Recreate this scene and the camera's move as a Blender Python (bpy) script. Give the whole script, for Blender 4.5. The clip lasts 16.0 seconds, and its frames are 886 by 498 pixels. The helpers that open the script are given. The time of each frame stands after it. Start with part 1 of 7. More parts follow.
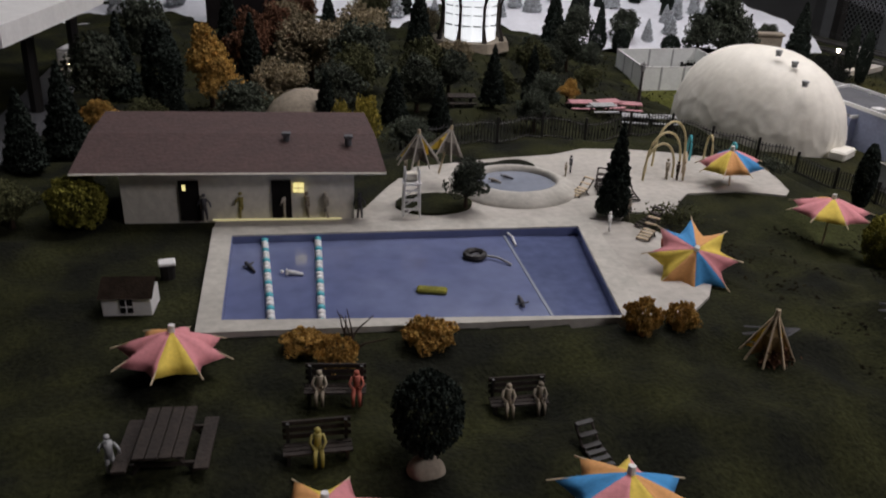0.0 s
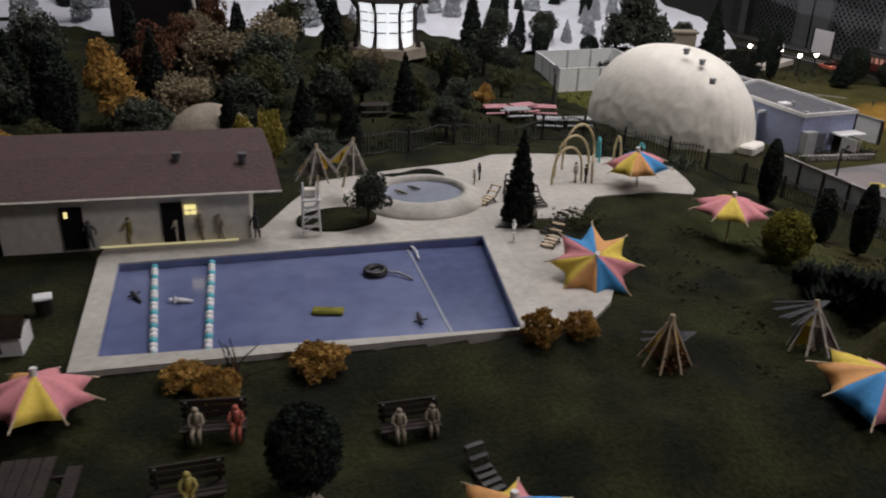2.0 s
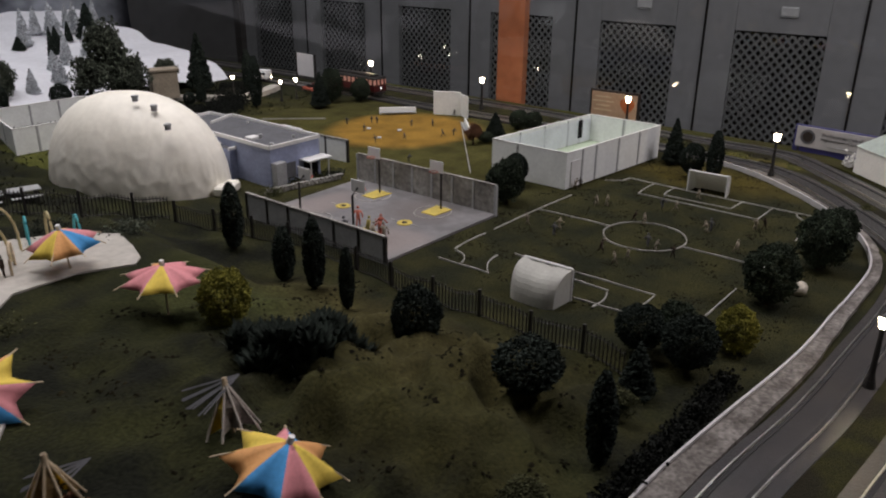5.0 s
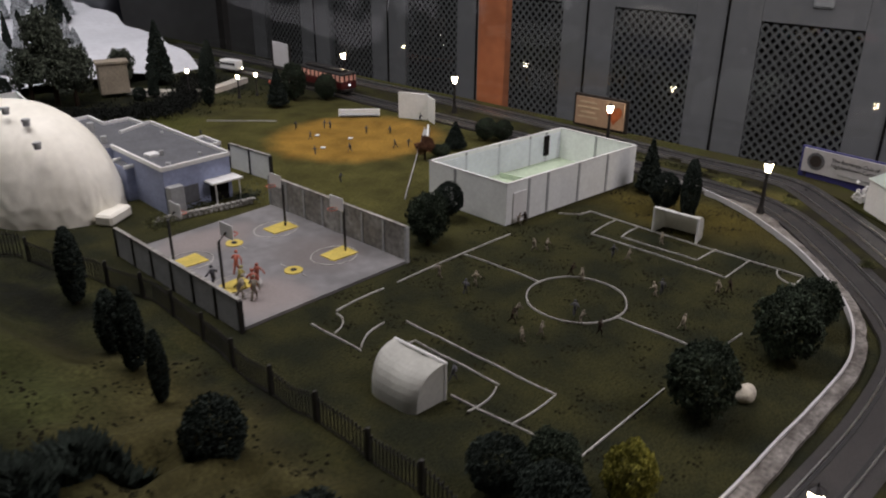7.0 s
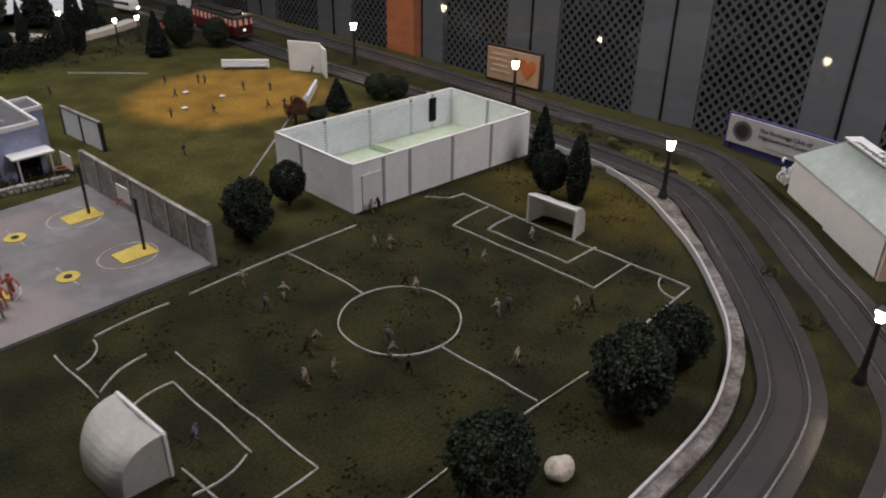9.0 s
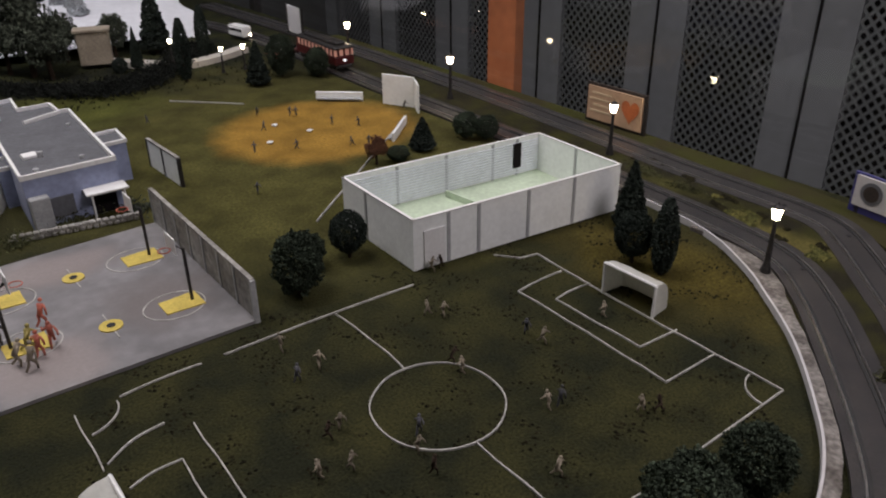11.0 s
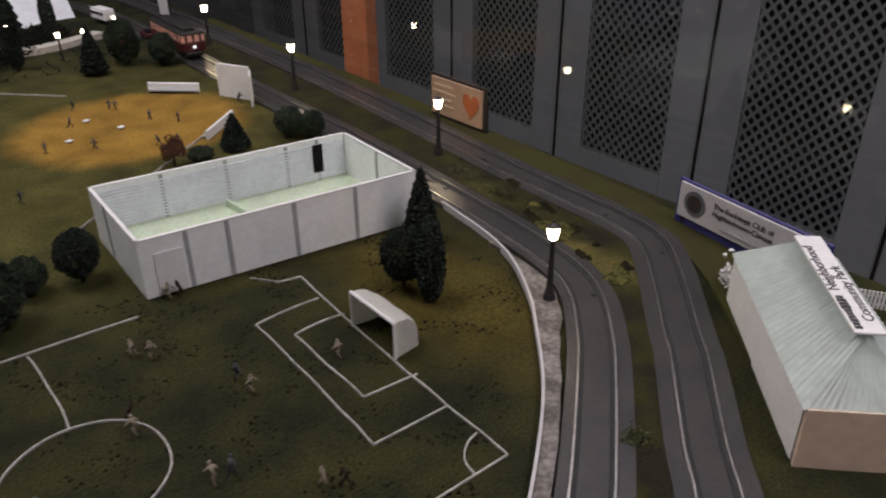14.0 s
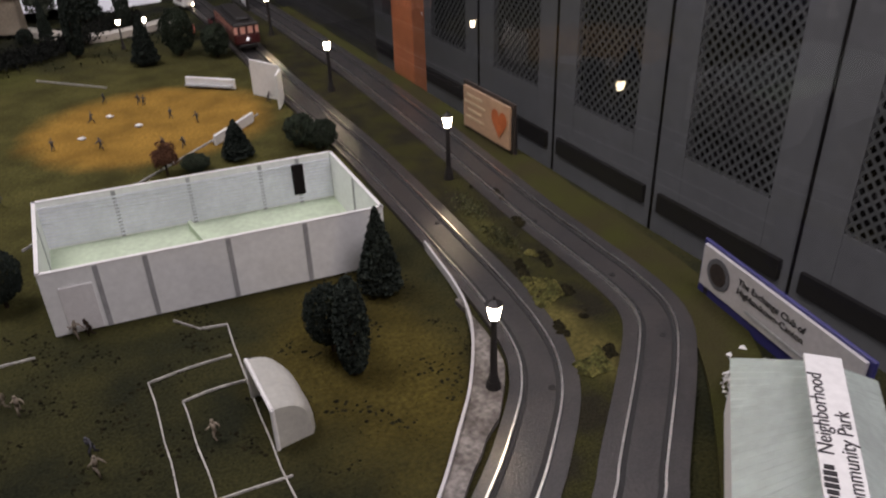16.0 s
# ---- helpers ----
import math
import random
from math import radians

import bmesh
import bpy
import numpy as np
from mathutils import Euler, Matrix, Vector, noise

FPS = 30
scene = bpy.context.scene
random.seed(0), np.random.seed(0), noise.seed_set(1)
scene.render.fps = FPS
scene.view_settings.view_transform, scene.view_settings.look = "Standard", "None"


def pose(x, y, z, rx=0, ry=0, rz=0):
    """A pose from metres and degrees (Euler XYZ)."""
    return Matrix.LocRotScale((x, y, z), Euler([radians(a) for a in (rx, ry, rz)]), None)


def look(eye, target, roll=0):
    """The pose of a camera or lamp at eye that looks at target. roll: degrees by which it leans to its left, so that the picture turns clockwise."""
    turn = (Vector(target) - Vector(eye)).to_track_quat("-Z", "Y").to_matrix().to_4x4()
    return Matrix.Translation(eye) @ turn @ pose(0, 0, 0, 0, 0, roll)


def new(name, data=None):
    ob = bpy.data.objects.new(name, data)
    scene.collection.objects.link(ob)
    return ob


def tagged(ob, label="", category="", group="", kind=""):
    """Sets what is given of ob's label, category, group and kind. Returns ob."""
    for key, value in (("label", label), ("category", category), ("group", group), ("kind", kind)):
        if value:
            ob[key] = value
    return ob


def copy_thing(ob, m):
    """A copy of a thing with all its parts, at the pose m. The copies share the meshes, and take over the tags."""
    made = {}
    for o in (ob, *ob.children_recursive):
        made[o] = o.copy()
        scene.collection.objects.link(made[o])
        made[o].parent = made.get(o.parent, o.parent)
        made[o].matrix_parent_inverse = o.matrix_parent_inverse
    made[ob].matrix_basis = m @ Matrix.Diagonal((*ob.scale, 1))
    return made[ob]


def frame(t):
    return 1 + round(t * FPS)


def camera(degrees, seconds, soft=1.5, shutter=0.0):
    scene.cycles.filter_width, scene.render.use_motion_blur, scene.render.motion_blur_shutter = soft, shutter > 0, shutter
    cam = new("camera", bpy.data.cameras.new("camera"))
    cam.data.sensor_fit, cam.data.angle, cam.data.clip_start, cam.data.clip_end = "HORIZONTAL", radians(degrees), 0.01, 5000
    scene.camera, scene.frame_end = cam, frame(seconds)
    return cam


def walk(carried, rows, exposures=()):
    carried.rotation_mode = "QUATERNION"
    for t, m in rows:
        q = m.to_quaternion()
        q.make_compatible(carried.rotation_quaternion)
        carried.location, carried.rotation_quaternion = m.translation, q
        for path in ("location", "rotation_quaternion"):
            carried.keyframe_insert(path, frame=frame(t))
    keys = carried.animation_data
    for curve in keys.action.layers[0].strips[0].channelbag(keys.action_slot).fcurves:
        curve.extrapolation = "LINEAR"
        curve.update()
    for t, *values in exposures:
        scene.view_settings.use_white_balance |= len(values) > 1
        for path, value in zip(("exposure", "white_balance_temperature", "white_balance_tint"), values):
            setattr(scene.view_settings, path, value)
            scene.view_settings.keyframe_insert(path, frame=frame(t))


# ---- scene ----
cam = camera(59.5, 16.0, soft=2.0, shutter=0.5)
PATH = [
    (0, (-0.145, -0.012, 0.355), (0.367, 1.736, -0.472), 2.5),
    (0.5, (-0.142, -0.011, 0.362), (0.364, 1.751, -0.436), 1.5),
    (1, (-0.139, -0.007, 0.358), (0.388, 1.745, -0.451), 1.4),
    (1.5, (-0.122, -0.006, 0.358), (0.475, 1.724, -0.448), 1.4),
    (2, (-0.098, -0.004, 0.358), (0.546, 1.706, -0.456), 1.5),
    (2.5, (-0.052, -0.005, 0.355), (0.638, 1.684, -0.465), 1.3),
    (3, (-0.02, 0.007, 0.358), (0.879, 1.597, -0.456), 0.1),
    (3.5, (0.025, 0.006, 0.362), (1.232, 1.372, -0.462), -0.3),
    (4, (0.047, -0.001, 0.366), (1.407, 1.24, -0.416), -0.0),
    (4.5, (0.057, -0.006, 0.371), (1.485, 1.171, -0.386), 0.3),
    (5, (0.076, -0.018, 0.375), (1.55, 1.112, -0.368), 0.5),
    (7.5, (0.449, -0.042, 0.406), (1.752, 1.227, -0.427), 0.1),
    (8, (0.532, -0.084, 0.41), (1.774, 1.238, -0.432), -0.7),
    (8.5, (0.575, -0.067, 0.403), (1.818, 1.22, -0.489), -0.8),
    (9, (0.615, -0.05, 0.395), (1.929, 1.111, -0.567), 0.9),
    (11.5, (0.734, -0.032, 0.407), (1.804, 1.385, -0.515), -0.8),
    (12, (0.744, -0.032, 0.404), (1.845, 1.352, -0.53), -0.7),
    (12.5, (0.766, -0.035, 0.398), (1.923, 1.274, -0.576), -0.4),
    (13, (0.823, -0.054, 0.39), (2.085, 1.147, -0.592), -0.3),
    (13.5, (0.913, -0.088, 0.392), (2.04, 1.267, -0.554), 0.4),
    (14, (0.972, -0.084, 0.387), (2.083, 1.267, -0.583), -0.4),
    (14.5, (1.033, -0.077, 0.391), (2.186, 1.232, -0.586), -0.6),
    (15, (1.116, -0.112, 0.396), (2.086, 1.378, -0.52), -0.4),
    (15.5, (1.163, -0.092, 0.393), (2.038, 1.446, -0.54), -1.5),
    (16, (1.192, -0.062, 0.38), (1.984, 1.475, -0.626), -1.9),
]
walk(cam, [(t, look(eye, target, roll)) for t, eye, target, roll in PATH], exposures=[(0, 0.0, 6450, 10), (5, 0.0, 6450, 10), (11, 0.0, 6450, 11), (16, 0.0, 6500, 15)])
# ---------- light ----------
world = bpy.data.worlds.new("room_air")
scene.world = world
world.use_nodes = True
world.node_tree.nodes["Background"].inputs[0].default_value = (0.55, 0.62, 0.75, 1)
world.node_tree.nodes["Background"].inputs[1].default_value = 0.20


def overhead_lamp(x, y, z, sx, sy, watts, colour, name="ceiling_panel_light"):
    data = bpy.data.lights.new(name, "AREA")
    data.shape, data.size, data.size_y, data.energy, data.color = "RECTANGLE", sx, sy, watts, colour
    ob = new(name, data)
    ob.matrix_world = look((x, y, z), (x, y + 0.001, z - 1))
    return ob


# Unseen overhead lamps, shifted to brighten the dome and the rink fronts.
overhead_lamp(0.35, 1.65, 1.75, 0.9, 0.5, 12.0, (1.0, 0.95, 0.99))
overhead_lamp(0.78, 0.90, 1.75, 0.7, 0.5, 15.5, (1.0, 0.925, 0.92))
overhead_lamp(1.50, -0.80, 1.60, 0.8, 0.5, 21.0, (1.0, 0.91, 0.96))
# Unseen lamp added over the aisle to brighten the locker fronts.
overhead_lamp(2.10, 1.00, 1.85, 0.25, 2.6, 10.0, (1.0, 0.96, 1.0))
# Unseen low lamp added only to brighten the snow.
overhead_lamp(0.80, 2.30, 1.30, 0.6, 0.4, 1.8, (0.95, 0.98, 1.0))

# ---------- materials ----------
LIN = lambda c: tuple(c) if len(c) == 4 else (*c, 1.0)


def mat(name, colour, rough=0.7, var=0.25, scale=60.0, bump=0.15, metal=0.0, second=None, coat=0.0, rand=0.0, island=0.0, fine=6.0, mix=(0.4, 0.62)):
    """Noise at two scales over a base colour, with fine relief."""
    m = bpy.data.materials.new(name)
    m.use_nodes = True
    nt = m.node_tree
    bs = nt.nodes["Principled BSDF"]
    bs.inputs["Roughness"].default_value, bs.inputs["Metallic"].default_value = rough, metal
    bs.inputs["Coat Weight"].default_value = coat
    if rough >= 0.9:
        bs.inputs["Specular IOR Level"].default_value = 0.12
    geo = nt.nodes.new("ShaderNodeTexCoord")
    big, small = nt.nodes.new("ShaderNodeTexNoise"), nt.nodes.new("ShaderNodeTexNoise")
    big.inputs["Scale"].default_value, big.inputs["Detail"].default_value = scale, 4
    small.inputs["Scale"].default_value, small.inputs["Detail"].default_value = scale * fine, 3
    for n in (big, small):
        nt.links.new(geo.outputs["Object"], n.inputs["Vector"])
    ramp = nt.nodes.new("ShaderNodeValToRGB")
    dark = second if second else tuple(c * (1 - var) for c in colour)
    ramp.color_ramp.elements[0].position, ramp.color_ramp.elements[1].position = mix
    ramp.color_ramp.elements[0].color, ramp.color_ramp.elements[1].color = LIN(dark), LIN(colour)
    nt.links.new(big.outputs["Fac"], ramp.inputs["Fac"])
    hsv = nt.nodes.new("ShaderNodeHueSaturation")
    mr = nt.nodes.new("ShaderNodeMapRange")
    mr.inputs["From Min"].default_value, mr.inputs["From Max"].default_value = 0.3, 0.7
    mr.inputs["To Min"].default_value, mr.inputs["To Max"].default_value = 1 - var, 1 + var * 0.6
    nt.links.new(small.outputs["Fac"], mr.inputs["Value"])
    last = mr.outputs["Result"]
    for amount, node, socket in ((rand, "ShaderNodeObjectInfo", "Random"), (island, "ShaderNodeNewGeometry", "Random Per Island")):
        if amount:
            info, r2, mul = nt.nodes.new(node), nt.nodes.new("ShaderNodeMapRange"), nt.nodes.new("ShaderNodeMath")
            mul.operation = "MULTIPLY"
            r2.inputs["To Min"].default_value, r2.inputs["To Max"].default_value = 1 - amount, 1 + amount
            nt.links.new(info.outputs[socket], r2.inputs["Value"])
            nt.links.new(r2.outputs["Result"], mul.inputs[0])
            nt.links.new(last, mul.inputs[1])
            last = mul.outputs[0]
    nt.links.new(last, hsv.inputs["Value"])
    nt.links.new(ramp.outputs["Color"], hsv.inputs["Color"])
    nt.links.new(hsv.outputs["Color"], bs.inputs["Base Color"])
    if bump:
        b = nt.nodes.new("ShaderNodeBump")
        b.inputs["Strength"].default_value, b.inputs["Distance"].default_value = bump, 0.002
        nt.links.new(small.outputs["Fac"], b.inputs["Height"])
        nt.links.new(b.outputs["Normal"], bs.inputs["Normal"])
    return m


def patch(m, cx, cy, rx, ry, colour, soft=0.25, wob=0.35, scale=14.0, grain=0.62):
    """A soft-edged patch of another ground colour with an uneven outline."""
    nt = m.node_tree
    bs = nt.nodes["Principled BSDF"]
    before = bs.inputs["Base Color"].links[0].from_socket
    co, mp, ln, nz, ad, mu, rg, mx = (nt.nodes.new("ShaderNode" + k) for k in ("TexCoord", "Mapping", "VectorMath", "TexNoise", "Math", "Math", "MapRange", "Mix"))
    mp.inputs["Scale"].default_value = (1 / rx, 1 / ry, 0)
    mp.inputs["Location"].default_value = (-cx / rx, -cy / ry, 0)
    nt.links.new(co.outputs["Object"], mp.inputs["Vector"])
    ln.operation = "LENGTH"
    nt.links.new(mp.outputs["Vector"], ln.inputs[0])
    nz.inputs["Scale"].default_value, nz.inputs["Detail"].default_value = scale, 5
    nt.links.new(co.outputs["Object"], nz.inputs["Vector"])
    mu.operation, mu.inputs[1].default_value = "MULTIPLY", wob * 2
    nt.links.new(nz.outputs["Fac"], mu.inputs[0])
    nt.links.new(ln.outputs["Value"], ad.inputs[0]), nt.links.new(mu.outputs[0], ad.inputs[1])
    rg.inputs["From Min"].default_value, rg.inputs["From Max"].default_value = 1 + wob - soft, 1 + wob + soft
    rg.inputs["To Min"].default_value, rg.inputs["To Max"].default_value = 1, 0
    rg.interpolation_type = "SMOOTHSTEP"
    nt.links.new(ad.outputs[0], rg.inputs["Value"])
    mx.data_type = "RGBA"
    gr = nt.nodes.new("ShaderNodeMix")
    gr.data_type, gr.blend_type = "RGBA", "MULTIPLY"
    gr.inputs["Factor"].default_value = grain
    gr.inputs["A"].default_value = LIN(colour)
    nz2, r2 = nt.nodes.new("ShaderNodeTexNoise"), nt.nodes.new("ShaderNodeMapRange")
    nz2.inputs["Scale"].default_value, nz2.inputs["Detail"].default_value = 260, 4
    nt.links.new(co.outputs["Object"], nz2.inputs["Vector"])
    r2.inputs["From Min"].default_value, r2.inputs["From Max"].default_value, r2.inputs["To Min"].default_value, r2.inputs["To Max"].default_value = 0.3, 0.7, 0.4, 1.5
    nt.links.new(nz2.outputs["Fac"], r2.inputs["Value"])
    nz3, r3, m3 = nt.nodes.new("ShaderNodeTexNoise"), nt.nodes.new("ShaderNodeMapRange"), nt.nodes.new("ShaderNodeMath")
    nz3.inputs["Scale"].default_value, nz3.inputs["Detail"].default_value = 19, 5
    nt.links.new(co.outputs["Object"], nz3.inputs["Vector"])
    r3.inputs["From Min"].default_value, r3.inputs["From Max"].default_value, r3.inputs["To Min"].default_value, r3.inputs["To Max"].default_value = 0.3, 0.7, 0.35, 1.45
    nt.links.new(nz3.outputs["Fac"], r3.inputs["Value"])
    m3.operation = "MULTIPLY"
    nt.links.new(r2.outputs["Result"], m3.inputs[0]), nt.links.new(r3.outputs["Result"], m3.inputs[1])
    nt.links.new(m3.outputs[0], gr.inputs["B"])
    nt.links.new(rg.outputs["Result"], mx.inputs["Factor"])
    nt.links.new(before, mx.inputs["A"]), nt.links.new(gr.outputs["Result"], mx.inputs["B"])
    nt.links.new(mx.outputs["Result"], bs.inputs["Base Color"])


def glow(name, colour, strength):
    m = bpy.data.materials.new(name)
    m.use_nodes = True
    bs = m.node_tree.nodes["Principled BSDF"]
    bs.inputs["Base Color"].default_value = LIN(colour)
    bs.inputs["Emission Color"].default_value, bs.inputs["Emission Strength"].default_value = LIN(colour), strength
    return m


M_TURF = mat("flocked_turf", (0.038, 0.037, 0.013), 0.95, 0.45, 17, 1.0, second=(0.016, 0.018, 0.009), fine=24, mix=(0.36, 0.66))
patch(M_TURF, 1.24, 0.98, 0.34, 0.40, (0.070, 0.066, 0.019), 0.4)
patch(M_TURF, 0.84, 1.38, 0.30, 0.13, (0.075, 0.080, 0.018), 0.3)
patch(M_TURF, 1.36, 0.40, 0.075, 0.13, (0.062, 0.050, 0.011), 0.5, 0.5, 20)
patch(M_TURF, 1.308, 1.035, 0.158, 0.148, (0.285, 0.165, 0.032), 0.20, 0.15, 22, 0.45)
# Base darkened to paint in the unlit foreground; patches keep the bank's yellower grass.
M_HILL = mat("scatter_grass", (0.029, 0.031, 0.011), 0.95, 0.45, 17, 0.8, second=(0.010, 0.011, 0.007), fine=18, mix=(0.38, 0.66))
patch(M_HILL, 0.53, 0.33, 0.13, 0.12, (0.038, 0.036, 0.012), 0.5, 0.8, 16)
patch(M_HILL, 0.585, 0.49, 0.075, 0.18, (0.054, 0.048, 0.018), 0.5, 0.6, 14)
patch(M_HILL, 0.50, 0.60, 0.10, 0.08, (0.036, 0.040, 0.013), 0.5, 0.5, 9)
M_LIGHTGRASS = mat("light_grass", (0.046, 0.041, 0.017), 0.95, 0.35, 14, 0.8, second=(0.050, 0.052, 0.014), fine=50)
M_LINE = mat("white_line", (0.50, 0.49, 0.45), 0.8, 0.3, 80, 0.3)
M_DECK = mat("cream_plaster_deck", (0.51, 0.49, 0.435), 0.8, 0.14, 25, 0.25)
M_SAND = mat("white_plaster_sheet", (0.49, 0.465, 0.415), 0.85, 0.12, 18, 0.4)
M_POOL = mat("blue_pool_paint", (0.165, 0.195, 0.335), 0.14, 0.12, 9, 0.05, second=(0.13, 0.155, 0.29), coat=0.3)
M_WADE = mat("pale_wading_water", (0.28, 0.31, 0.37), 0.15, 0.08, 20, 0.05)
M_POOLDEEP = mat("deep_blue_pool_paint", (0.105, 0.13, 0.25), 0.16, 0.15, 14, 0.05)
M_WHITEWALL = mat("white_styrene", (0.86, 0.885, 0.86), 0.6, 0.06, 30, 0.1)
M_SEAM = mat("grey_post", (0.40, 0.41, 0.41), 0.6, 0.15, 60, 0.1)
M_PALEGREEN = mat("pale_green_floor", (0.52, 0.62, 0.46), 0.8, 0.12, 30, 0.2)
M_DOME = mat("white_air_dome_fabric", (0.90, 0.87, 0.77), 0.6, 0.05, 16, 0.14, second=(0.82, 0.79, 0.69))
M_COURT = mat("grey_court", (0.225, 0.218, 0.220), 0.55, 0.16, 12, 0.2, second=(0.150, 0.146, 0.148))
patch(M_COURT, 0.84, 0.80, 0.06, 0.035, (0.235, 0.205, 0.195), 0.5, 0.6, 18, 0.12)
patch(M_COURT, 0.91, 0.67, 0.05, 0.05, (0.15, 0.135, 0.13), 0.5, 0.7, 24, 0.12)
patch(M_COURT, 0.79, 0.62, 0.05, 0.04, (0.245, 0.215, 0.205), 0.5, 0.6, 20, 0.12)
M_YELLOW = mat("court_yellow", (0.62, 0.48, 0.10), 0.8, 0.15, 60, 0.1)
M_CONCRETE = mat("stained_concrete", (0.36, 0.35, 0.32), 0.85, 0.35, 26, 0.5, second=(0.22, 0.21, 0.19))
M_ROAD = mat("asphalt", (0.050, 0.046, 0.044), 0.30, 0.28, 26, 0.2, second=(0.038, 0.036, 0.036), fine=25)
M_RAIL = mat("bright_rail_steel", (0.80, 0.78, 0.74), 0.30, 0.2, 60, 0.1, metal=1.0)
M_FLANGE = mat("dark_flangeway", (0.02, 0.02, 0.02), 0.8, 0.2, 60, 0.1)
M_KERB = mat("grey_plaster_kerb", (0.22, 0.205, 0.188), 0.9, 0.45, 40, 0.9, second=(0.11, 0.10, 0.09))
M_MEDIAN = mat("median_grass", (0.040, 0.040, 0.012), 0.95, 0.5, 26, 1.0, second=(0.022, 0.02, 0.012), fine=25)
patch(M_MEDIAN, 1.512, 0.345, 0.022, 0.06, (0.105, 0.092, 0.028), 0.5, 0.6, 30)
patch(M_MEDIAN, 1.545, 0.52, 0.014, 0.06, (0.060, 0.058, 0.018), 0.5, 0.6, 30)
M_BLUE = mat("lavender_blue_stucco", (0.31, 0.35, 0.50), 0.75, 0.12, 30, 0.2)
M_ROOFGREY = mat("grey_roof_felt", (0.115, 0.118, 0.128), 0.85, 0.15, 30, 0.3)
M_WHITE = mat("white_paint", (0.80, 0.80, 0.78), 0.55, 0.06, 40, 0.1)
M_BROWNROOF = mat("brown_shingle", (0.085, 0.050, 0.046), 0.85, 0.22, 40, 0.5, second=(0.075, 0.045, 0.042))
M_CREAM = mat("cream_stucco", (0.70, 0.67, 0.58), 0.8, 0.10, 24, 0.3)
# Near-black colour, also painted in for shade inside lockers and doorways.
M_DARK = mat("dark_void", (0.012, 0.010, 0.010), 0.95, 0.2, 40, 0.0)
M_BLACK = mat("black_iron", (0.02, 0.018, 0.017), 0.5, 0.2, 80, 0.1)
M_WOOD = mat("dark_wood", (0.034, 0.024, 0.018), 0.8, 0.35, 60, 0.4)
M_ORANGE = mat("orange_wood_post", (0.42, 0.155, 0.07), 0.5, 0.15, 10, 0.1)
M_STEEL = mat("grey_locker_enamel", (0.20, 0.205, 0.21), 0.38, 0.08, 6, 0.04)
M_MESH = mat("dull_perforated_steel", (0.13, 0.135, 0.135), 0.5, 0.15, 8, 0.04)
M_BATTEN = mat("pale_blue_white_batten", (0.84, 0.87, 0.93), 0.6, 0.08, 30, 0.1)
M_ROOM = mat("dim_room_wall", (0.19, 0.19, 0.19), 0.9, 0.1, 3, 0.0)
M_SNOW = mat("snow_blanket", (0.70, 0.71, 0.75), 0.9, 0.06, 12, 0.4)
M_ROCK = mat("pale_stone", (0.60, 0.55, 0.45), 0.85, 0.25, 50, 0.6)
M_TAN = mat("tan_stone", (0.34, 0.29, 0.22), 0.85, 0.2, 40, 0.4)
M_RED = mat("red_enamel", (0.075, 0.010, 0.011), 0.35, 0.15, 40, 0.0)
M_TREE = mat("dark_green_foam", (0.095, 0.110, 0.082), 0.9, 0.4, 60, 0.3, island=0.4, rand=0.35)
M_CONIFER = mat("black_green_needles", (0.032, 0.042, 0.034), 0.9, 0.4, 60, 0.3, island=0.5)
M_OVOID = mat("deep_green_foam", (0.050, 0.066, 0.044), 0.9, 0.4, 60, 0.3, island=0.5, rand=0.2)
# Serves the hedge bank, and leaves that paint in shade by the kerb.
M_HEDGE_SHADE = mat("blackish_hedge_and_shade_flock", (0.018, 0.020, 0.017), 0.95, 0.4, 60, 0.0, island=0.4)
M_OLIVE = mat("olive_foam", (0.100, 0.105, 0.050), 0.9, 0.4, 60, 0.3, island=0.4, rand=0.3)
M_LIME = mat("lime_yellow_foam", (0.24, 0.23, 0.045), 0.9, 0.3, 60, 0.3, island=0.4)
M_AMBER = mat("amber_foam", (0.52, 0.32, 0.09), 0.9, 0.3, 60, 0.3, island=0.45)
M_RUST = mat("rust_brown_foam", (0.17, 0.085, 0.05), 0.9, 0.3, 60, 0.3, island=0.45)
M_PALE = mat("pale_dry_foam", (0.30, 0.25, 0.16), 0.9, 0.3, 60, 0.3, island=0.4, rand=0.3)
M_YELLOWB = mat("yellow_foam", (0.52, 0.44, 0.10), 0.9, 0.3, 60, 0.3, island=0.4)
M_TRUNK = mat("brown_bark", (0.05, 0.035, 0.025), 0.9, 0.3, 90, 0.5)
M_U_PINK = mat("pink_paper", (0.72, 0.28, 0.30), 0.8, 0.08, 70, 0.1)
M_U_YEL = mat("yellow_paper", (0.78, 0.58, 0.09), 0.8, 0.08, 70, 0.1)
M_U_BLUE = mat("blue_paper", (0.06, 0.30, 0.62), 0.8, 0.08, 70, 0.1)
M_U_ORG = mat("orange_paper", (0.74, 0.37, 0.13), 0.8, 0.08, 70, 0.1)
M_STICK = mat("pale_toothpick", (0.62, 0.50, 0.33), 0.7, 0.15, 90, 0.1)
M_TAN_PAPER = mat("faded_tan_paper", (0.42, 0.29, 0.12), 0.8, 0.35, 70, 0.1)
M_GREY_PAPER = mat("torn_grey_paper", (0.26, 0.23, 0.19), 0.8, 0.4, 70, 0.1)
M_GREY_RIB = mat("greyed_toothpick", (0.46, 0.42, 0.36), 0.7, 0.2, 90, 0.1)
M_FIGP = mat("figurine_pale_paint", (0.50, 0.45, 0.36), 0.6, 0.2, 200, 0.0, rand=0.3)
M_FIG = mat("figurine_paint", (0.26, 0.22, 0.16), 0.6, 0.2, 200, 0.0, rand=0.4)
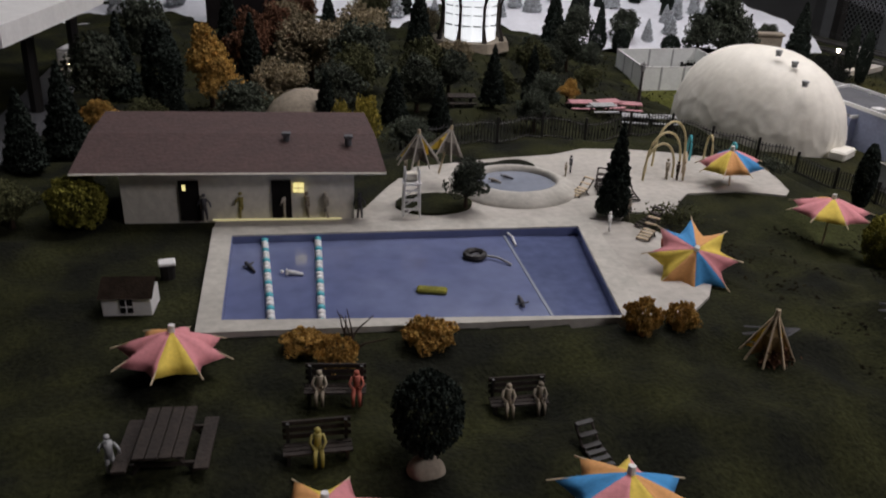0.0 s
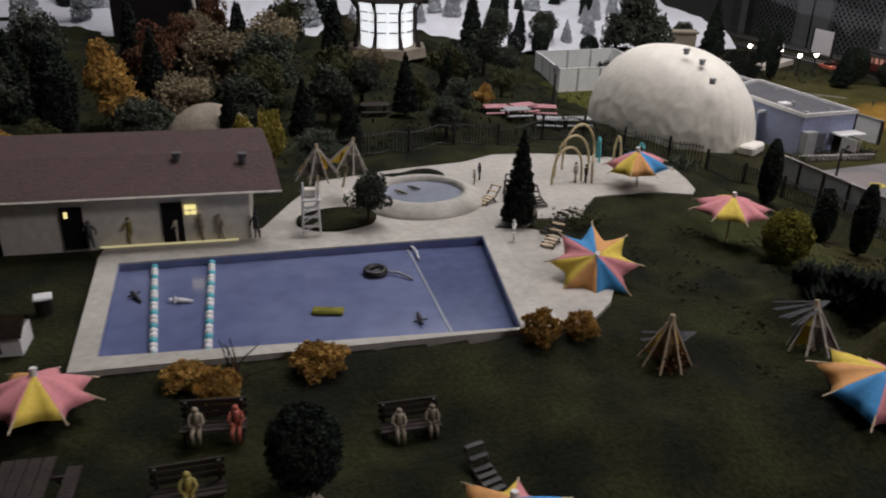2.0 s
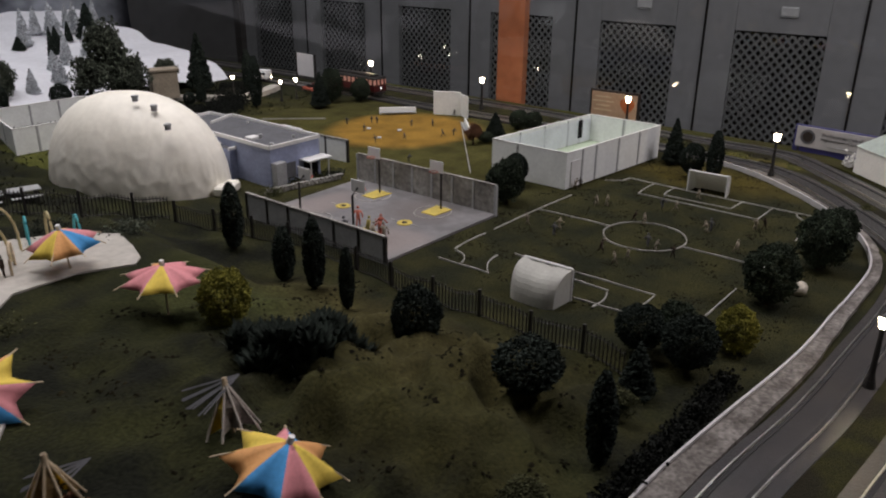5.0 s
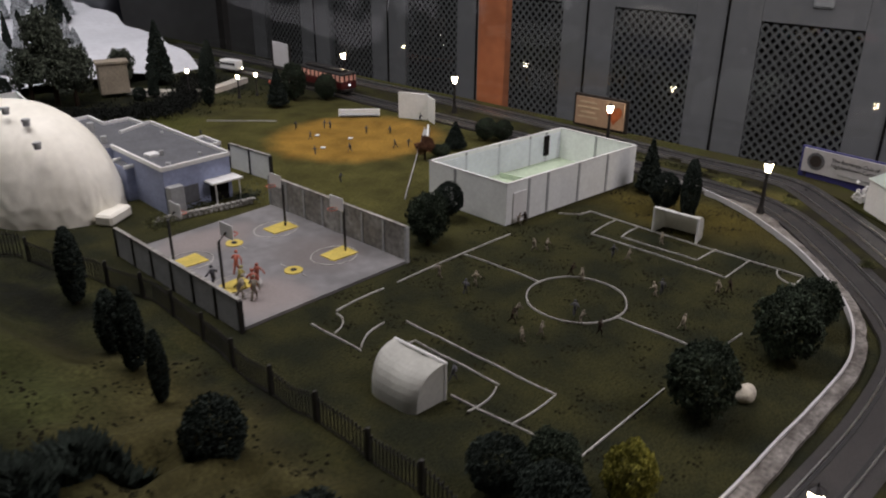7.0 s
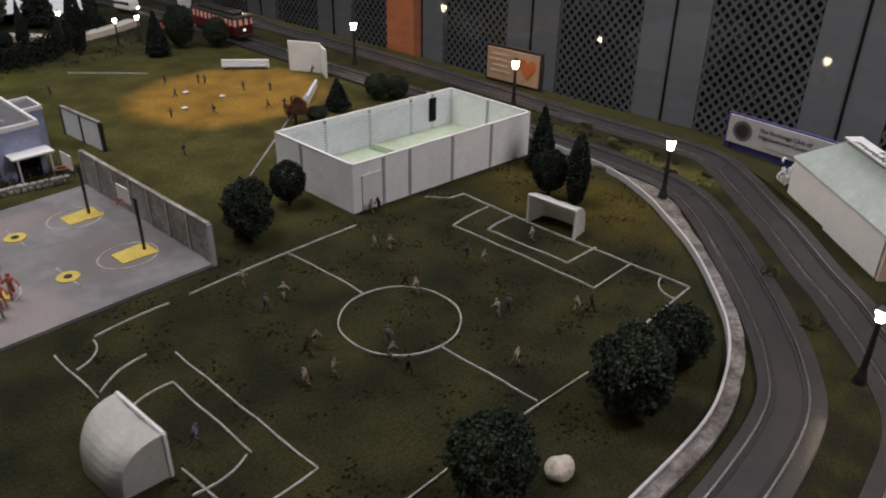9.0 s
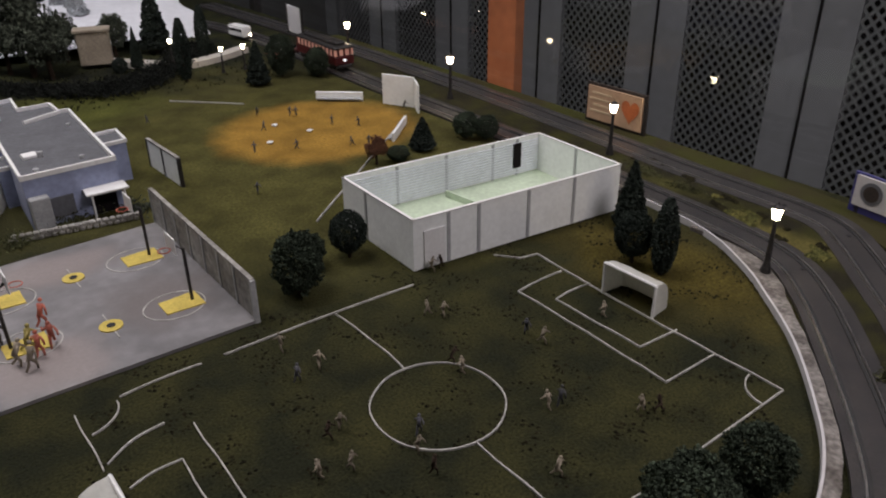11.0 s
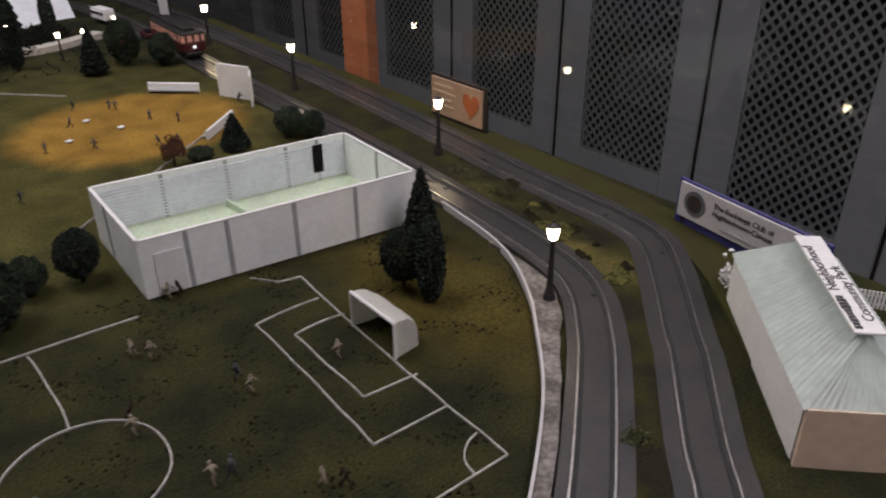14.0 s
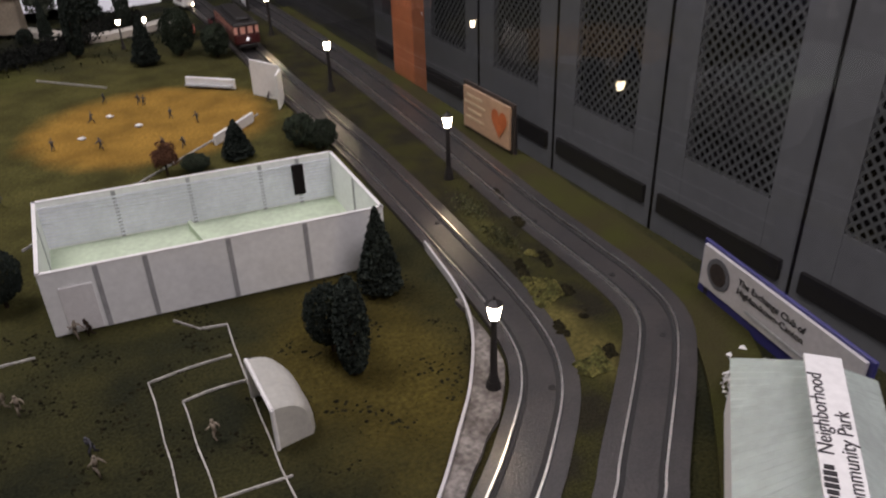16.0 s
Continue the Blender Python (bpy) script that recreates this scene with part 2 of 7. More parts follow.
M_FIGY = mat("figurine_yellow_paint", (0.32, 0.27, 0.07), 0.6, 0.2, 200, 0.0, rand=0.3)
M_FIGR = mat("figurine_red_paint", (0.42, 0.11, 0.07), 0.6, 0.2, 200, 0.0, rand=0.3)
M_FIGD = mat("figurine_dark_paint", (0.06, 0.06, 0.07), 0.6, 0.2, 200, 0.0, rand=0.5)
M_LAMPGLOW = glow("warm_lamp_glow", (1.0, 0.80, 0.52), 60.0)
M_COOLGLOW = glow("white_lit_panes", (0.95, 0.97, 1.0), 0.85)
M_WINGLOW = glow("warm_window_glow", (1.0, 0.86, 0.35), 0.9)
M_STRIPGLOW = glow("dim_strip_glow", (1.0, 0.90, 0.50), 0.32)
M_GOAL = mat("greyed_goal_paper", (0.68, 0.68, 0.63), 0.7, 0.12, 40, 0.25)
thin = M_GOAL.node_tree
tr, ms = thin.nodes.new("ShaderNodeBsdfTranslucent"), thin.nodes.new("ShaderNodeMixShader")
tr.inputs["Color"].default_value = (0.72, 0.72, 0.66, 1)
ms.inputs["Fac"].default_value = 0.40
thin.links.new(thin.nodes["Principled BSDF"].outputs[0], ms.inputs[1]), thin.links.new(tr.outputs[0], ms.inputs[2])
thin.links.new(ms.outputs[0], thin.nodes["Material Output"].inputs["Surface"])
M_GREENROOF = mat("pale_green_corrugated", (0.74, 0.82, 0.77), 0.6, 0.08, 20, 0.1)
M_PEACH = mat("peach_wall", (0.66, 0.52, 0.40), 0.8, 0.1, 20, 0.1)
M_NAVY = mat("navy_frame", (0.035, 0.035, 0.16), 0.5, 0.1, 40, 0.0)
M_BOARD = mat("dull_white_board", (0.50, 0.49, 0.49), 0.75, 0.08, 40, 0.0)
M_SIGN = mat("white_sign_board", (0.74, 0.73, 0.74), 0.5, 0.05, 40, 0.0)
M_SIGNWOOD = mat("cream_poster", (0.46, 0.31, 0.20), 0.6, 0.1, 30, 0.0)
M_HEART = mat("red_orange_print", (0.52, 0.14, 0.04), 0.6, 0.2, 60, 0.0)
M_INK = mat("black_ink", (0.03, 0.028, 0.03), 0.6, 0.1, 60, 0.0)
M_TEAL = mat("teal_float", (0.10, 0.50, 0.58), 0.5, 0.1, 60, 0.0)


# ---------- shape helpers ----------
def box(bm, c, s, rz=0.0, bevel=0.0, m=0):
    r = bmesh.ops.create_cube(bm, size=1.0, matrix=pose(*c, 0, 0, rz) @ Matrix.Diagonal((*s, 1)))
    if bevel:
        bmesh.ops.bevel(bm, geom=list({e for v in r["verts"] for e in v.link_edges}), offset=bevel, segments=1, affect="EDGES")
    return bm


def cone(bm, c, r1, r2, h, n=12, rx=0.0, ry=0.0, rz=0.0):
    bmesh.ops.create_cone(bm, cap_ends=True, segments=n, radius1=r1, radius2=r2, depth=h, matrix=pose(*c, rx, ry, rz) @ Matrix.Translation((0, 0, h / 2)))
    return bm


def ball(bm, c, r, sub=2, s=(1, 1, 1)):
    bmesh.ops.create_icosphere(bm, subdivisions=sub, radius=r, matrix=Matrix.Translation(c) @ Matrix.Diagonal((*s, 1)))
    return bm


def tube(bm, pts, r, n=6):
    """A round bar along points, with a radius or one radius for each point."""
    rings = []
    rr = r if isinstance(r, (list, tuple)) else [r] * len(pts)
    P = [Vector(p) for p in pts]
    for i, p in enumerate(P):
        d = (P[min(i + 1, len(P) - 1)] - P[max(i - 1, 0)]).normalized()
        a = d.orthogonal().normalized() if abs(d.z) > 0.95 else d.cross(Vector((0, 0, 1))).normalized()
        b = d.cross(a)
        rings.append([bm.verts.new(p + rr[i] * (math.cos(k * 2 * math.pi / n) * a + math.sin(k * 2 * math.pi / n) * b)) for k in range(n)])
    for u, v in zip(rings, rings[1:]):
        for k in range(n):
            bm.faces.new((u[k], u[(k + 1) % n], v[(k + 1) % n], v[k]))
    bm.faces.new(rings[0][::-1]), bm.faces.new(rings[-1])
    return bm


def slab(bm, outline, z0, z1):
    """A plate with that outline between two heights."""
    lo = [bm.verts.new((x, y, z0)) for x, y in outline]
    hi = [bm.verts.new((x, y, z1)) for x, y in outline]
    n = len(lo)
    bm.faces.new(hi), bm.faces.new(lo[::-1])
    for k in range(n):
        bm.faces.new((lo[k], lo[(k + 1) % n], hi[(k + 1) % n], hi[k]))
    bmesh.ops.recalc_face_normals(bm, faces=bm.faces[:])
    return bm


def ribbon(bm, pts, left, right, z0, z1):
    """A strip of road between two offsets along a plan line, with thickness."""
    P = [Vector((x, y, 0)) for x, y in pts]
    rows = []
    for i, p in enumerate(P):
        d = (P[min(i + 1, len(P) - 1)] - P[max(i - 1, 0)]).normalized()
        n = Vector((-d.y, d.x, 0))
        a, b = p + n * left, p + n * right
        rows.append([bm.verts.new((q.x, q.y, z)) for q, z in ((a, z0), (a, z1), (b, z1), (b, z0))])
    for u, v in zip(rows, rows[1:]):
        for k in range(4):
            bm.faces.new((u[k], v[k], v[(k + 1) % 4], u[(k + 1) % 4]))
    bm.faces.new(rows[0]), bm.faces.new(rows[-1][::-1])
    bmesh.ops.recalc_face_normals(bm, faces=bm.faces[:])
    return bm


def spline(pts, n=8):
    """A smooth line through plan points."""
    P = [np.array(p, float) for p in pts]
    P = [2 * P[0] - P[1]] + P + [2 * P[-1] - P[-2]]
    out = []
    for i in range(1, len(P) - 2):
        a, b, c, d = P[i - 1:i + 3]
        for k in range(n):
            t = k / n
            out.append(tuple(0.5 * (2 * b + (c - a) * t + (2 * a - 5 * b + 4 * c - d) * t * t + (3 * b - a - 3 * c + d) * t ** 3)))
    return out + [tuple(P[-2])]


def mesh_of(bm, name, material, smooth=False):
    me = bpy.data.meshes.new(name)
    bm.to_mesh(me)
    bm.free()
    me.materials.append(material)
    if smooth:
        me.polygons.foreach_set("use_smooth", [True] * len(me.polygons))
    return me


def part(name, bm, material, parent, label="", smooth=False):
    ob = new(name, mesh_of(bm, name, material, smooth))
    ob.parent = parent
    if label:
        tagged(ob, label)
    return ob


def thing(name, x, y, z, rz=0.0, label="", category="", group="", s=1.0):
    ob = new(name)
    ob.empty_display_size = 0.01
    ob.matrix_basis = pose(x, y, z, 0, 0, rz) @ Matrix.Scale(s, 4)
    return tagged(ob, label, category, group)


def solid(name, bm, material, label, category="", group="", kind="", smooth=False):
    return tagged(new(name, mesh_of(bm, name, material, smooth)), label, category, group, kind)


def B():
    return bmesh.new()


# ---------- the ground ----------
def step(a, b, v):
    t = min(1, max(0, (v - a) / (b - a)))
    return t * t * (3 - 2 * t)


POOL = [(-0.161, 0.524), (0.148, 0.470), (0.190, 0.649), (-0.149, 0.685)]


def in_quad(x, y, q, grow=0.0):
    cx, cy = sum(p[0] for p in q) / 4, sum(p[1] for p in q) / 4
    for (ax, ay), (bx, by) in zip(q, q[1:] + q[:1]):
        l = math.hypot(bx - ax, by - ay)
        if ((bx - ax) * (y - ay) - (by - ay) * (x - ax)) / l < -grow:
            return False
    return True


def height(x, y):
    """Height of the modelled ground: a pool hill falling to the flat sports field."""
    edge = 0.675 + 0.02 * math.sin(y * 7)
    hill = step(edge, edge - 0.26, x) * step(0.15 + 0.03 * math.sin(x * 9), 0.36, y)
    far = step(0.90, 1.02, y) * step(0.75, 0.6, x)
    z = 0.05 * hill - 0.012 * far * hill
    n = noise.noise(Vector((x * 9, y * 9, 3.1)))
    f = noise.noise(Vector((x * 38, y * 38, 7.7)))
    flat = step(0.74, 0.64, x) * step(0.12, 0.22, y)
    z += flat * (0.012 * n + 0.009 * noise.noise(Vector((x * 22, y * 22, 1.7))) + 0.0022 * f) + 0.0006 * f
    if y > 1.25:
        k = step(1.25, 1.9, y)
        z += k * (0.03 * step(1.2, 0.5, x) + 0.012 * n * step(1.35, 1.1, x))
    bank = step(0.30, 0.42, x) * step(0.68, 0.60, x) * step(0.16, 0.24, y) * step(0.56, 0.44, y)
    z += bank * (0.028 * noise.noise(Vector(((x + 0.5 * y) * 13, (y - 0.4 * x) * 24, 11.3))) - 0.028 * abs(noise.noise(Vector(((x + 0.6 * y) * 14, (y - 0.5 * x) * 30, 4.2)))) + 0.006)
    plat = step(0.32, 0.27, x) * step(0.405, 0.445, y) * step(0.86, 0.80, y) * step(-0.32, -0.25, x)
    z = z * (1 - plat) + 0.0515 * plat
    plat = step(0.60, 0.52, x) * step(0.60, 0.68, y) * step(0.93, 0.88, y) * step(0.2, 0.26, x)
    z = z * (1 - plat) + 0.0525 * plat
    if in_quad(x, y, POOL, 0.004):
        z = 0.02
    return z


def ground_sheet():
    xs = np.concatenate([np.linspace(-1.2, -0.3, 40)[:-1], np.linspace(-0.3, 0.8, 170)[:-1], np.linspace(0.8, 1.688, 90)])
    ys = np.concatenate([np.linspace(-0.22, 0.95, 180)[:-1], np.linspace(0.95, 2.9, 110)])
    vs = [(x, y, height(x, y)) for y in ys for x in xs]
    nx = len(xs)
    fs = [(j * nx + i, j * nx + i + 1, (j + 1) * nx + i + 1, (j + 1) * nx + i) for j in range(len(ys) - 1) for i in range(nx - 1)]
    me = bpy.data.meshes.new("ground")
    me.from_pydata(vs, [], fs)
    me.polygons.foreach_set("use_smooth", [True] * len(me.polygons))
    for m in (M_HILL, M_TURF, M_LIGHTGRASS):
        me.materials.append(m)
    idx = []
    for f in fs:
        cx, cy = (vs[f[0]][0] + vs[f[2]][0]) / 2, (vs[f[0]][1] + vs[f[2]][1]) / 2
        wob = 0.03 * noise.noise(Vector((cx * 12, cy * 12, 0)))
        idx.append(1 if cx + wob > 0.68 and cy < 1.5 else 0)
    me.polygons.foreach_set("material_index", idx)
    return tagged(new("ground", me), "modelled grass ground with a low pool hill", "ground", kind="structure")


ground_sheet()

# ---------- the room round the layout ----------
bm = B()
box(bm, (0.6, 1.2, -0.78), (7.0, 7.0, 0.05))
solid("floor", bm, M_ROOM, "dark room floor under the layout table", "floor", kind="structure")
for nm, c, s in (("wall_west", (-2.7, 1.2, 0.6), (0.06, 7, 2.8)), ("wall_east", (3.6, 1.2, 0.6), (0.06, 7, 2.8)), ("wall_north", (0.4, 4.4, 0.6), (6.4, 0.06, 2.8)), ("wall_south", (0.4, -1.9, 0.6), (6.4, 0.06, 2.8))):
    solid(nm, box(B(), c, s), M_ROOM, "dim grey room wall", "wall", kind="structure")
solid("ceiling", box(B(), (0.5, 1.2, 2.0), (6.6, 6.6, 0.05)), M_ROOM, "dark room ceiling", "ceiling", kind="structure")
solid("table_apron", box(box(B(), (0.24, 1.34, -0.05), (2.9, 3.14, 0.06)), (0.24, -0.235, -0.03), (2.9, 0.02, 0.09)), M_WOOD, "dark wooden layout table edge", "table edge", kind="structure")

# glass in front of the lockers
gm = bpy.data.materials.new("clear_acrylic")
gm.use_nodes = True
nt = gm.node_tree
nt.nodes.remove(nt.nodes["Principled BSDF"])
tr, gl, mx, fr = (nt.nodes.new("ShaderNode" + k) for k in ("BsdfTransparent", "BsdfGlossy", "MixShader", "Fresnel"))
tr.inputs[0].default_value, gl.inputs["Roughness"].default_value, fr.inputs[0].default_value = (0.90, 0.92, 0.92, 1), 0.015, 1.5
nt.links.new(fr.outputs[0], mx.inputs[0]), nt.links.new(tr.outputs[0], mx.inputs[1]), nt.links.new(gl.outputs[0], mx.inputs[2])
nt.links.new(mx.outputs[0], nt.nodes["Material Output"].inputs[0])
bm = B()
bm.faces.new([bm.verts.new(q) for q in ((0, -1.6, 0.72), (0, 1.7, 0.72), (0, 1.7, -0.02), (0, -1.6, -0.02))])
pane = solid("window_1", bm, gm, "clear acrylic guard pane along the layout", "guard pane", kind="structure")
pane.matrix_basis = pose(1.690, 1.3, -0.02, 0, 0.6, 0)
pane.visible_shadow = False
solid("trim", box(B(), (1.703, 1.022, 0.33), (0.02, 0.073, 0.76)), M_ORANGE, "orange stained wooden pane post", "post", kind="structure")

# lockers: plain enamel steel fronts with perforated panels
L_X = 2.5


def perforated(y0, y1, z0, z1):
    """A sheet with staggered upright oval holes."""
    bm = B()
    cols, rows = 10, 36
    w, h = (y1 - y0) / cols, (z1 - z0) / rows
    a, b = 0.12 * h, 0.88 * h
    ring = ((0, -b), (w / 2, -a), (w / 2, a), (0, b), (-w / 2, a), (-w / 2, -a))
    for j in range(rows + 1):
        for i in range(cols + 1 - j % 2):
            cy, cz = y0 + (i + 0.5 * (j % 2)) * w, z0 + j * h
            lim = lambda v: min(y1, max(y0, v))
            outer = [bm.verts.new((L_X, lim(cy + u), min(z1, max(z0, cz + v)))) for u, v in ring]
            inner = [bm.verts.new((L_X, lim(cy + u * 0.54), min(z1, max(z0, cz + v * 0.72)))) for u, v in ring]
            for k in range(6):
                bm.faces.new((outer[k], outer[(k + 1) % 6], inner[(k + 1) % 6], inner[k]))
    return bm


def locker(y):
    t = thing("locker", L_X, y, -0.755, 0, "tall grey enamelled steel locker with perforated door panel", "locker", "lockers behind the pane")
    t.matrix_basis = Matrix.Identity(4)
    y0, y1, z0, z1 = y - 0.128, y + 0.128, -0.385, 0.125
    for nm, c, s in (("door_stile", (L_X + 0.008, y0 - 0.0455, -0.15), (0.018, 0.089, 1.2)), ("door_stile", (L_X + 0.008, y1 + 0.0455, -0.15), (0.018, 0.089, 1.2)),
                     ("door_rail", (L_X + 0.008, y, 0.29), (0.018, 0.256, 0.32)), ("door_rail", (L_X + 0.008, y, -0.5675), (0.018, 0.256, 0.365))):
        part(nm, box(B(), c, s, bevel=0.0), M_STEEL, t)
    part("perforated_panel", perforated(y0, y1, z0, z1), M_MESH, t, "perforated steel panel with oval holes")
    # Black sheet put in for the shade behind the holes.
    part("inside", box(B(), (L_X + 0.10, y, -0.15), (0.01, 0.42, 1.2)), M_DARK, t, "black sheet standing in for shade inside the locker")
    part("seam", box(B(), (L_X - 0.002, y - 0.22, -0.15), (0.006, 0.006, 1.2)), M_DARK, t, "dark door gap")
    part("plate", box(B(), (L_X - 0.004, y - 0.02, 0.19), (0.006, 0.05, 0.03), bevel=0.004), M_SEAM, t, "small oval number plate")
    part("plinth_board", box(B(), (L_X - 0.006, y, -0.53), (0.014, 0.385, 0.05)), M_BLACK, t, "black kick board")


for k in range(-3, 6):
    locker(0.622 + 0.44 * k)

# ---------- roads, tracks, kerb ----------
TRACK1 = spline([(-0.9, 0.10), (-0.3, 0.105), (0.2, 0.112), (0.53, 0.0965), (0.71, 0.072), (0.85, 0.060), (1.0, 0.050), (1.13, 0.056), (1.20, 0.084), (1.26, 0.1235), (1.3105, 0.1625), (1.3815, 0.2215), (1.4155, 0.253), (1.455, 0.297), (1.478, 0.345), (1.491, 0.42), (1.499, 0.52), (1.506, 0.62), (1.514, 0.77), (1.516, 0.96), (1.518, 1.14), (1.523, 1.29), (1.53, 1.55), (1.50, 1.95), (1.3, 2.4)], 6)
TRACK2 = spline([(-0.9, -0.03), (0.2, 0.022), (0.53, 0.010), (0.71, -0.010), (0.85, -0.022), (1.0, -0.035), (1.10, -0.038), (1.20, -0.02), (1.32, 0.0675), (1.369, 0.113), (1.447, 0.1805), (1.470, 0.2035), (1.552, 0.282), (1.588, 0.327), (1.600, 0.38), (1.603, 0.46), (1.606, 0.55), (1.620, 0.74), (1.632, 0.95), (1.640, 1.2), (1.64, 1.6), (1.62, 2.2)], 6)


def track(name, line, label, left=0.024, right=0.028):
    t = thing(name, 0, 0, 0, 0, label, "tram track")
    part("roadbed", ribbon(B(), line, left, -right, -0.004, 0.004), M_ROAD, t, "dark grey asphalt roadbed")
    for o in (0.0147, -0.0147):
        part("rail", ribbon(B(), line, o + 0.0008, o - 0.0008, 0.0035, 0.0062), M_RAIL, t, "worn bright steel rail")
        i = o - math.copysign(0.0030, o)
        part("flangeway", ribbon(B(), line, i + 0.0016, i - 0.0016, 0.0035, 0.0048), M_FLANGE, t, "dark groove beside the rail")
    return t


track("tram_track", TRACK1, "inner tram track with steel rails set in asphalt")
track("tram_track", TRACK2, "outer tram track with steel rails set in asphalt", 0.028, 0.029)
KERB = spline([(-0.9, 0.165), (0.2, 0.158), (0.50, 0.147), (0.625, 0.135), (0.80, 0.111), (0.921, 0.104), (0.981, 0.100), (1.08, 0.098), (1.146, 0.111), (1.198, 0.131), (1.246, 0.161), (1.325, 0.226), (1.385, 0.293), (1.412, 0.327), (1.442, 0.376), (1.458, 0.415), (1.467, 0.455), (1.473, 0.50), (1.477, 0.53)], 6)
bm = B()
ribbon(bm, KERB, 0.0011, -0.0011, -0.004, 0.0080)
solid("kerb", bm, M_BOARD, "thin white kerb strip along the inner track", "kerb", kind="structure")
bm = B()
WALK = [p for p in KERB if p[1] < 0.43]
rows = []
for i, (x, y) in enumerate(WALK):
    a, b = Vector(WALK[max(i - 1, 0)]), Vector(WALK[min(i + 1, len(WALK) - 1)])
    d = (b - a).normalized()
    w = 0.024 - 0.011 * step(0.6, 1.0, x) + 0.012 * math.exp(-((x - 1.41) / 0.045) ** 2) - 0.023 * step(0.34, 0.44, y) + 0.0022 * noise.noise(Vector((x * 60, y * 60, 0)))
    rows.append([bm.verts.new((x + d.y * o, y - d.x * o, z)) for o, z in ((0.0, -0.003), (0.0, 0.0055), (w, 0.0050), (w, -0.003))])
for u, v in zip(rows, rows[1:]):
    for k in range(4):
        bm.faces.new((u[k], v[k], v[(k + 1) % 4], u[(k + 1) % 4]))
bm.faces.new(rows[0]), bm.faces.new(rows[-1][::-1])
bmesh.ops.recalc_face_normals(bm, faces=bm.faces[:])
solid("pavement", bm, M_KERB, "rough pale grey plaster kerb walk", "pavement", kind="structure")
bm = B()
ribbon(bm, spline([(0.3, 0.060), (0.53, 0.052), (0.71, 0.030), (0.85, 0.018), (1.0, 0.008), (1.10, 0.012), (1.20, 0.040), (1.29, 0.096), (1.34, 0.138), (1.414, 0.20), (1.442, 0.228), (1.505, 0.288), (1.533, 0.335), (1.545, 0.40), (1.551, 0.49), (1.556, 0.60), (1.567, 0.76), (1.574, 0.95), (1.579, 1.2), (1.585, 1.6)], 6), 0.030, -0.030, -0.002, 0.0034)
solid("median", bm, M_MEDIAN, "mossy grass median between the tracks", "median", kind="structure")
bm = B()
ribbon(bm, spline([(1.50, 0.12), (1.60, 0.24), (1.645, 0.34), (1.660, 0.5), (1.672, 0.9), (1.68, 1.6)], 6), 0.030, -0.016, -0.002, 0.003)
solid("verge", bm, M_LIGHTGRASS, "yellow-green grass verge below the pane", "verge", kind="structure")

# ---------- football pitch ----------


def line_set(name, lines, w, label, z=0.0018):
    t = thing(name, 0, 0, 0, 0, label, "field marking")
    for pts in lines:
        part("line", ribbon(B(), [(x + 0.0006 * math.sin(90 * (x + y)), y) for x, y in pts], w / 2, -w / 2, 0.0, z), M_LINE, t)
    return t


def seg(a, b, n=8, bow=0.0):
    d = Vector((b[0] - a[0], b[1] - a[1]))
    nrm = Vector((-d.y, d.x))
    return [(a[0] + d.x * k / n + nrm.x * bow * math.sin(math.pi * k / n), a[1] + d.y * k / n + nrm.y * bow * math.sin(math.pi * k / n)) for k in range(n + 1)]


def arc(c, r, a0, a1, n=24):
    return [(c[0] + r * math.cos(radians(a0 + (a1 - a0) * k / n)), c[1] + r * math.sin(radians(a0 + (a1 - a0) * k / n))) for k in range(n + 1)]


line_set("pitch_markings", [
    seg((1.035, 0.536), (1.035, 0.421), 8, 0.02), seg((1.022, 0.311), (1.020, 0.207)), arc((1.0285, 0.366), 0.0555, 0, 360, 40),
    seg((1.202, 0.454), (1.195, 0.266), 8, 0.006), seg((1.202, 0.454), (1.267, 0.456), 6, 0.03), seg((1.195, 0.266), (1.262, 0.264)),
    seg((1.220, 0.419), (1.219, 0.313)), seg((1.220, 0.419), (1.270, 0.419), 6, 0.05), seg((1.219, 0.313), (1.268, 0.309)),
    seg((0.840, 0.435), (0.836, 0.324)), seg((0.863, 0.469), (0.857, 0.277)), seg((0.840, 0.435), (0.800, 0.430), 6, -0.08),
    seg((0.832, 0.324), (0.786, 0.319), 6, 0.1), seg((0.857, 0.277), (0.796, 0.280), 6, 0.03),
    seg((0.792, 0.538), (0.791, 0.460)), seg((0.793, 0.346), (0.799, 0.214)), seg((0.845, 0.484), (0.795, 0.465), 6, -0.10),
    seg((0.829, 0.540), (0.901, 0.541), 6, 0.03), seg((0.922, 0.541), (1.128, 0.533), 8, 0.01),
    arc((0.792, 0.538), 0.033, -82, -4, 10), arc((1.261, 0.198), 0.03, 95, 178, 8),
    seg((1.261, 0.198), (1.138, 0.199)), seg((0.998, 0.206), (1.078, 0.198)), seg((0.799, 0.214), (0.932, 0.210)),
    seg((1.261, 0.198), (1.274, 0.50), 10, 0.01), seg((1.274, 0.50), (1.252, 0.505), 4), seg((1.252, 0.505), (1.235, 0.529), 4),
], 0.0011, "hand-laid white string pitch markings on turf")


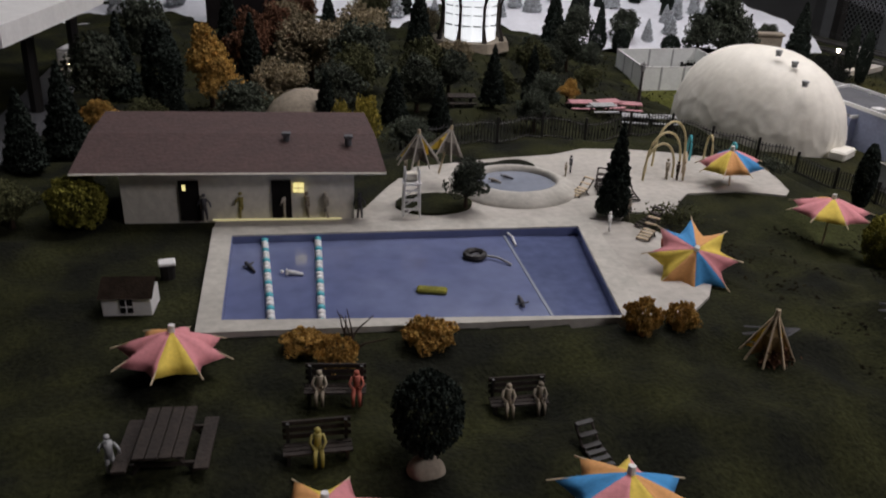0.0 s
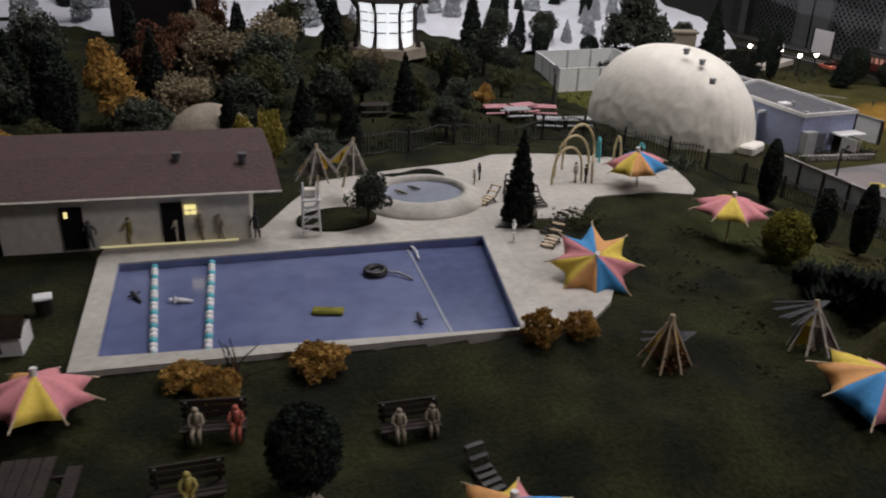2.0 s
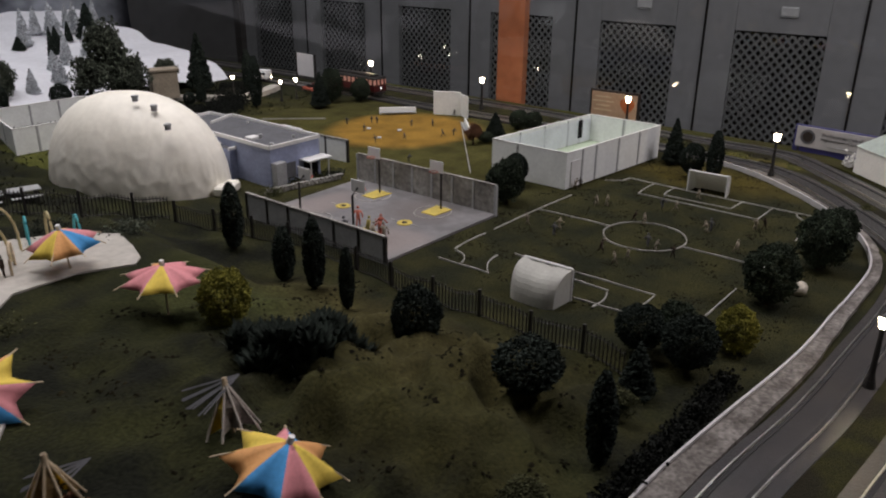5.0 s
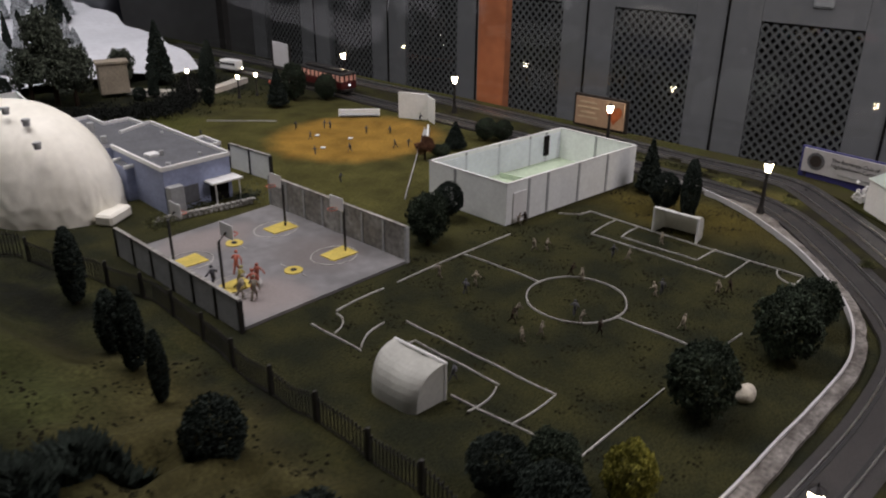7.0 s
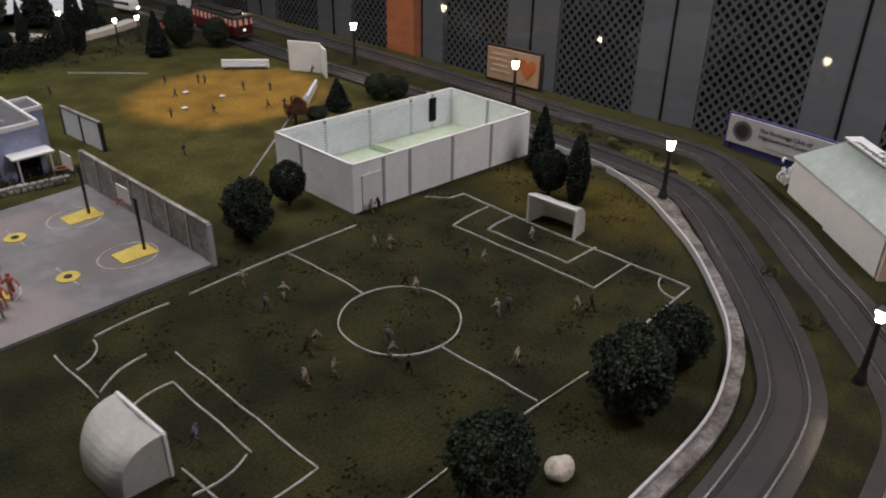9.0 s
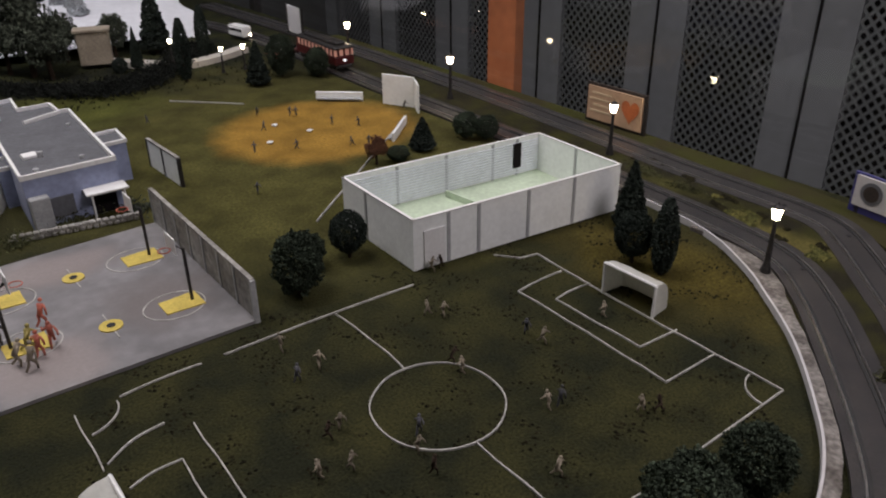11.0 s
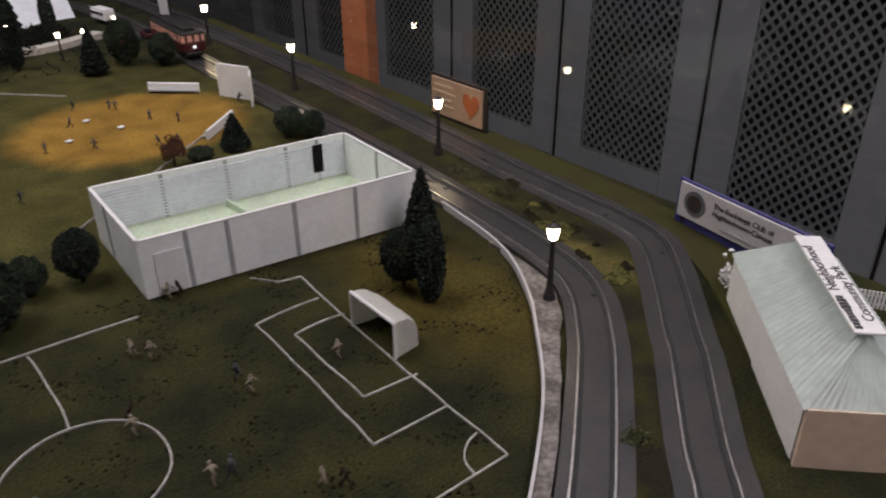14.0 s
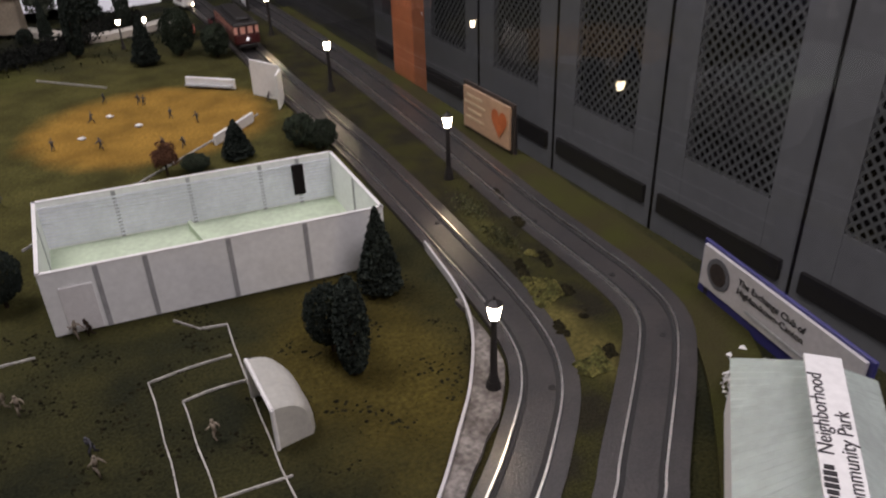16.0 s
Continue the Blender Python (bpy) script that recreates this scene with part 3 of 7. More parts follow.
def goal(x, y, z, rz, w, h, d, label):
    t = thing("football_goal", x, y, z, rz, label, "football goal", "goals on the pitch")
    bm = B()
    # net hull: front edge at +x, rounded back
    prof = [(-d * math.sin(a) ** 0.8, h * math.cos(a) ** 0.7) for a in (k * math.pi / 18 for k in range(10))]
    rows = []
    for k in range(13):
        s = -1 + k / 6
        pull = 1 - 0.16 * abs(s) ** 5
        sag = 1 - 0.05 * (1 - s * s) + 0.015 * math.sin(9 * s)
        rows.append([bm.verts.new((a * pull, s * w / 2 * (1 - 0.10 * (a / d) ** 2), max(0, b) * sag)) for a, b in prof])
    for u, v in zip(rows, rows[1:]):
        for k in range(len(prof) - 1):
            bm.faces.new((u[k], u[k + 1], v[k + 1], v[k]))
    for s in (0, -1):
        base = bm.verts.new((0, (-w / 2, w / 2)[s], 0))
        bm.faces.new([*rows[s], base] if s else [base, *rows[s][::-1]])
    bmesh.ops.recalc_face_normals(bm, faces=bm.faces[:])
    bmesh.ops.solidify(bm, geom=bm.faces[:], thickness=0.0005)
    part("net", bm, M_GOAL, t, "stiff greyish white net shell")
    for s in (-1, 1):
        part("post", tube(B(), [(0.001, s * w / 2, 0), (0.001, s * w / 2, h)], 0.0016), M_WHITE, t)
    part("crossbar", tube(B(), [(0.001, -w / 2, h), (0.001, w / 2, h)], 0.0016), M_WHITE, t)
    return t


goal(1.268, 0.368, 0, 180, 0.062, 0.035, 0.030, "small white football goal with solid curved net")
goal(0.785, 0.377, 0, 0, 0.062, 0.038, 0.038, "white football goal with rounded closed net back")


# ---------- walled rink and other white enclosures ----------
def enclosure(corners, h, posts, label, name="rink_enclosure"):
    t = thing(name, corners[0][0], corners[0][1], 0, 0, label, "enclosure")
    t.matrix_basis = Matrix.Identity(4)
    n = len(corners)
    for k in range(n):
        a, b = Vector((*corners[k], 0)), Vector((*corners[(k + 1) % n], 0))
        d = (b - a)
        ang = math.degrees(math.atan2(d.y, d.x))
        m = (a + b) / 2
        part("wall_board", box(B(), (m.x, m.y, h / 2 + 0.001), (d.length + 0.002, 0.0024, h), ang), M_WHITEWALL, t)
        part("cap_rail", box(B(), (m.x, m.y, h + 0.0016), (d.length + 0.003, 0.0034, 0.0014), ang), M_WHITE, t)
        for f in posts[k % len(posts)]:
            p = a + d * f
            part("post", box(B(), (p.x, p.y, h / 2 + 0.001), (0.004, 0.0040, h * 0.99), ang), M_SEAM, t, "grey seam post")
    return t


RINK = [(1.146, 0.556), (1.431, 0.522), (1.437, 0.666), (1.152, 0.701)]
rink = enclosure(RINK, 0.0595, [(0.148, 0.284, 0.521, 0.753), (0.5,), (0.126, 0.262, 0.51, 0.755), (0.35,)], "white-walled open-topped rink with pale green floor")
bm = B()
slab(bm, RINK, 0.001, 0.010)
part("rink_floor", bm, M_PALEGREEN, rink, "pale green rink floor")
for k in range(12):
    part("batten", box(B(), (1.2942, 0.6815, 0.0135 + 0.0037 * k), (0.284, 0.0012, 0.0019), -7.0), M_BATTEN, rink)
part("divider", box(B(), (1.29, 0.61, 0.014), (0.004, 0.125, 0.009), 6), M_PALEGREEN, rink)
part("door", box(B(), (1.170, 0.5515, 0.024), (0.026, 0.0022, 0.043), -6.8), M_WHITE, rink, "white flush door")
# Closed wall; the slot's shade is a near-black slab.
part("doorway", box(B(), (1.400, 0.6685, 0.038), (0.012, 0.0040, 0.034), -7), M_DARK, rink, "dark slab standing in for a shaded doorway slot")
enclosure([(0.690, 1.428), (0.90, 1.425), (0.94, 1.63), (0.735, 1.63)], 0.05, [(0.2, 0.45, 0.7), (0.5,), (0.3, 0.6), (0.33, 0.66)], "white board enclosure beside the air dome", "board_enclosure")

# ---------- basketball court ----------
COURT = [(0.736, 0.578), (0.970, 0.571), (0.975, 0.849), (0.744, 0.846)]
court = thing("basketball_court", 0, 0, 0, 0, "grey playground court slab with yellow keys", "sports court")
part("slab", slab(B(), COURT, -0.002, 0.0035), M_COURT, court)


def disc(x, y, rx, ry, z, material, parent, name, hole=0.0):
    bm = B()
    if hole:
        pts = [(x + rx * math.cos(a * math.pi / 16), y + ry * math.sin(a * math.pi / 16)) for a in range(33)]
        ribbon(bm, pts, hole / 2, -hole / 2, 0.003, z)
    else:
        slab(bm, [(x + rx * math.cos(a * math.pi / 12), y + ry * math.sin(a * math.pi / 12)) for a in range(24)], 0.003, z)
    return part(name, bm, material, parent)


for hx, hy in ((0.922, 0.647), (0.925, 0.768), (0.783, 0.665), (0.783, 0.762)):
    sx = 1 if hx > 0.85 else -1
    disc(hx - sx * 0.004, hy, 0.030, 0.026, 0.0042, M_LINE, court, "arc_line", 0.0012)
    part("key", slab(B(), [(hx - 0.016, hy - 0.013), (hx + 0.022, hy - 0.016), (hx + 0.022, hy + 0.014), (hx - 0.016, hy + 0.012)], 0.003, 0.0046), M_YELLOW, court, "yellow key marking")
for cx, cy in ((0.857, 0.649), (0.856, 0.768)):
    disc(cx, cy, 0.011, 0.011, 0.0046, M_YELLOW, court, "centre_spot")
    disc(cx, cy, 0.004, 0.004, 0.0052, M_FLANGE, court, "centre_dot")
    part("half_line", box(B(), (cx, cy, 0.0037), (0.0012, 0.05, 0.001)), M_LINE, court)


def court_wall(a, b, h, n, label, material=M_CONCRETE):
    t = thing("concrete_wall", *a, 0, 0, label, "wall")
    t.matrix_basis = Matrix.Identity(4)
    A, Bv = Vector((*a, 0)), Vector((*b, 0))
    d = Bv - A
    ang = math.degrees(math.atan2(d.y, d.x))
    for k in range(n):
        m = A + d * ((k + 0.5) / n)
        part("panel", box(B(), (m.x, m.y, h / 2), (d.length / n - 0.0010, 0.0030, h), ang, 0.0004), material, t)
    for k in range(n + 1):
        m = A + d * (k / n)
        part("post", box(B(), (m.x, m.y, h / 2), (0.0035, 0.0050, h * 1.02), ang), M_SEAM if material is M_CONCRETE else M_BLACK, t)
    part("coping", box(B(), (*((A + Bv) / 2).xy, h + 0.001), (d.length, 0.0045, 0.0022), ang), M_CONCRETE, t)


court_wall((0.970, 0.572), (0.975, 0.849), 0.046, 7, "stained grey concrete panel wall behind the court")
court_wall((0.734, 0.576), (0.742, 0.846), 0.036, 6, "pale rendered panel wall along the court", M_SEAM)
court_wall((1.045, 0.942), (1.041, 1.046), 0.040, 2, "short free-standing pale panel wall", M_WHITEWALL)


def hoop(x, y, rz):
    t = thing("basketball_hoop", x, y, 0.003, rz, "black-post basketball hoop on the grey court", "basketball hoop", "court hoops")
    part("pole", tube(B(), [(0, 0, 0), (0, 0, 0.058), (0.010, 0, 0.066)], 0.0017), M_BLACK, t)
    part("backboard", box(B(), (0.011, 0, 0.068), (0.0012, 0.024, 0.017), 0, 0.0003), M_WHITE, t, "white backboard")
    bm = B()
    tube(bm, [(0.018 + 0.006 * math.cos(a * math.pi / 6), 0.006 * math.sin(a * math.pi / 6), 0.062) for a in range(13)], 0.0006, 5)
    part("rim", bm, M_FIGR, t, "thin red rim")


for hx, hy, rz in ((0.936, 0.646, 180), (0.937, 0.768, 180), (0.774, 0.668, 0), (0.770, 0.766, 0)):
    hoop(hx, hy, rz)

# ---------- air dome ----------
def air_dome():
    t = thing("air_dome", 0.748, 1.130, -0.002, 16, "cream white inflated air dome with creased fabric", "air dome")
    bm = B()
    nu, nv = 240, 60
    a, b, c = 0.098, 0.167, 0.148
    rows = []
    for j in range(nv + 1):
        ph = j / nv * math.pi / 2
        row = []
        for i in range(nu):
            th = 2 * math.pi * i / nu
            r = math.cos(ph) ** 0.84
            x, y, z = a * r * math.cos(th), b * r * math.sin(th), c * math.sin(ph) ** 0.95
            k = 1 + 0.014 * noise.noise(Vector((x * 20, y * 20, z * 9)))+ 0.006 * noise.noise(Vector((x * 55, y * 55, z * 16)))
            k += (0.003 * math.sin(th * 24) + 0.010 * (abs(noise.noise(Vector((x * 26 + z * 14, y * 26 - z * 10, z * 20)))) - 0.25) + 0.006 * (abs(noise.noise(Vector((x * 60 - z * 30, y * 60, z * 24)))) - 0.25) + 0.009 * (math.exp(-9 * abs(noise.noise(Vector((th * 4.2 + z * 26, z * 15 - th * 2.4, 2.2))))) - 0.3) + 0.008 * (math.exp(-9 * abs(noise.noise(Vector((th * 7 - z * 30, z * 24 + th * 3, 8.2))))) - 0.3)) * (1.10 - j / nv)
            row.append(bm.verts.new((x * k, y * k, z * (1 + 0.01 * noise.noise(Vector((x * 25, y * 25, 5)))))))
        rows.append(row)
    for j in range(nv):
        for i in range(nu):
            q = (rows[j][i], rows[j][(i + 1) % nu], rows[j + 1][(i + 1) % nu], rows[j + 1][i])
            bm.faces.new(q)
    bmesh.ops.remove_doubles(bm, verts=bm.verts[:], dist=1e-5)
    part("fabric", bm, M_DOME, t, "creased cream fabric shell", True)
    return t


dome = air_dome()
for x, y, z in ((0.730, 1.003, 0.109), (0.737, 1.044, 0.131), (0.724, 1.071, 0.144)):
    bm = B()
    cone(bm, (x, y, z - 0.002), 0.0045, 0.0045, 0.006, 10)
    cone(bm, (x, y, z + 0.004), 0.0058, 0.0052, 0.003, 10)
    o = part("vent", bm, M_SEAM, dome, "small grey roof vent")
    o.matrix_parent_inverse = dome.matrix_basis.inverted()
bm = B()
box(bm, (0.795, 0.962, 0.008), (0.05, 0.026, 0.016), 30, 0.003)
o = part("airlock", bm, M_DOME, dome, "low white airlock box")
o.matrix_parent_inverse = dome.matrix_basis.inverted()

# ---------- blue flat-roofed pavilion ----------
def blue_building():
    t = thing("sports_pavilion", 0.9, 1.1, 0, 0, "lavender blue flat-roofed pavilion with white parapet", "building")
    t.matrix_basis = Matrix.Identity(4)
    H0 = 0.064
    plan = [(0.855, 0.926), (0.962, 0.926), (0.974, 1.168), (0.9605, 1.169), (0.960, 1.216), (0.916, 1.215), (0.920, 1.277), (0.832, 1.262), (0.844, 1.170), (0.850, 1.085), (0.863, 1.082)]
    wing = [(0.968, 1.012), (1.003, 1.014), (1.006, 1.064), (0.9695, 1.061)]
    part("wall", slab(B(), plan, 0, H0), M_BLUE, t)
    part("wall", slab(B(), wing, 0, 0.054), M_BLUE, t, "low blue side wing")
    part("wall", slab(B(), [(0.846, 1.016), (0.861, 1.016), (0.8635, 1.058), (0.848, 1.059)], 0, 0.050), M_BLUE, t, "low blue side wing")
    inset = lambda pts, cx, cy, k: [(cx + (x - cx) * k, cy + (y - cy) * k) for x, y in pts]
    part("roof", slab(B(), inset(plan, 0.905, 1.09, 0.975), H0 - 0.003, H0 + 0.001), M_ROOFGREY, t)
    part("roof", slab(B(), inset(wing, 0.988, 1.038, 0.9), 0.053, 0.055), M_ROOFGREY, t)
    part("roof", slab(B(), [(0.8475, 1.0175), (0.860, 1.0175), (0.862, 1.057), (0.849, 1.0575)], 0.0495, 0.051), M_ROOFGREY, t)
    edges = list(zip(plan[:8], plan[1:8])) + [(plan[10], plan[0]), ((0.961, 1.1665), (0.910, 1.145))]
    edges = [(a, b, H0 + 0.0025, 0.006) for a, b in edges] + [(a, b, 0.056, 0.005) for a, b in zip(wing, wing[1:])]
    edges += [((0.846, 1.016), (0.860, 1.016), 0.052, 0.005), ((0.848, 1.059), (0.862, 1.058), 0.052, 0.005)]
    for a, b, z, h in edges:
        d = Vector((b[0] - a[0], b[1] - a[1], 0))
        part("parapet", box(B(), ((a[0] + b[0]) / 2, (a[1] + b[1]) / 2, z), (d.length + 0.003, 0.0034, h), math.degrees(math.atan2(d.y, d.x))), M_WHITE, t, "white parapet trim")
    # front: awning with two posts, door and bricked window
    # No opening is cut: a near-black slab paints the doorway's shade.
    part("door", box(B(), (0.940, 0.9255, 0.016), (0.030, 0.003, 0.030)), M_DARK, t, "dark slab standing in for the shaded doorway")
    aw = part("awning", box(B(), (0.941, 0.9145, 0.035), (0.050, 0.026, 0.003), -3, 0.0006), M_WHITE, t, "white flat door awning")
    for px, py in ((0.922, 0.9055), (0.960, 0.9035)):
        part("awning_post", tube(B(), [(px, py, 0), (px, py, 0.034)], 0.0012), M_WHITE, t)
    part("window", box(B(), (0.893, 0.9255, 0.022), (0.026, 0.003, 0.026)), M_ROOFGREY, t, "grey boarded window")
    part("pier", box(B(), (0.867, 0.920, 0.021), (0.022, 0.013, 0.042), 0, 0.001), M_SEAM, t, "grey block pier")
    for vx, vy, r, h in ((0.893, 0.993, 0.004, 0.008), (0.876, 0.945, 0.004, 0.004), (0.932, 0.955, 0.003, 0.005), (0.882, 1.187, 0.006, 0.016), (0.866, 1.112, 0.005, 0.012), (0.955, 1.10, 0.003, 0.004)):
        part("roof_vent", cone(B(), (vx, vy, H0), r, r * 0.9, h, 10), M_SEAM, t, "grey roof vent")
    part("skylight", box(B(), (0.882, 1.000, H0 + 0.003), (0.018, 0.016, 0.005), 0, 0.001), M_WHITE, t, "white skylight hatch")


blue_building()


def rubble_wall(a, b, rows, label):
    t = thing("rubble_wall", *a, 0, 0, label, "wall")
    t.matrix_basis = Matrix.Identity(4)
    rnd = random.Random(12)
    A, D = Vector((*a, 0)), Vector((b[0] - a[0], b[1] - a[1], 0))
    n = int(D.length / 0.0075)
    for r in range(rows):
        for k in range(n):
            p = A + D * ((k + 0.5 + 0.5 * (r % 2)) / (n + 0.5))
            s = (rnd.uniform(0.006, 0.0085), rnd.uniform(0.005, 0.007), rnd.uniform(0.0045, 0.006))
            part("stone", box(B(), (p.x, p.y + rnd.uniform(-0.0008, 0.0008), 0.0025 + 0.0048 * r), s, math.degrees(math.atan2(D.y, D.x)) + rnd.uniform(-9, 9), 0.0012), M_CONCRETE, t)
    return t


rubble_wall((0.822, 0.906), (0.968, 0.878), 2, "low grey rubble wall in front of the pavilion")

# ---------- ball field ----------
def blob(cx, cy, rx, ry, n=48, amp=0.06):
    return [(cx + rx * (1 + amp * noise.noise(Vector((math.cos(a) * 2, math.sin(a) * 2, 4.4)))) * math.cos(a), cy + ry * (1 + amp * noise.noise(Vector((math.cos(a) * 2, math.sin(a) * 2, 9.4)))) * math.sin(a)) for a in [2 * math.pi * k / n for k in range(n)]]


line_set("foul_lines", [seg((1.128, 0.730), (1.445, 0.985)), seg((1.179, 1.337), (1.275, 1.234))], 0.0013, "white foul lines on the ball field", 0.0026)
bs = thing("backstop", 1.455, 1.03, 0, 0, "white folded ball field backstop panel", "backstop")
bs.matrix_basis = Matrix.Identity(4)
part("panel", box(B(), (1.480, 1.0505, 0.027), (0.063, 0.003, 0.054), -63.8, 0.0008), M_WHITEWALL, bs)
part("panel", box(B(), (1.4865, 1.006, 0.025), (0.036, 0.003, 0.050), 62, 0.0008), M_WHITEWALL, bs)
dg = thing("bench_wall", 1.39, 1.15, 0, 0, "long low white team bench wall", "bench wall")
dg.matrix_basis = Matrix.Identity(4)
part("panel", box(B(), (1.4175, 1.145, 0.008), (0.085, 0.004, 0.016), -43, 0.0008), M_WHITEWALL, dg)
part("seat", box(B(), (1.4135, 1.141, 0.005), (0.08, 0.008, 0.002), -43), M_SEAM, dg)
dg = thing("bench_wall", 1.43, 0.93, 0, 0, "long low white team bench wall", "bench wall")
dg.matrix_basis = Matrix.Identity(4)
part("panel", box(B(), (1.398, 0.934, 0.007), (0.090, 0.004, 0.014), 41.5, 0.0008), M_WHITEWALL, dg)
part("seat", box(B(), (1.395, 0.938, 0.004), (0.085, 0.008, 0.002), 41.5), M_SEAM, dg)


# ---------- swimming pool ----------
def lerp(a, b, t):
    return (a[0] + (b[0] - a[0]) * t, a[1] + (b[1] - a[1]) * t)


pool = thing("swimming_pool", 0, 0, 0, 0, "blue painted model swimming pool with cream coping", "swimming pool")
nl, nr, frc, fl = POOL
deep_n, deep_f = lerp(nl, nr, 0.834), lerp(fl, frc, 0.775)
part("basin_floor", slab(B(), [nl, deep_n, deep_f, fl], 0.026, 0.0485), M_POOL, pool, "glossy blue basin floor")
bm = B()
vs = [bm.verts.new((*p, z)) for p, z in ((deep_n, 0.0485), (nr, 0.0465), (frc, 0.0465), (deep_f, 0.0485))]
bm.faces.new(vs)
part("deep_end", bm, M_POOLDEEP, pool, "darker sloping deep end")
part("step_line", ribbon(B(), [lerp(deep_n, deep_f, k / 6) for k in range(7)], 0.0012, -0.0012, 0.048, 0.0490), M_WADE, pool, "pale step edge")
for a, b in ((nl, nr), (nr, frc), (frc, fl), (fl, nl)):
    d = Vector((b[0] - a[0], b[1] - a[1], 0))
    n = Vector((d.y, -d.x, 0)).normalized() * 0.002
    part("basin_wall", box(B(), ((a[0] + b[0]) / 2 - n.x * 0.25, (a[1] + b[1]) / 2 - n.y * 0.25, 0.0405), (d.length, 0.0010, 0.029), math.degrees(math.atan2(d.y, d.x))), M_POOL, pool)
onl, onr, obr, obl = (-0.180, 0.508), (0.180, 0.463), (0.212, 0.6725), (-0.166, 0.7075)
for a, b, c, d in ((onl, onr, nr, nl), (onl, nl, fl, obl), (nr, onr, obr, frc), (fl, frc, obr, obl)):
    part("coping", slab(B(), [a, b, c, d], 0.044, 0.0565), M_DECK, pool, "cream plaster coping")
# lane ropes of alternating floats
for fa, fb in ((0.120, 0.088), (0.242, 0.235)):
    rope = thing("lane_rope", 0, 0, 0, 0, "white and teal float lane rope across the pool", "lane rope", "pool lane ropes")
    for k in range(22):
        p = lerp(lerp(nl, nr, fa), lerp(fl, frc, fb), (k + 0.5) / 22)
        bm = B()
        ball(bm, (p[0], p[1], 0.0515), 0.0042, 1, (0.9, 1, 0.8))
        part("float", bm, M_TEAL if k % 3 == 0 else M_WHITE, rope, "", True)
PATIO = [(-0.166, 0.7085), (0.212, 0.6735), (0.2175, 0.672), (0.246, 0.664), (0.262, 0.681), (0.313, 0.669), (0.335, 0.698), (0.36, 0.722), (0.425, 0.722), (0.476, 0.697), (0.490, 0.710), (0.503, 0.745), (0.515, 0.792), (0.482, 0.836), (0.43, 0.868), (0.375, 0.892), (0.311, 0.905), (0.26, 0.885), (0.176, 0.88), (0.07, 0.862), (0.025, 0.80), (-0.015, 0.735), (-0.16, 0.745)]
solid("patio", slab(B(), PATIO, 0.040, 0.0545), M_SAND, "white plaster patio round the wading pool", "patio", kind="structure")
bm = B()
slab(bm, [(0.1795, 0.4645), (0.215, 0.470), (0.240, 0.489), (0.256, 0.510), (0.262, 0.540), (0.268, 0.570), (0.273, 0.608), (0.262, 0.638), (0.246, 0.656), (0.2112, 0.668)], 0.040, 0.0545)
solid("patio", bm, M_SAND, "rounded white plaster apron beside the pool", "patio", kind="structure")
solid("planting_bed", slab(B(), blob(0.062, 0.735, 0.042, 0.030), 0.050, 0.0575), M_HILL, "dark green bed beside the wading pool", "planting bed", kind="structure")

# wading pool
wp = thing("wading_pool", 0.167, 0.772, 0.0545, 0, "round white raised wading pool with blue water", "wading pool", s=0.91)
bm = B()
prof = [(0.079, 0), (0.078, 0.004), (0.064, 0.010), (0.060, 0.013), (0.053, 0.013), (0.052, 0.006)]
rows = [[bm.verts.new((r * math.cos(k * math.pi / 24), r * 0.92 * math.sin(k * math.pi / 24), z)) for k in range(48)] for r, z in prof]
for u, v in zip(rows, rows[1:]):
    for k in range(48):
        bm.faces.new((u[k], u[(k + 1) % 48], v[(k + 1) % 48], v[k]))
part("rim", bm, M_DECK, wp, "sloping white plaster rim", True)
bm = B()
slab(bm, [(0.0525 * math.cos(k * math.pi / 24), 0.0525 * 0.92 * math.sin(k * math.pi / 24)) for k in range(48)], 0.001, 0.006)
part("water", bm, M_WADE, wp, "still grey-blue water")


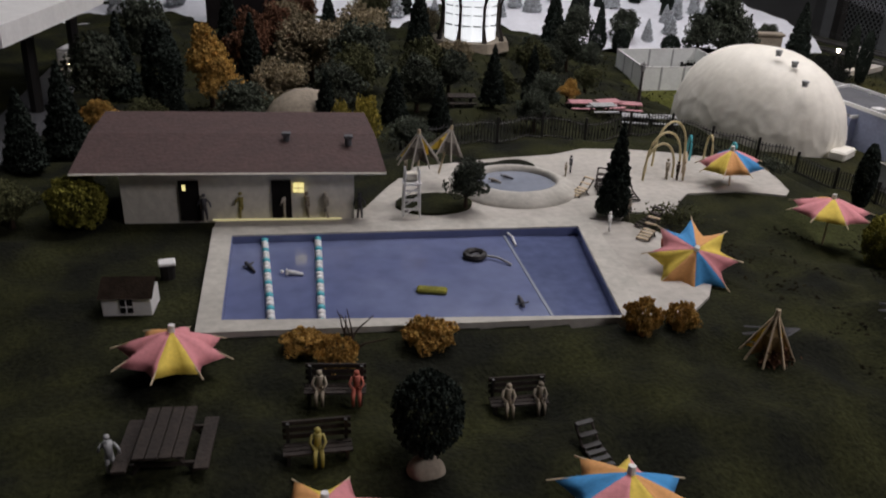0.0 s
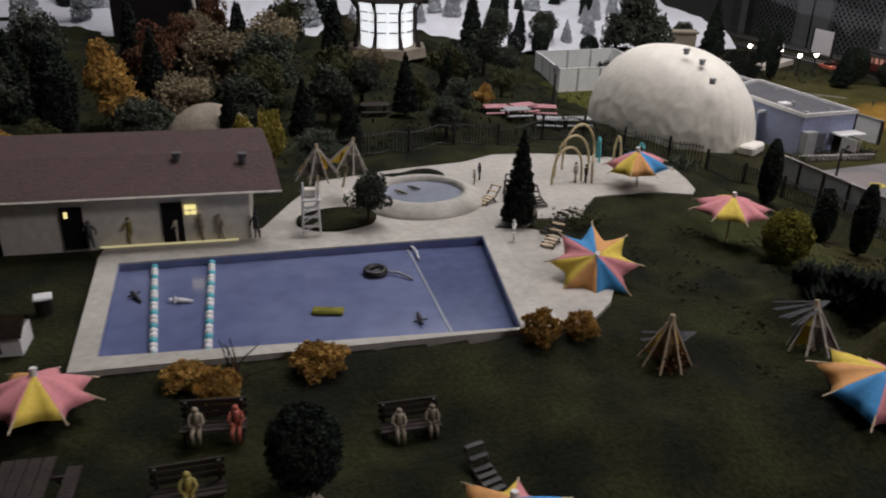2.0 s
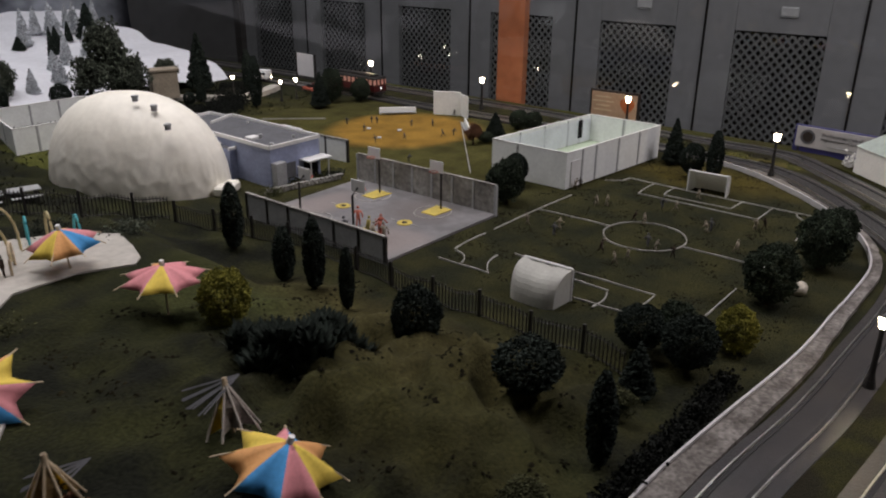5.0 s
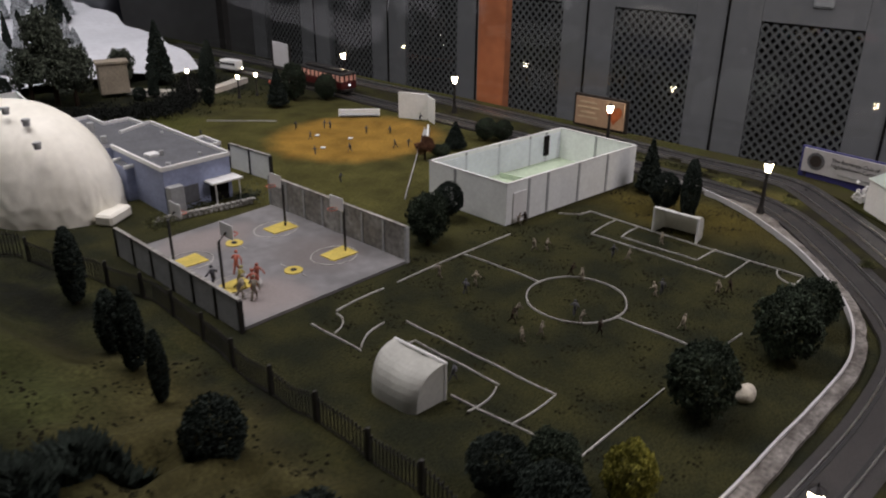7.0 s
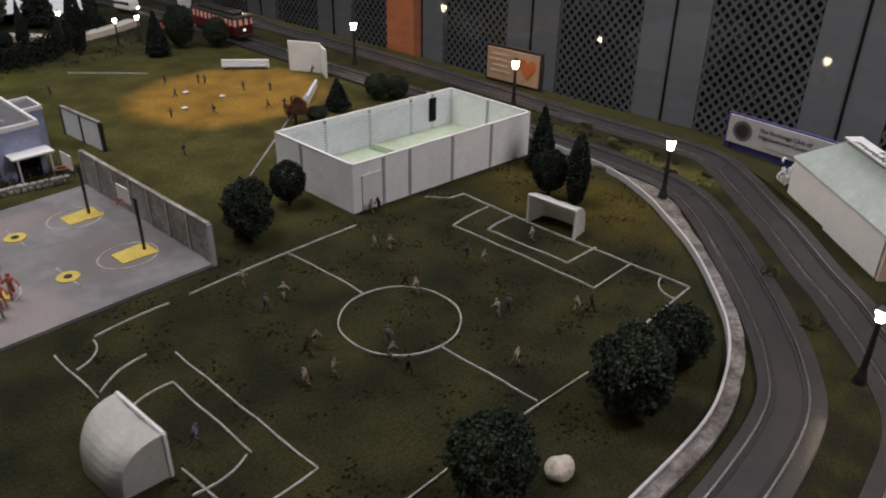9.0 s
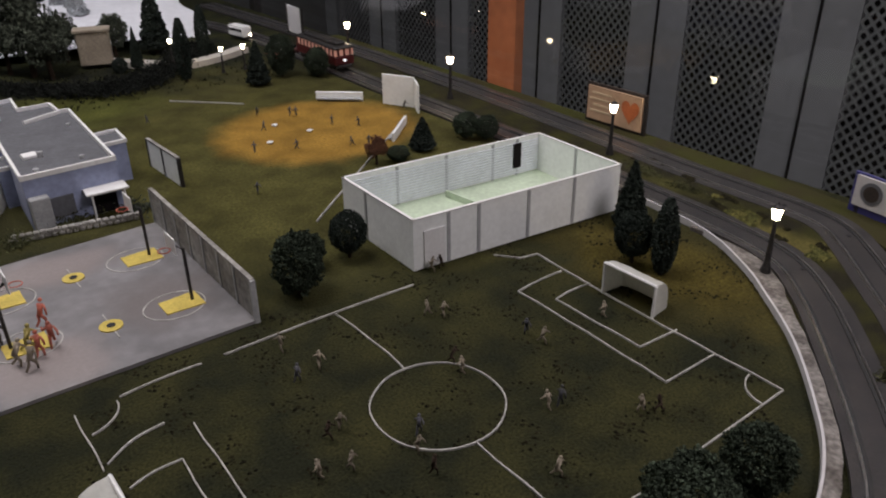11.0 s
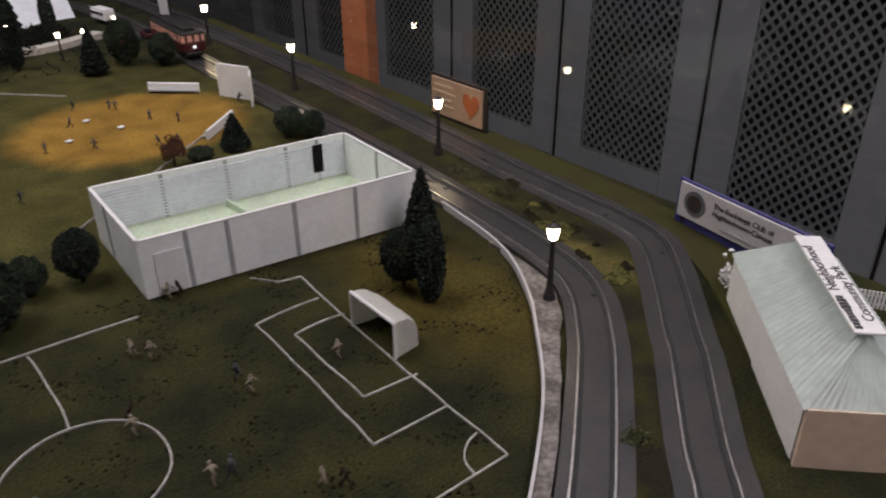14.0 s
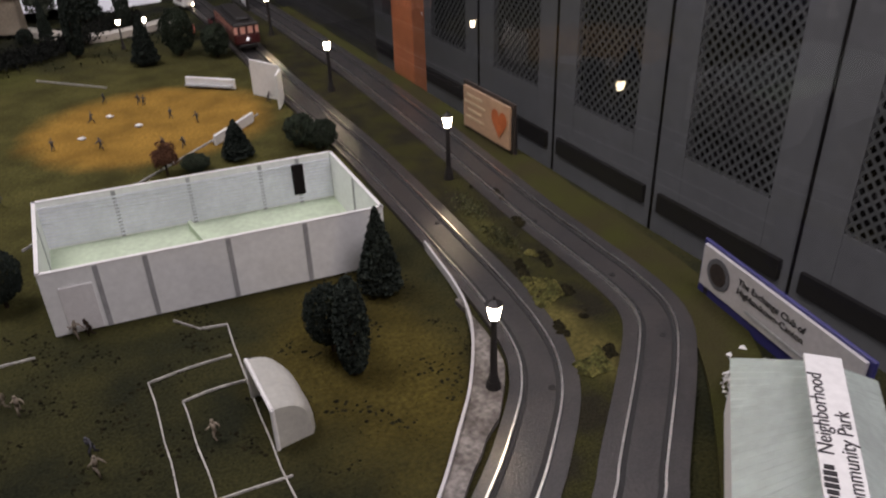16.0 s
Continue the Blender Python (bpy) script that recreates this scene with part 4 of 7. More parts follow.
# ---------- bath house ----------
def bath_house():
    t = thing("bath_house", 0, 0, 0, 0, "long cream bath house with brown shingle roof", "building")
    z0 = 0.0545
    a, b = (-0.249, 0.743), (-0.028, 0.713)
    d = Vector((b[0] - a[0], b[1] - a[1], 0))
    n = Vector((-d.y, d.x, 0)).normalized()
    ang = math.degrees(math.atan2(d.y, d.x))
    q = lambda f, o, z: (a[0] + d.x * f + n.x * o, a[1] + d.y * f + n.y * o, z)
    part("wall", slab(B(), [q(0, 0, 0)[:2], q(1, 0, 0)[:2], q(1, 0.12, 0)[:2], q(0, 0.12, 0)[:2]], 0.045, 0.1090), M_CREAM, t, "cream stucco walls")
    bm = B()
    prof = [(-0.014, 0.1085), (0.058, 0.1260), (0.122, 0.1320), (0.123, 0.1290), (0.058, 0.1225), (-0.014, 0.1055)]
    L, R = ([bm.verts.new(q(f + g * max(0, o), o, z)) for o, z in prof] for f, g in ((-0.18, 0.1), (1.14, -0.6)))
    for k in range(6):
        bm.faces.new((L[k], R[k], R[(k + 1) % 6], L[(k + 1) % 6]))
    bm.faces.new(L), bm.faces.new(R[::-1])
    bmesh.ops.recalc_face_normals(bm, faces=bm.faces[:])
    part("roof", bm, M_BROWNROOF, t, "brown shingle roof")
    part("fascia", tube(B(), [q(-0.18, -0.0145, 0.107), q(1.14, -0.0145, 0.107)], 0.0013, 4), M_CREAM, t)
    bm = B()
    for f in (1.0,):
        vs = [bm.verts.new(q(f + 0.002, o, z)) for o, z in ((0.0, 0.1085), (0.115, 0.1085), (0.115, 0.1270), (0.055, 0.1215))]
        bm.faces.new(vs)
    bmesh.ops.solidify(bm, geom=bm.faces[:], thickness=0.002)
    part("gable", bm, M_CREAM, t)
    for f in (0.285, 0.68):
        m = q(f, -0.0005, z0 + 0.0205)
        # Doorway shade is painted as a near-black slab on the wall.
        part("doorway", box(B(), m, (0.0190, 0.003, 0.041), ang), M_DARK, t, "dark slab standing in for the shaded open doorway")
    m = q(0.265, -0.0024, z0 + 0.0345)
    part("lit_window", box(B(), m, (0.003, 0.001, 0.006), ang), M_WINGLOW, t, "small lit yellow window")
    m = q(0.755, -0.001, z0 + 0.0335)
    wn = part("lit_window", box(B(), m, (0.010, 0.002, 0.009), ang), M_WINGLOW, t, "small lit yellow window")
    part("mullion", box(B(), q(0.755, -0.0024, z0 + 0.0335), (0.0007, 0.001, 0.009), ang), M_CREAM, wn)
    part("mullion", box(B(), q(0.755, -0.0024, z0 + 0.0335), (0.010, 0.001, 0.0007), ang), M_CREAM, wn)
    for f, o in ((0.70, 0.045), (0.98, 0.035)):
        x, y, z = q(f, o, 0.1235)
        part("roof_vent", box(cone(B(), (x, y, z - 0.003), 0.0035, 0.0035, 0.009, 10), (x, y, z + 0.006), (0.009, 0.008, 0.003), ang, 0.0006), M_ROOFGREY, t, "small roof vent")
    part("lit_step", box(B(), q(0.66, -0.0035, z0 + 0.0012), (0.126, 0.0022, 0.0010), ang), M_STRIPGLOW, t, "thin glowing strip at the foot of the wall")


bath_house()


# ---------- cocktail umbrellas ----------
def open_umbrella(x, y, z, colours, tilt=(0, 0), rz=0, r=0.0405, h=0.050, drop=0.014):
    """Paper umbrella; z is the top of its knob."""
    t = thing("paper_umbrella", x, y, z - h, rz, "open paper cocktail umbrella, " + colours[1], "umbrella", "open paper umbrellas")
    t.matrix_basis = pose(x, y, z - h) @ pose(0, 0, 0, tilt[0], tilt[1], rz)
    part("stick", tube(B(), [(0, 0, -0.012), (0, 0, h - 0.004)], 0.0010, 6), M_STICK, t, "pale wooden stick")
    part("knob", cone(B(), (0, 0, h - 0.007), 0.0026, 0.0022, 0.008, 10), M_WHITE, t, "white paper knob")
    cols = colours[0]
    N = 8
    for k in range(N):
        bm = B()
        a0, a1 = 2 * math.pi * k / N, 2 * math.pi * (k + 1) / N
        rows = []
        for i in range(5):
            f = i / 4
            row = []
            for j in range(5):
                g = j / 4
                a = a0 + (a1 - a0) * g
                sc = 1 - 0.33 * math.sin(math.pi * g) * f
                rr = r * f * sc
                zz = h - 0.003 - drop * (0.75 * f + 0.25 * f * f) - 0.0034 * math.sin(math.pi * g) * f
                row.append(bm.verts.new((rr * math.cos(a), rr * math.sin(a), zz)))
            rows.append(row)
        for i in range(4):
            for j in range(4):
                bm.faces.new((rows[i][j], rows[i + 1][j], rows[i + 1][j + 1], rows[i][j + 1]))
        bmesh.ops.remove_doubles(bm, verts=bm.verts[:], dist=1e-6)
        bmesh.ops.solidify(bm, geom=bm.faces[:], thickness=0.0003)
        part("panel", bm, cols[k % len(cols)], t, "", True)
        tip = (r * 1.10 * math.cos(a0), r * 1.10 * math.sin(a0), h - 0.0035 - drop * 1.09)
        part("rib", tube(B(), [(0, 0, h - 0.0042), (r * 0.5 * math.cos(a0), r * 0.5 * math.sin(a0), h - 0.004 - drop * 0.44), tip], 0.0006, 5), M_STICK, t)
    return t


WARM = ([M_U_YEL, M_U_PINK, M_U_PINK, M_U_PINK, M_U_YEL, M_U_ORG, M_U_PINK, M_U_PINK], "pink and yellow")
MIX = ([M_U_BLUE, M_U_PINK, M_U_YEL, M_U_ORG], "blue, orange and yellow")


def closed_umbrella(x, y, z, rz=0, tilt=(0, 0), h=0.052, r=0.020, label="half-folded faded tan paper cocktail umbrella", paper=(None, None)):
    t = thing("folded_umbrella", x, y, z - h, rz, label, "umbrella", "folded paper umbrellas")
    t.matrix_basis = pose(x, y, z - h) @ pose(0, 0, 0, tilt[0], tilt[1], rz)
    part("stick", tube(B(), [(0, 0, -0.012), (0, 0, h)], 0.0012, 6), M_STICK, t)
    part("knob", cone(B(), (0, 0, h - 0.006), 0.0022, 0.0018, 0.006, 8), M_STICK, t)
    N = 8
    for k in range(N):
        a = 2 * math.pi * k / N
        part("rib", tube(B(), [(0, 0, h - 0.003), (r * math.cos(a), r * math.sin(a), h * 0.22)], 0.0009, 5), paper[1] or M_STICK, t)
        if k % 4 != 2:
            bm = B()
            b = a + 2 * math.pi / N
            v = [bm.verts.new(p) for p in ((0, 0, h - 0.006), (r * 0.45 * math.cos(a), r * 0.45 * math.sin(a), h * 0.62), (r * 0.9 * math.cos(a), r * 0.9 * math.sin(a), h * 0.30),
                                           (r * 0.45 * math.cos((a + b) / 2), r * 0.45 * math.sin((a + b) / 2), h * 0.36), (r * 0.9 * math.cos(b), r * 0.9 * math.sin(b), h * 0.30), (r * 0.45 * math.cos(b), r * 0.45 * math.sin(b), h * 0.62))]
            bm.faces.new((v[0], v[1], v[3], v[5])), bm.faces.new((v[1], v[2], v[3])), bm.faces.new((v[3], v[4], v[5]))
            bmesh.ops.solidify(bm, geom=bm.faces[:], thickness=0.0003)
            part("panel", bm, (paper[0] or M_TAN_PAPER) if k % 3 else M_U_YEL, t)
    return t


open_umbrella(0.255, 0.550, 0.094, (MIX[0][2:] + MIX[0][:2], MIX[1]), (36, 0), -23)
open_umbrella(-0.195, 0.463, 0.088, WARM, (-3.5, -4), 255, 0.0375, drop=0.016)
open_umbrella(0.442, 0.591, 0.096, WARM, (0, 0), 206)
open_umbrella(0.427, 0.738, 0.103, MIX, (6, 0), 270, 0.038, 0.050, 0.019)
open_umbrella(0.336, 0.321, 0.083, (MIX[0][1:] + MIX[0][:1], MIX[1]), (-18, 3), 225, 0.0415, 0.050, 0.021)
open_umbrella(-0.113, 0.300, 0.070, WARM, (0, -6), 242)
open_umbrella(0.048, 0.272, 0.080, MIX, (8, 0), 150)
closed_umbrella(0.235, 0.402, 0.089)
closed_umbrella(0.350, 0.374, 0.092, 30, (-10, 12), label="half-folded torn grey paper cocktail umbrella", paper=(M_GREY_PAPER, M_GREY_RIB))
closed_umbrella(0.044, 0.739, 0.137, 15, (0, 0), 0.045, 0.024, label="half-folded torn grey paper umbrella by the wading pool", paper=(M_GREY_PAPER, M_GREY_RIB))
closed_umbrella(0.085, 0.795, 0.125, 50, (10, 10), 0.045, 0.024, label="half-folded torn grey paper umbrella by the wading pool", paper=(M_GREY_PAPER, M_GREY_RIB))


# ---------- street lamps ----------
def street_lamp(x, y, z=0.0, s=1.0, lit=True):
    t = thing("street_lamp", x, y, z, 0, "black cast lamp post with " + ("glowing warm lantern" if lit else "unlit lantern"), "street lamp", "street lamps along the track" if lit else "", s)
    part("base", cone(cone(B(), (0, 0, 0), 0.0058, 0.0046, 0.008, 10), (0, 0, 0.008), 0.0042, 0.0030, 0.006, 10), M_BLACK, t)
    part("pole", cone(B(), (0, 0, 0.013), 0.0029, 0.0019, 0.046, 10), M_BLACK, t)
    lan = part("lantern", cone(B(), (0, 0, 0.0600), 0.0034, 0.0056, 0.0115, 8), M_LAMPGLOW if lit else M_SEAM, t, "glowing frosted lantern" if lit else "grey glass lantern")
    part("collar", cone(B(), (0, 0, 0.058), 0.0022, 0.0034, 0.003, 8), M_BLACK, t)
    part("cap", cone(cone(B(), (0, 0, 0.0712), 0.0064, 0.0016, 0.0035, 8), (0, 0, 0.0745), 0.001, 0.0004, 0.003, 6), M_BLACK, t)
    return t


for x, y in ((1.424, 0.3145), (1.570, 0.651), (1.568, 1.016), (1.590, 1.385)):
    street_lamp(x, y, 0.003, 1.06)
street_lamp(1.214, 0.028, 0.003, 1.0)
street_lamp(0.788, 0.044, 0.0035, 1.0)
street_lamp(0.532, 1.156, 0.045, 0.95, False)


# ---------- billboards ----------
def text_part(body, size, m, material, parent, name="lettering", align="LEFT"):
    cu = bpy.data.curves.new(name, "FONT")
    cu.body, cu.size, cu.extrude, cu.align_x = body, size, 0.0002, align
    cu.materials.append(material)
    o = new(name, cu)
    bpy.context.view_layer.update()
    me = bpy.data.meshes.new_from_object(o.evaluated_get(bpy.context.evaluated_depsgraph_get()))
    bpy.data.objects.remove(o)
    o = new(name, me)
    o.parent = parent
    o.matrix_basis = m
    return o


def heart_board():
    t = thing("billboard", 1.666, 0.727, 0.003, 91, "framed cream billboard with a red-orange heart", "billboard", s=1.07)
    part("frame", box(B(), (0.0, -0.003, 0.028), (0.112, 0.003, 0.064), 0, 0.001), M_WOOD, t, "dark wooden frame")
    part("face", box(B(), (0.0, 0.0, 0.030), (0.100, 0.003, 0.050)), M_SIGNWOOD, t, "cream printed face")
    bm = B()
    pts = []
    for k in range(28):
        a = 2 * math.pi * k / 28
        pts.append((16 * math.sin(a) ** 3, 13 * math.cos(a) - 5 * math.cos(2 * a) - 2 * math.cos(3 * a) - math.cos(4 * a)))
    c = bm.verts.new((-0.030, 0.0030, 0.030))
    vs = [bm.verts.new((-0.030 - u * 0.0010, 0.0026, 0.032 + v * 0.0012)) for u, v in pts]
    for k in range(28):
        bm.faces.new((c, vs[(k + 1) % 28], vs[k]))
    part("heart", bm, M_HEART, t, "red-orange heart print")
    for k, w in enumerate((0.036, 0.046, 0.030, 0.040)):
        part("print_bar", box(B(), (0.024, 0.0022, 0.046 - 0.009 * k), (w, 0.0008, 0.0026)), M_STICK, t)
    for s in (-1, 1):
        part("post", box(B(), (s * 0.052, -0.004, 0.012), (0.006, 0.006, 0.068), 0, 0.0006), M_BLACK, t)


heart_board()


def club_board():
    t = thing("billboard", 1.633, 0.250, 0.002, 81.6, "white billboard with navy frame and black lettering", "billboard")
    part("frame", box(B(), (0.0, -0.003, 0.024), (0.182, 0.003, 0.056), 0, 0.001), M_NAVY, t, "navy blue frame")
    part("face", box(B(), (0.0, 0.0, 0.030), (0.172, 0.003, 0.038)), M_BOARD, t, "white printed face")
    bm = B()
    cone(bm, (0.064, 0.0015, 0.0305), 0.0140, 0.0140, 0.0008, 28, -90)
    part("emblem", bm, M_ROOFGREY, t, "round grey emblem")
    part("emblem_disc", cone(B(), (0.064, 0.0015, 0.0305), 0.0098, 0.0098, 0.0013, 24, -90), M_WOOD, t, "dark round emblem centre")
    face = lambda x, z: Matrix.Translation((x, 0.0020, z)) @ pose(0, 0, 0, 90, 0, 180)
    text_part("The Exchange Club of", 0.0082, face(0.040, 0.036), M_INK, t)
    text_part("Highlandtown-Canton", 0.0082, face(0.040, 0.0275), M_INK, t)
    part("print_bar", box(B(), (-0.010, 0.0022, 0.0175), (0.075, 0.0008, 0.0024)), M_SEAM, t)
    for s in (-1, 1):
        part("post", box(B(), (s * 0.08, -0.004, 0.010), (0.005, 0.005, 0.04)), M_BLACK, t)


club_board()


# ---------- green-roofed market hut ----------
def hut():
    t = thing("market_hut", 1.506, 0.110, 0.0, -45.4, "white hut with pale green corrugated hip roof", "hut")
    w, l, h, rh, hip = 0.090, 0.209, 0.050, 0.034, 0.037
    part("wall", box(B(), (0, 0.002, h / 2), (w - 0.006, l - 0.008, h)), M_WHITE, t, "white plank walls")
    part("end_wall", box(B(), (0, -l / 2 + 0.001, h / 2), (w - 0.006, 0.004, h)), M_PEACH, t, "peach end wall")
    y0, y1 = -l / 2, l / 2

    def sheet(a, b, c, d, n):
        """Corrugated sheet between two edges a-b (low) and c-d (high)."""
        bm = B()
        rows = []
        a, b, c, d = (Vector(v) for v in (a, b, c, d))
        for k in range(n + 1):
            f, up = k / n, Vector((0, 0, 0.0011 * (k % 2)))
            rows.append([bm.verts.new(a.lerp(b, f) + up), bm.verts.new(c.lerp(d, f) + up)])
        for u, v in zip(rows, rows[1:]):
            bm.faces.new((u[0], u[1], v[1], v[0]))
        bmesh.ops.solidify(bm, geom=bm.faces[:], thickness=0.0010)
        return bm

    z0, z1 = h - 0.001, h + rh
    for s in (-1, 1):
        part("roof_sheet", sheet((s * w / 2, y0, z0), (s * w / 2, y1, z0), (0, y0 + hip, z1), (0, y1 - hip, z1), 60), M_GREENROOF, t, "pale green corrugated roof sheet")
    part("roof_sheet", sheet((-w / 2, y0, z0), (w / 2, y0, z0), (-0.001, y0 + hip, z1), (0.001, y0 + hip, z1), 34), M_GREENROOF, t, "pale green ribbed hip end")
    part("roof_sheet", sheet((-w / 2, y1, z0), (w / 2, y1, z0), (-0.001, y1 - hip, z1), (0.001, y1 - hip, z1), 34), M_GREENROOF, t, "pale green ribbed hip end")
    sl = (l - 2 * hip) * 1.02
    yc = 0.0
    sg = part("roof_sign", box(B(), (0.001, yc, z1 + 0.003), (0.021, sl, 0.0022), 0, 0.0004), M_WHITE, t, "white ridge sign with black letters")
    rnd = random.Random(4)
    y = yc - sl * 0.46
    while y < yc - sl * 0.17:
        part("letter_bar", box(B(), (-0.0052, y, z1 + 0.0045), (rnd.uniform(0.0040, 0.0070), 0.0026, 0.0008)), M_INK, sg)
        y += 0.0042
    up = lambda x, y: Matrix.Translation((x, y, z1 + 0.0044)) @ pose(0, 0, 0, 0, 0, 90)
    text_part("Neighborhood", 0.0112, up(-0.0018, yc - sl * 0.12), M_INK, sg)
    text_part("Community Park", 0.0108, up(0.0090, yc - sl * 0.40), M_INK, sg)



hut()


# ---------- iron fence ----------
def iron_fence(pts, h, spacing, label):
    t = thing("iron_fence", pts[0][0], pts[0][1], 0, 0, label, "fence")
    t.matrix_basis = Matrix.Identity(4)
    line = []
    P = [Vector((*p, 0)) for p in pts]
    for a, b in zip(P, P[1:]):
        n = max(1, int((b - a).length / spacing))
        line += [a + (b - a) * (k / n) for k in range(n)]
    line.append(P[-1])
    me_p = mesh_of(box(B(), (0, 0, h / 2), (0.0010, 0.0010, h)), "picket", M_BLACK)
    me_q = mesh_of(box(B(), (0, 0, h * 0.56), (0.0030, 0.0030, h * 1.18)), "post", M_BLACK)
    for k, p in enumerate(line):
        post = k % 14 == 0
        o = new("post" if post else "picket", me_q if post else me_p)
        o.parent, o.location = t, (p.x, p.y, height(p.x, p.y) - 0.002)
    for f in (0.15, 0.88):
        part("rail", tube(B(), [(p.x, p.y, height(p.x, p.y) - 0.002 + h * f) for p in line], 0.0008, 4), M_BLACK, t)


iron_fence([(0.08, 0.985), (0.171, 0.985), (0.331, 1.000), (0.450, 1.002), (0.560, 1.000), (0.610, 0.975), (0.652, 0.905)], 0.035, 0.0050, "black iron picket fence behind the wading pool")
iron_fence([(0.655, 0.895), (0.690, 0.80), (0.706, 0.70), (0.700, 0.60), (0.690, 0.52), (0.686, 0.441), (0.686, 0.333), (0.676, 0.23)], 0.029, 0.0044, "black iron picket fence along the hill")

# ---------- trees ----------
def leafy(shape, n, size, seed, core=0.75):
    """A crown of many small leaf clumps. shape(u) gives a point inside the crown for three random numbers."""
    rnd = random.Random(seed)
    verts, faces = [], []
    for _ in range(n):
        p = shape(rnd)
        s = size * rnd.uniform(0.6, 1.3)
        q = Euler((rnd.uniform(0, 6.3), rnd.uniform(0, 6.3), rnd.uniform(0, 6.3))).to_matrix()
        b = len(verts)
        for v in ((-1, -0.5, 0), (1, -0.6, 0.1), (0.7, 0.7, -0.2), (-0.6, 0.8, 0.2), (0.1, 0, 0.8)):
            verts.append(p + s * (q @ Vector(v)))
        faces += [(b, b + 1, b + 4), (b + 1, b + 2, b + 4), (b + 2, b + 3, b + 4), (b + 3, b, b + 4)]
    me = bpy.data.meshes.new("crown")
    me.from_pydata([tuple(v) for v in verts], [], faces)
    return me


def ball_shape(rx, rz, zc, lump=0.25, seed=1):
    def f(r):
        d = Vector((r.gauss(0, 1), r.gauss(0, 1), r.gauss(0, 1))).normalized()
        k = (1 + lump * noise.noise(d * 2.3 + Vector((seed * 7, 0, 0)))) * r.uniform(0.55, 1.0) ** 0.5
        return Vector((d.x * rx * k, d.y * rx * k, zc + d.z * rz * k))
    return f


def clump_shape(rx, rz, zc, seed=1, n=34):
    """Foam crown of overlapping clumps with gaps between them."""
    rn = random.Random(seed * 31)
    blobs = []
    for k in range(n):
        d = Vector((rn.gauss(0, 1), rn.gauss(0, 1), rn.gauss(0.1, 1))).normalized()
        f = rn.uniform(0.35, 0.88)
        blobs.append((Vector((d.x * rx * f * (1 - 0.25 * d.z), d.y * rx * f * (1 - 0.25 * d.z), zc + d.z * rz * f)), rx * rn.uniform(0.30, 0.52)))

    def f(r):
        c, s = r.choice(blobs)
        return c + s * r.uniform(0.3, 1.0) ** 0.5 * Vector((r.gauss(0, 1), r.gauss(0, 1), r.gauss(0, 1))).normalized()
    return f


def cone_shape(rx, z0, z1, power=0.8):
    def f(r):
        h = 1 - math.sqrt(r.random())
        a, k = r.uniform(0, 6.2832), r.uniform(0.55, 1.0)
        tier = 0.80 + 0.20 * abs(math.sin(h * 22))
        rad = rx * (1 - h) ** power * k * tier
        return Vector((rad * math.cos(a), rad * math.sin(a), z0 + (z1 - z0) * h))
    return f


def column_shape(rx, z0, z1):
    def f(r):
        h, a, k = r.random(), r.uniform(0, 6.2832), r.uniform(0.5, 1.0) ** 0.5
        rad = rx * k * math.sin(math.pi * min(0.97, 0.12 + h * 0.86)) ** 0.6
        return Vector((rad * math.cos(a), rad * math.sin(a), z0 + (z1 - z0) * h))
    return f


def tree_proto(name, me, material, trunk_h, trunk_r, label, limbs=0, category="tree"):
    t = thing(name, 0, 0, -5, 0, label, category)
    me.materials.append(material)
    o = new("crown", me)
    o.parent = t
    bm = B()
    tube(bm, [(0, 0, -0.006), (0.0006, 0, trunk_h * 0.5), (0, 0.0004, trunk_h)], [trunk_r * 1.4, trunk_r, trunk_r * 0.6], 6)
    for k in range(limbs):
        a = 2.4 * k
        tube(bm, [(0, 0, trunk_h * (0.45 + 0.05 * k)), (math.cos(a) * trunk_h * 0.28, math.sin(a) * trunk_h * 0.28, trunk_h * (0.8 + 0.05 * k))], [trunk_r * 0.6, trunk_r * 0.3], 5)
    part("trunk", bm, M_TRUNK, t, "thin brown trunk")
    return t


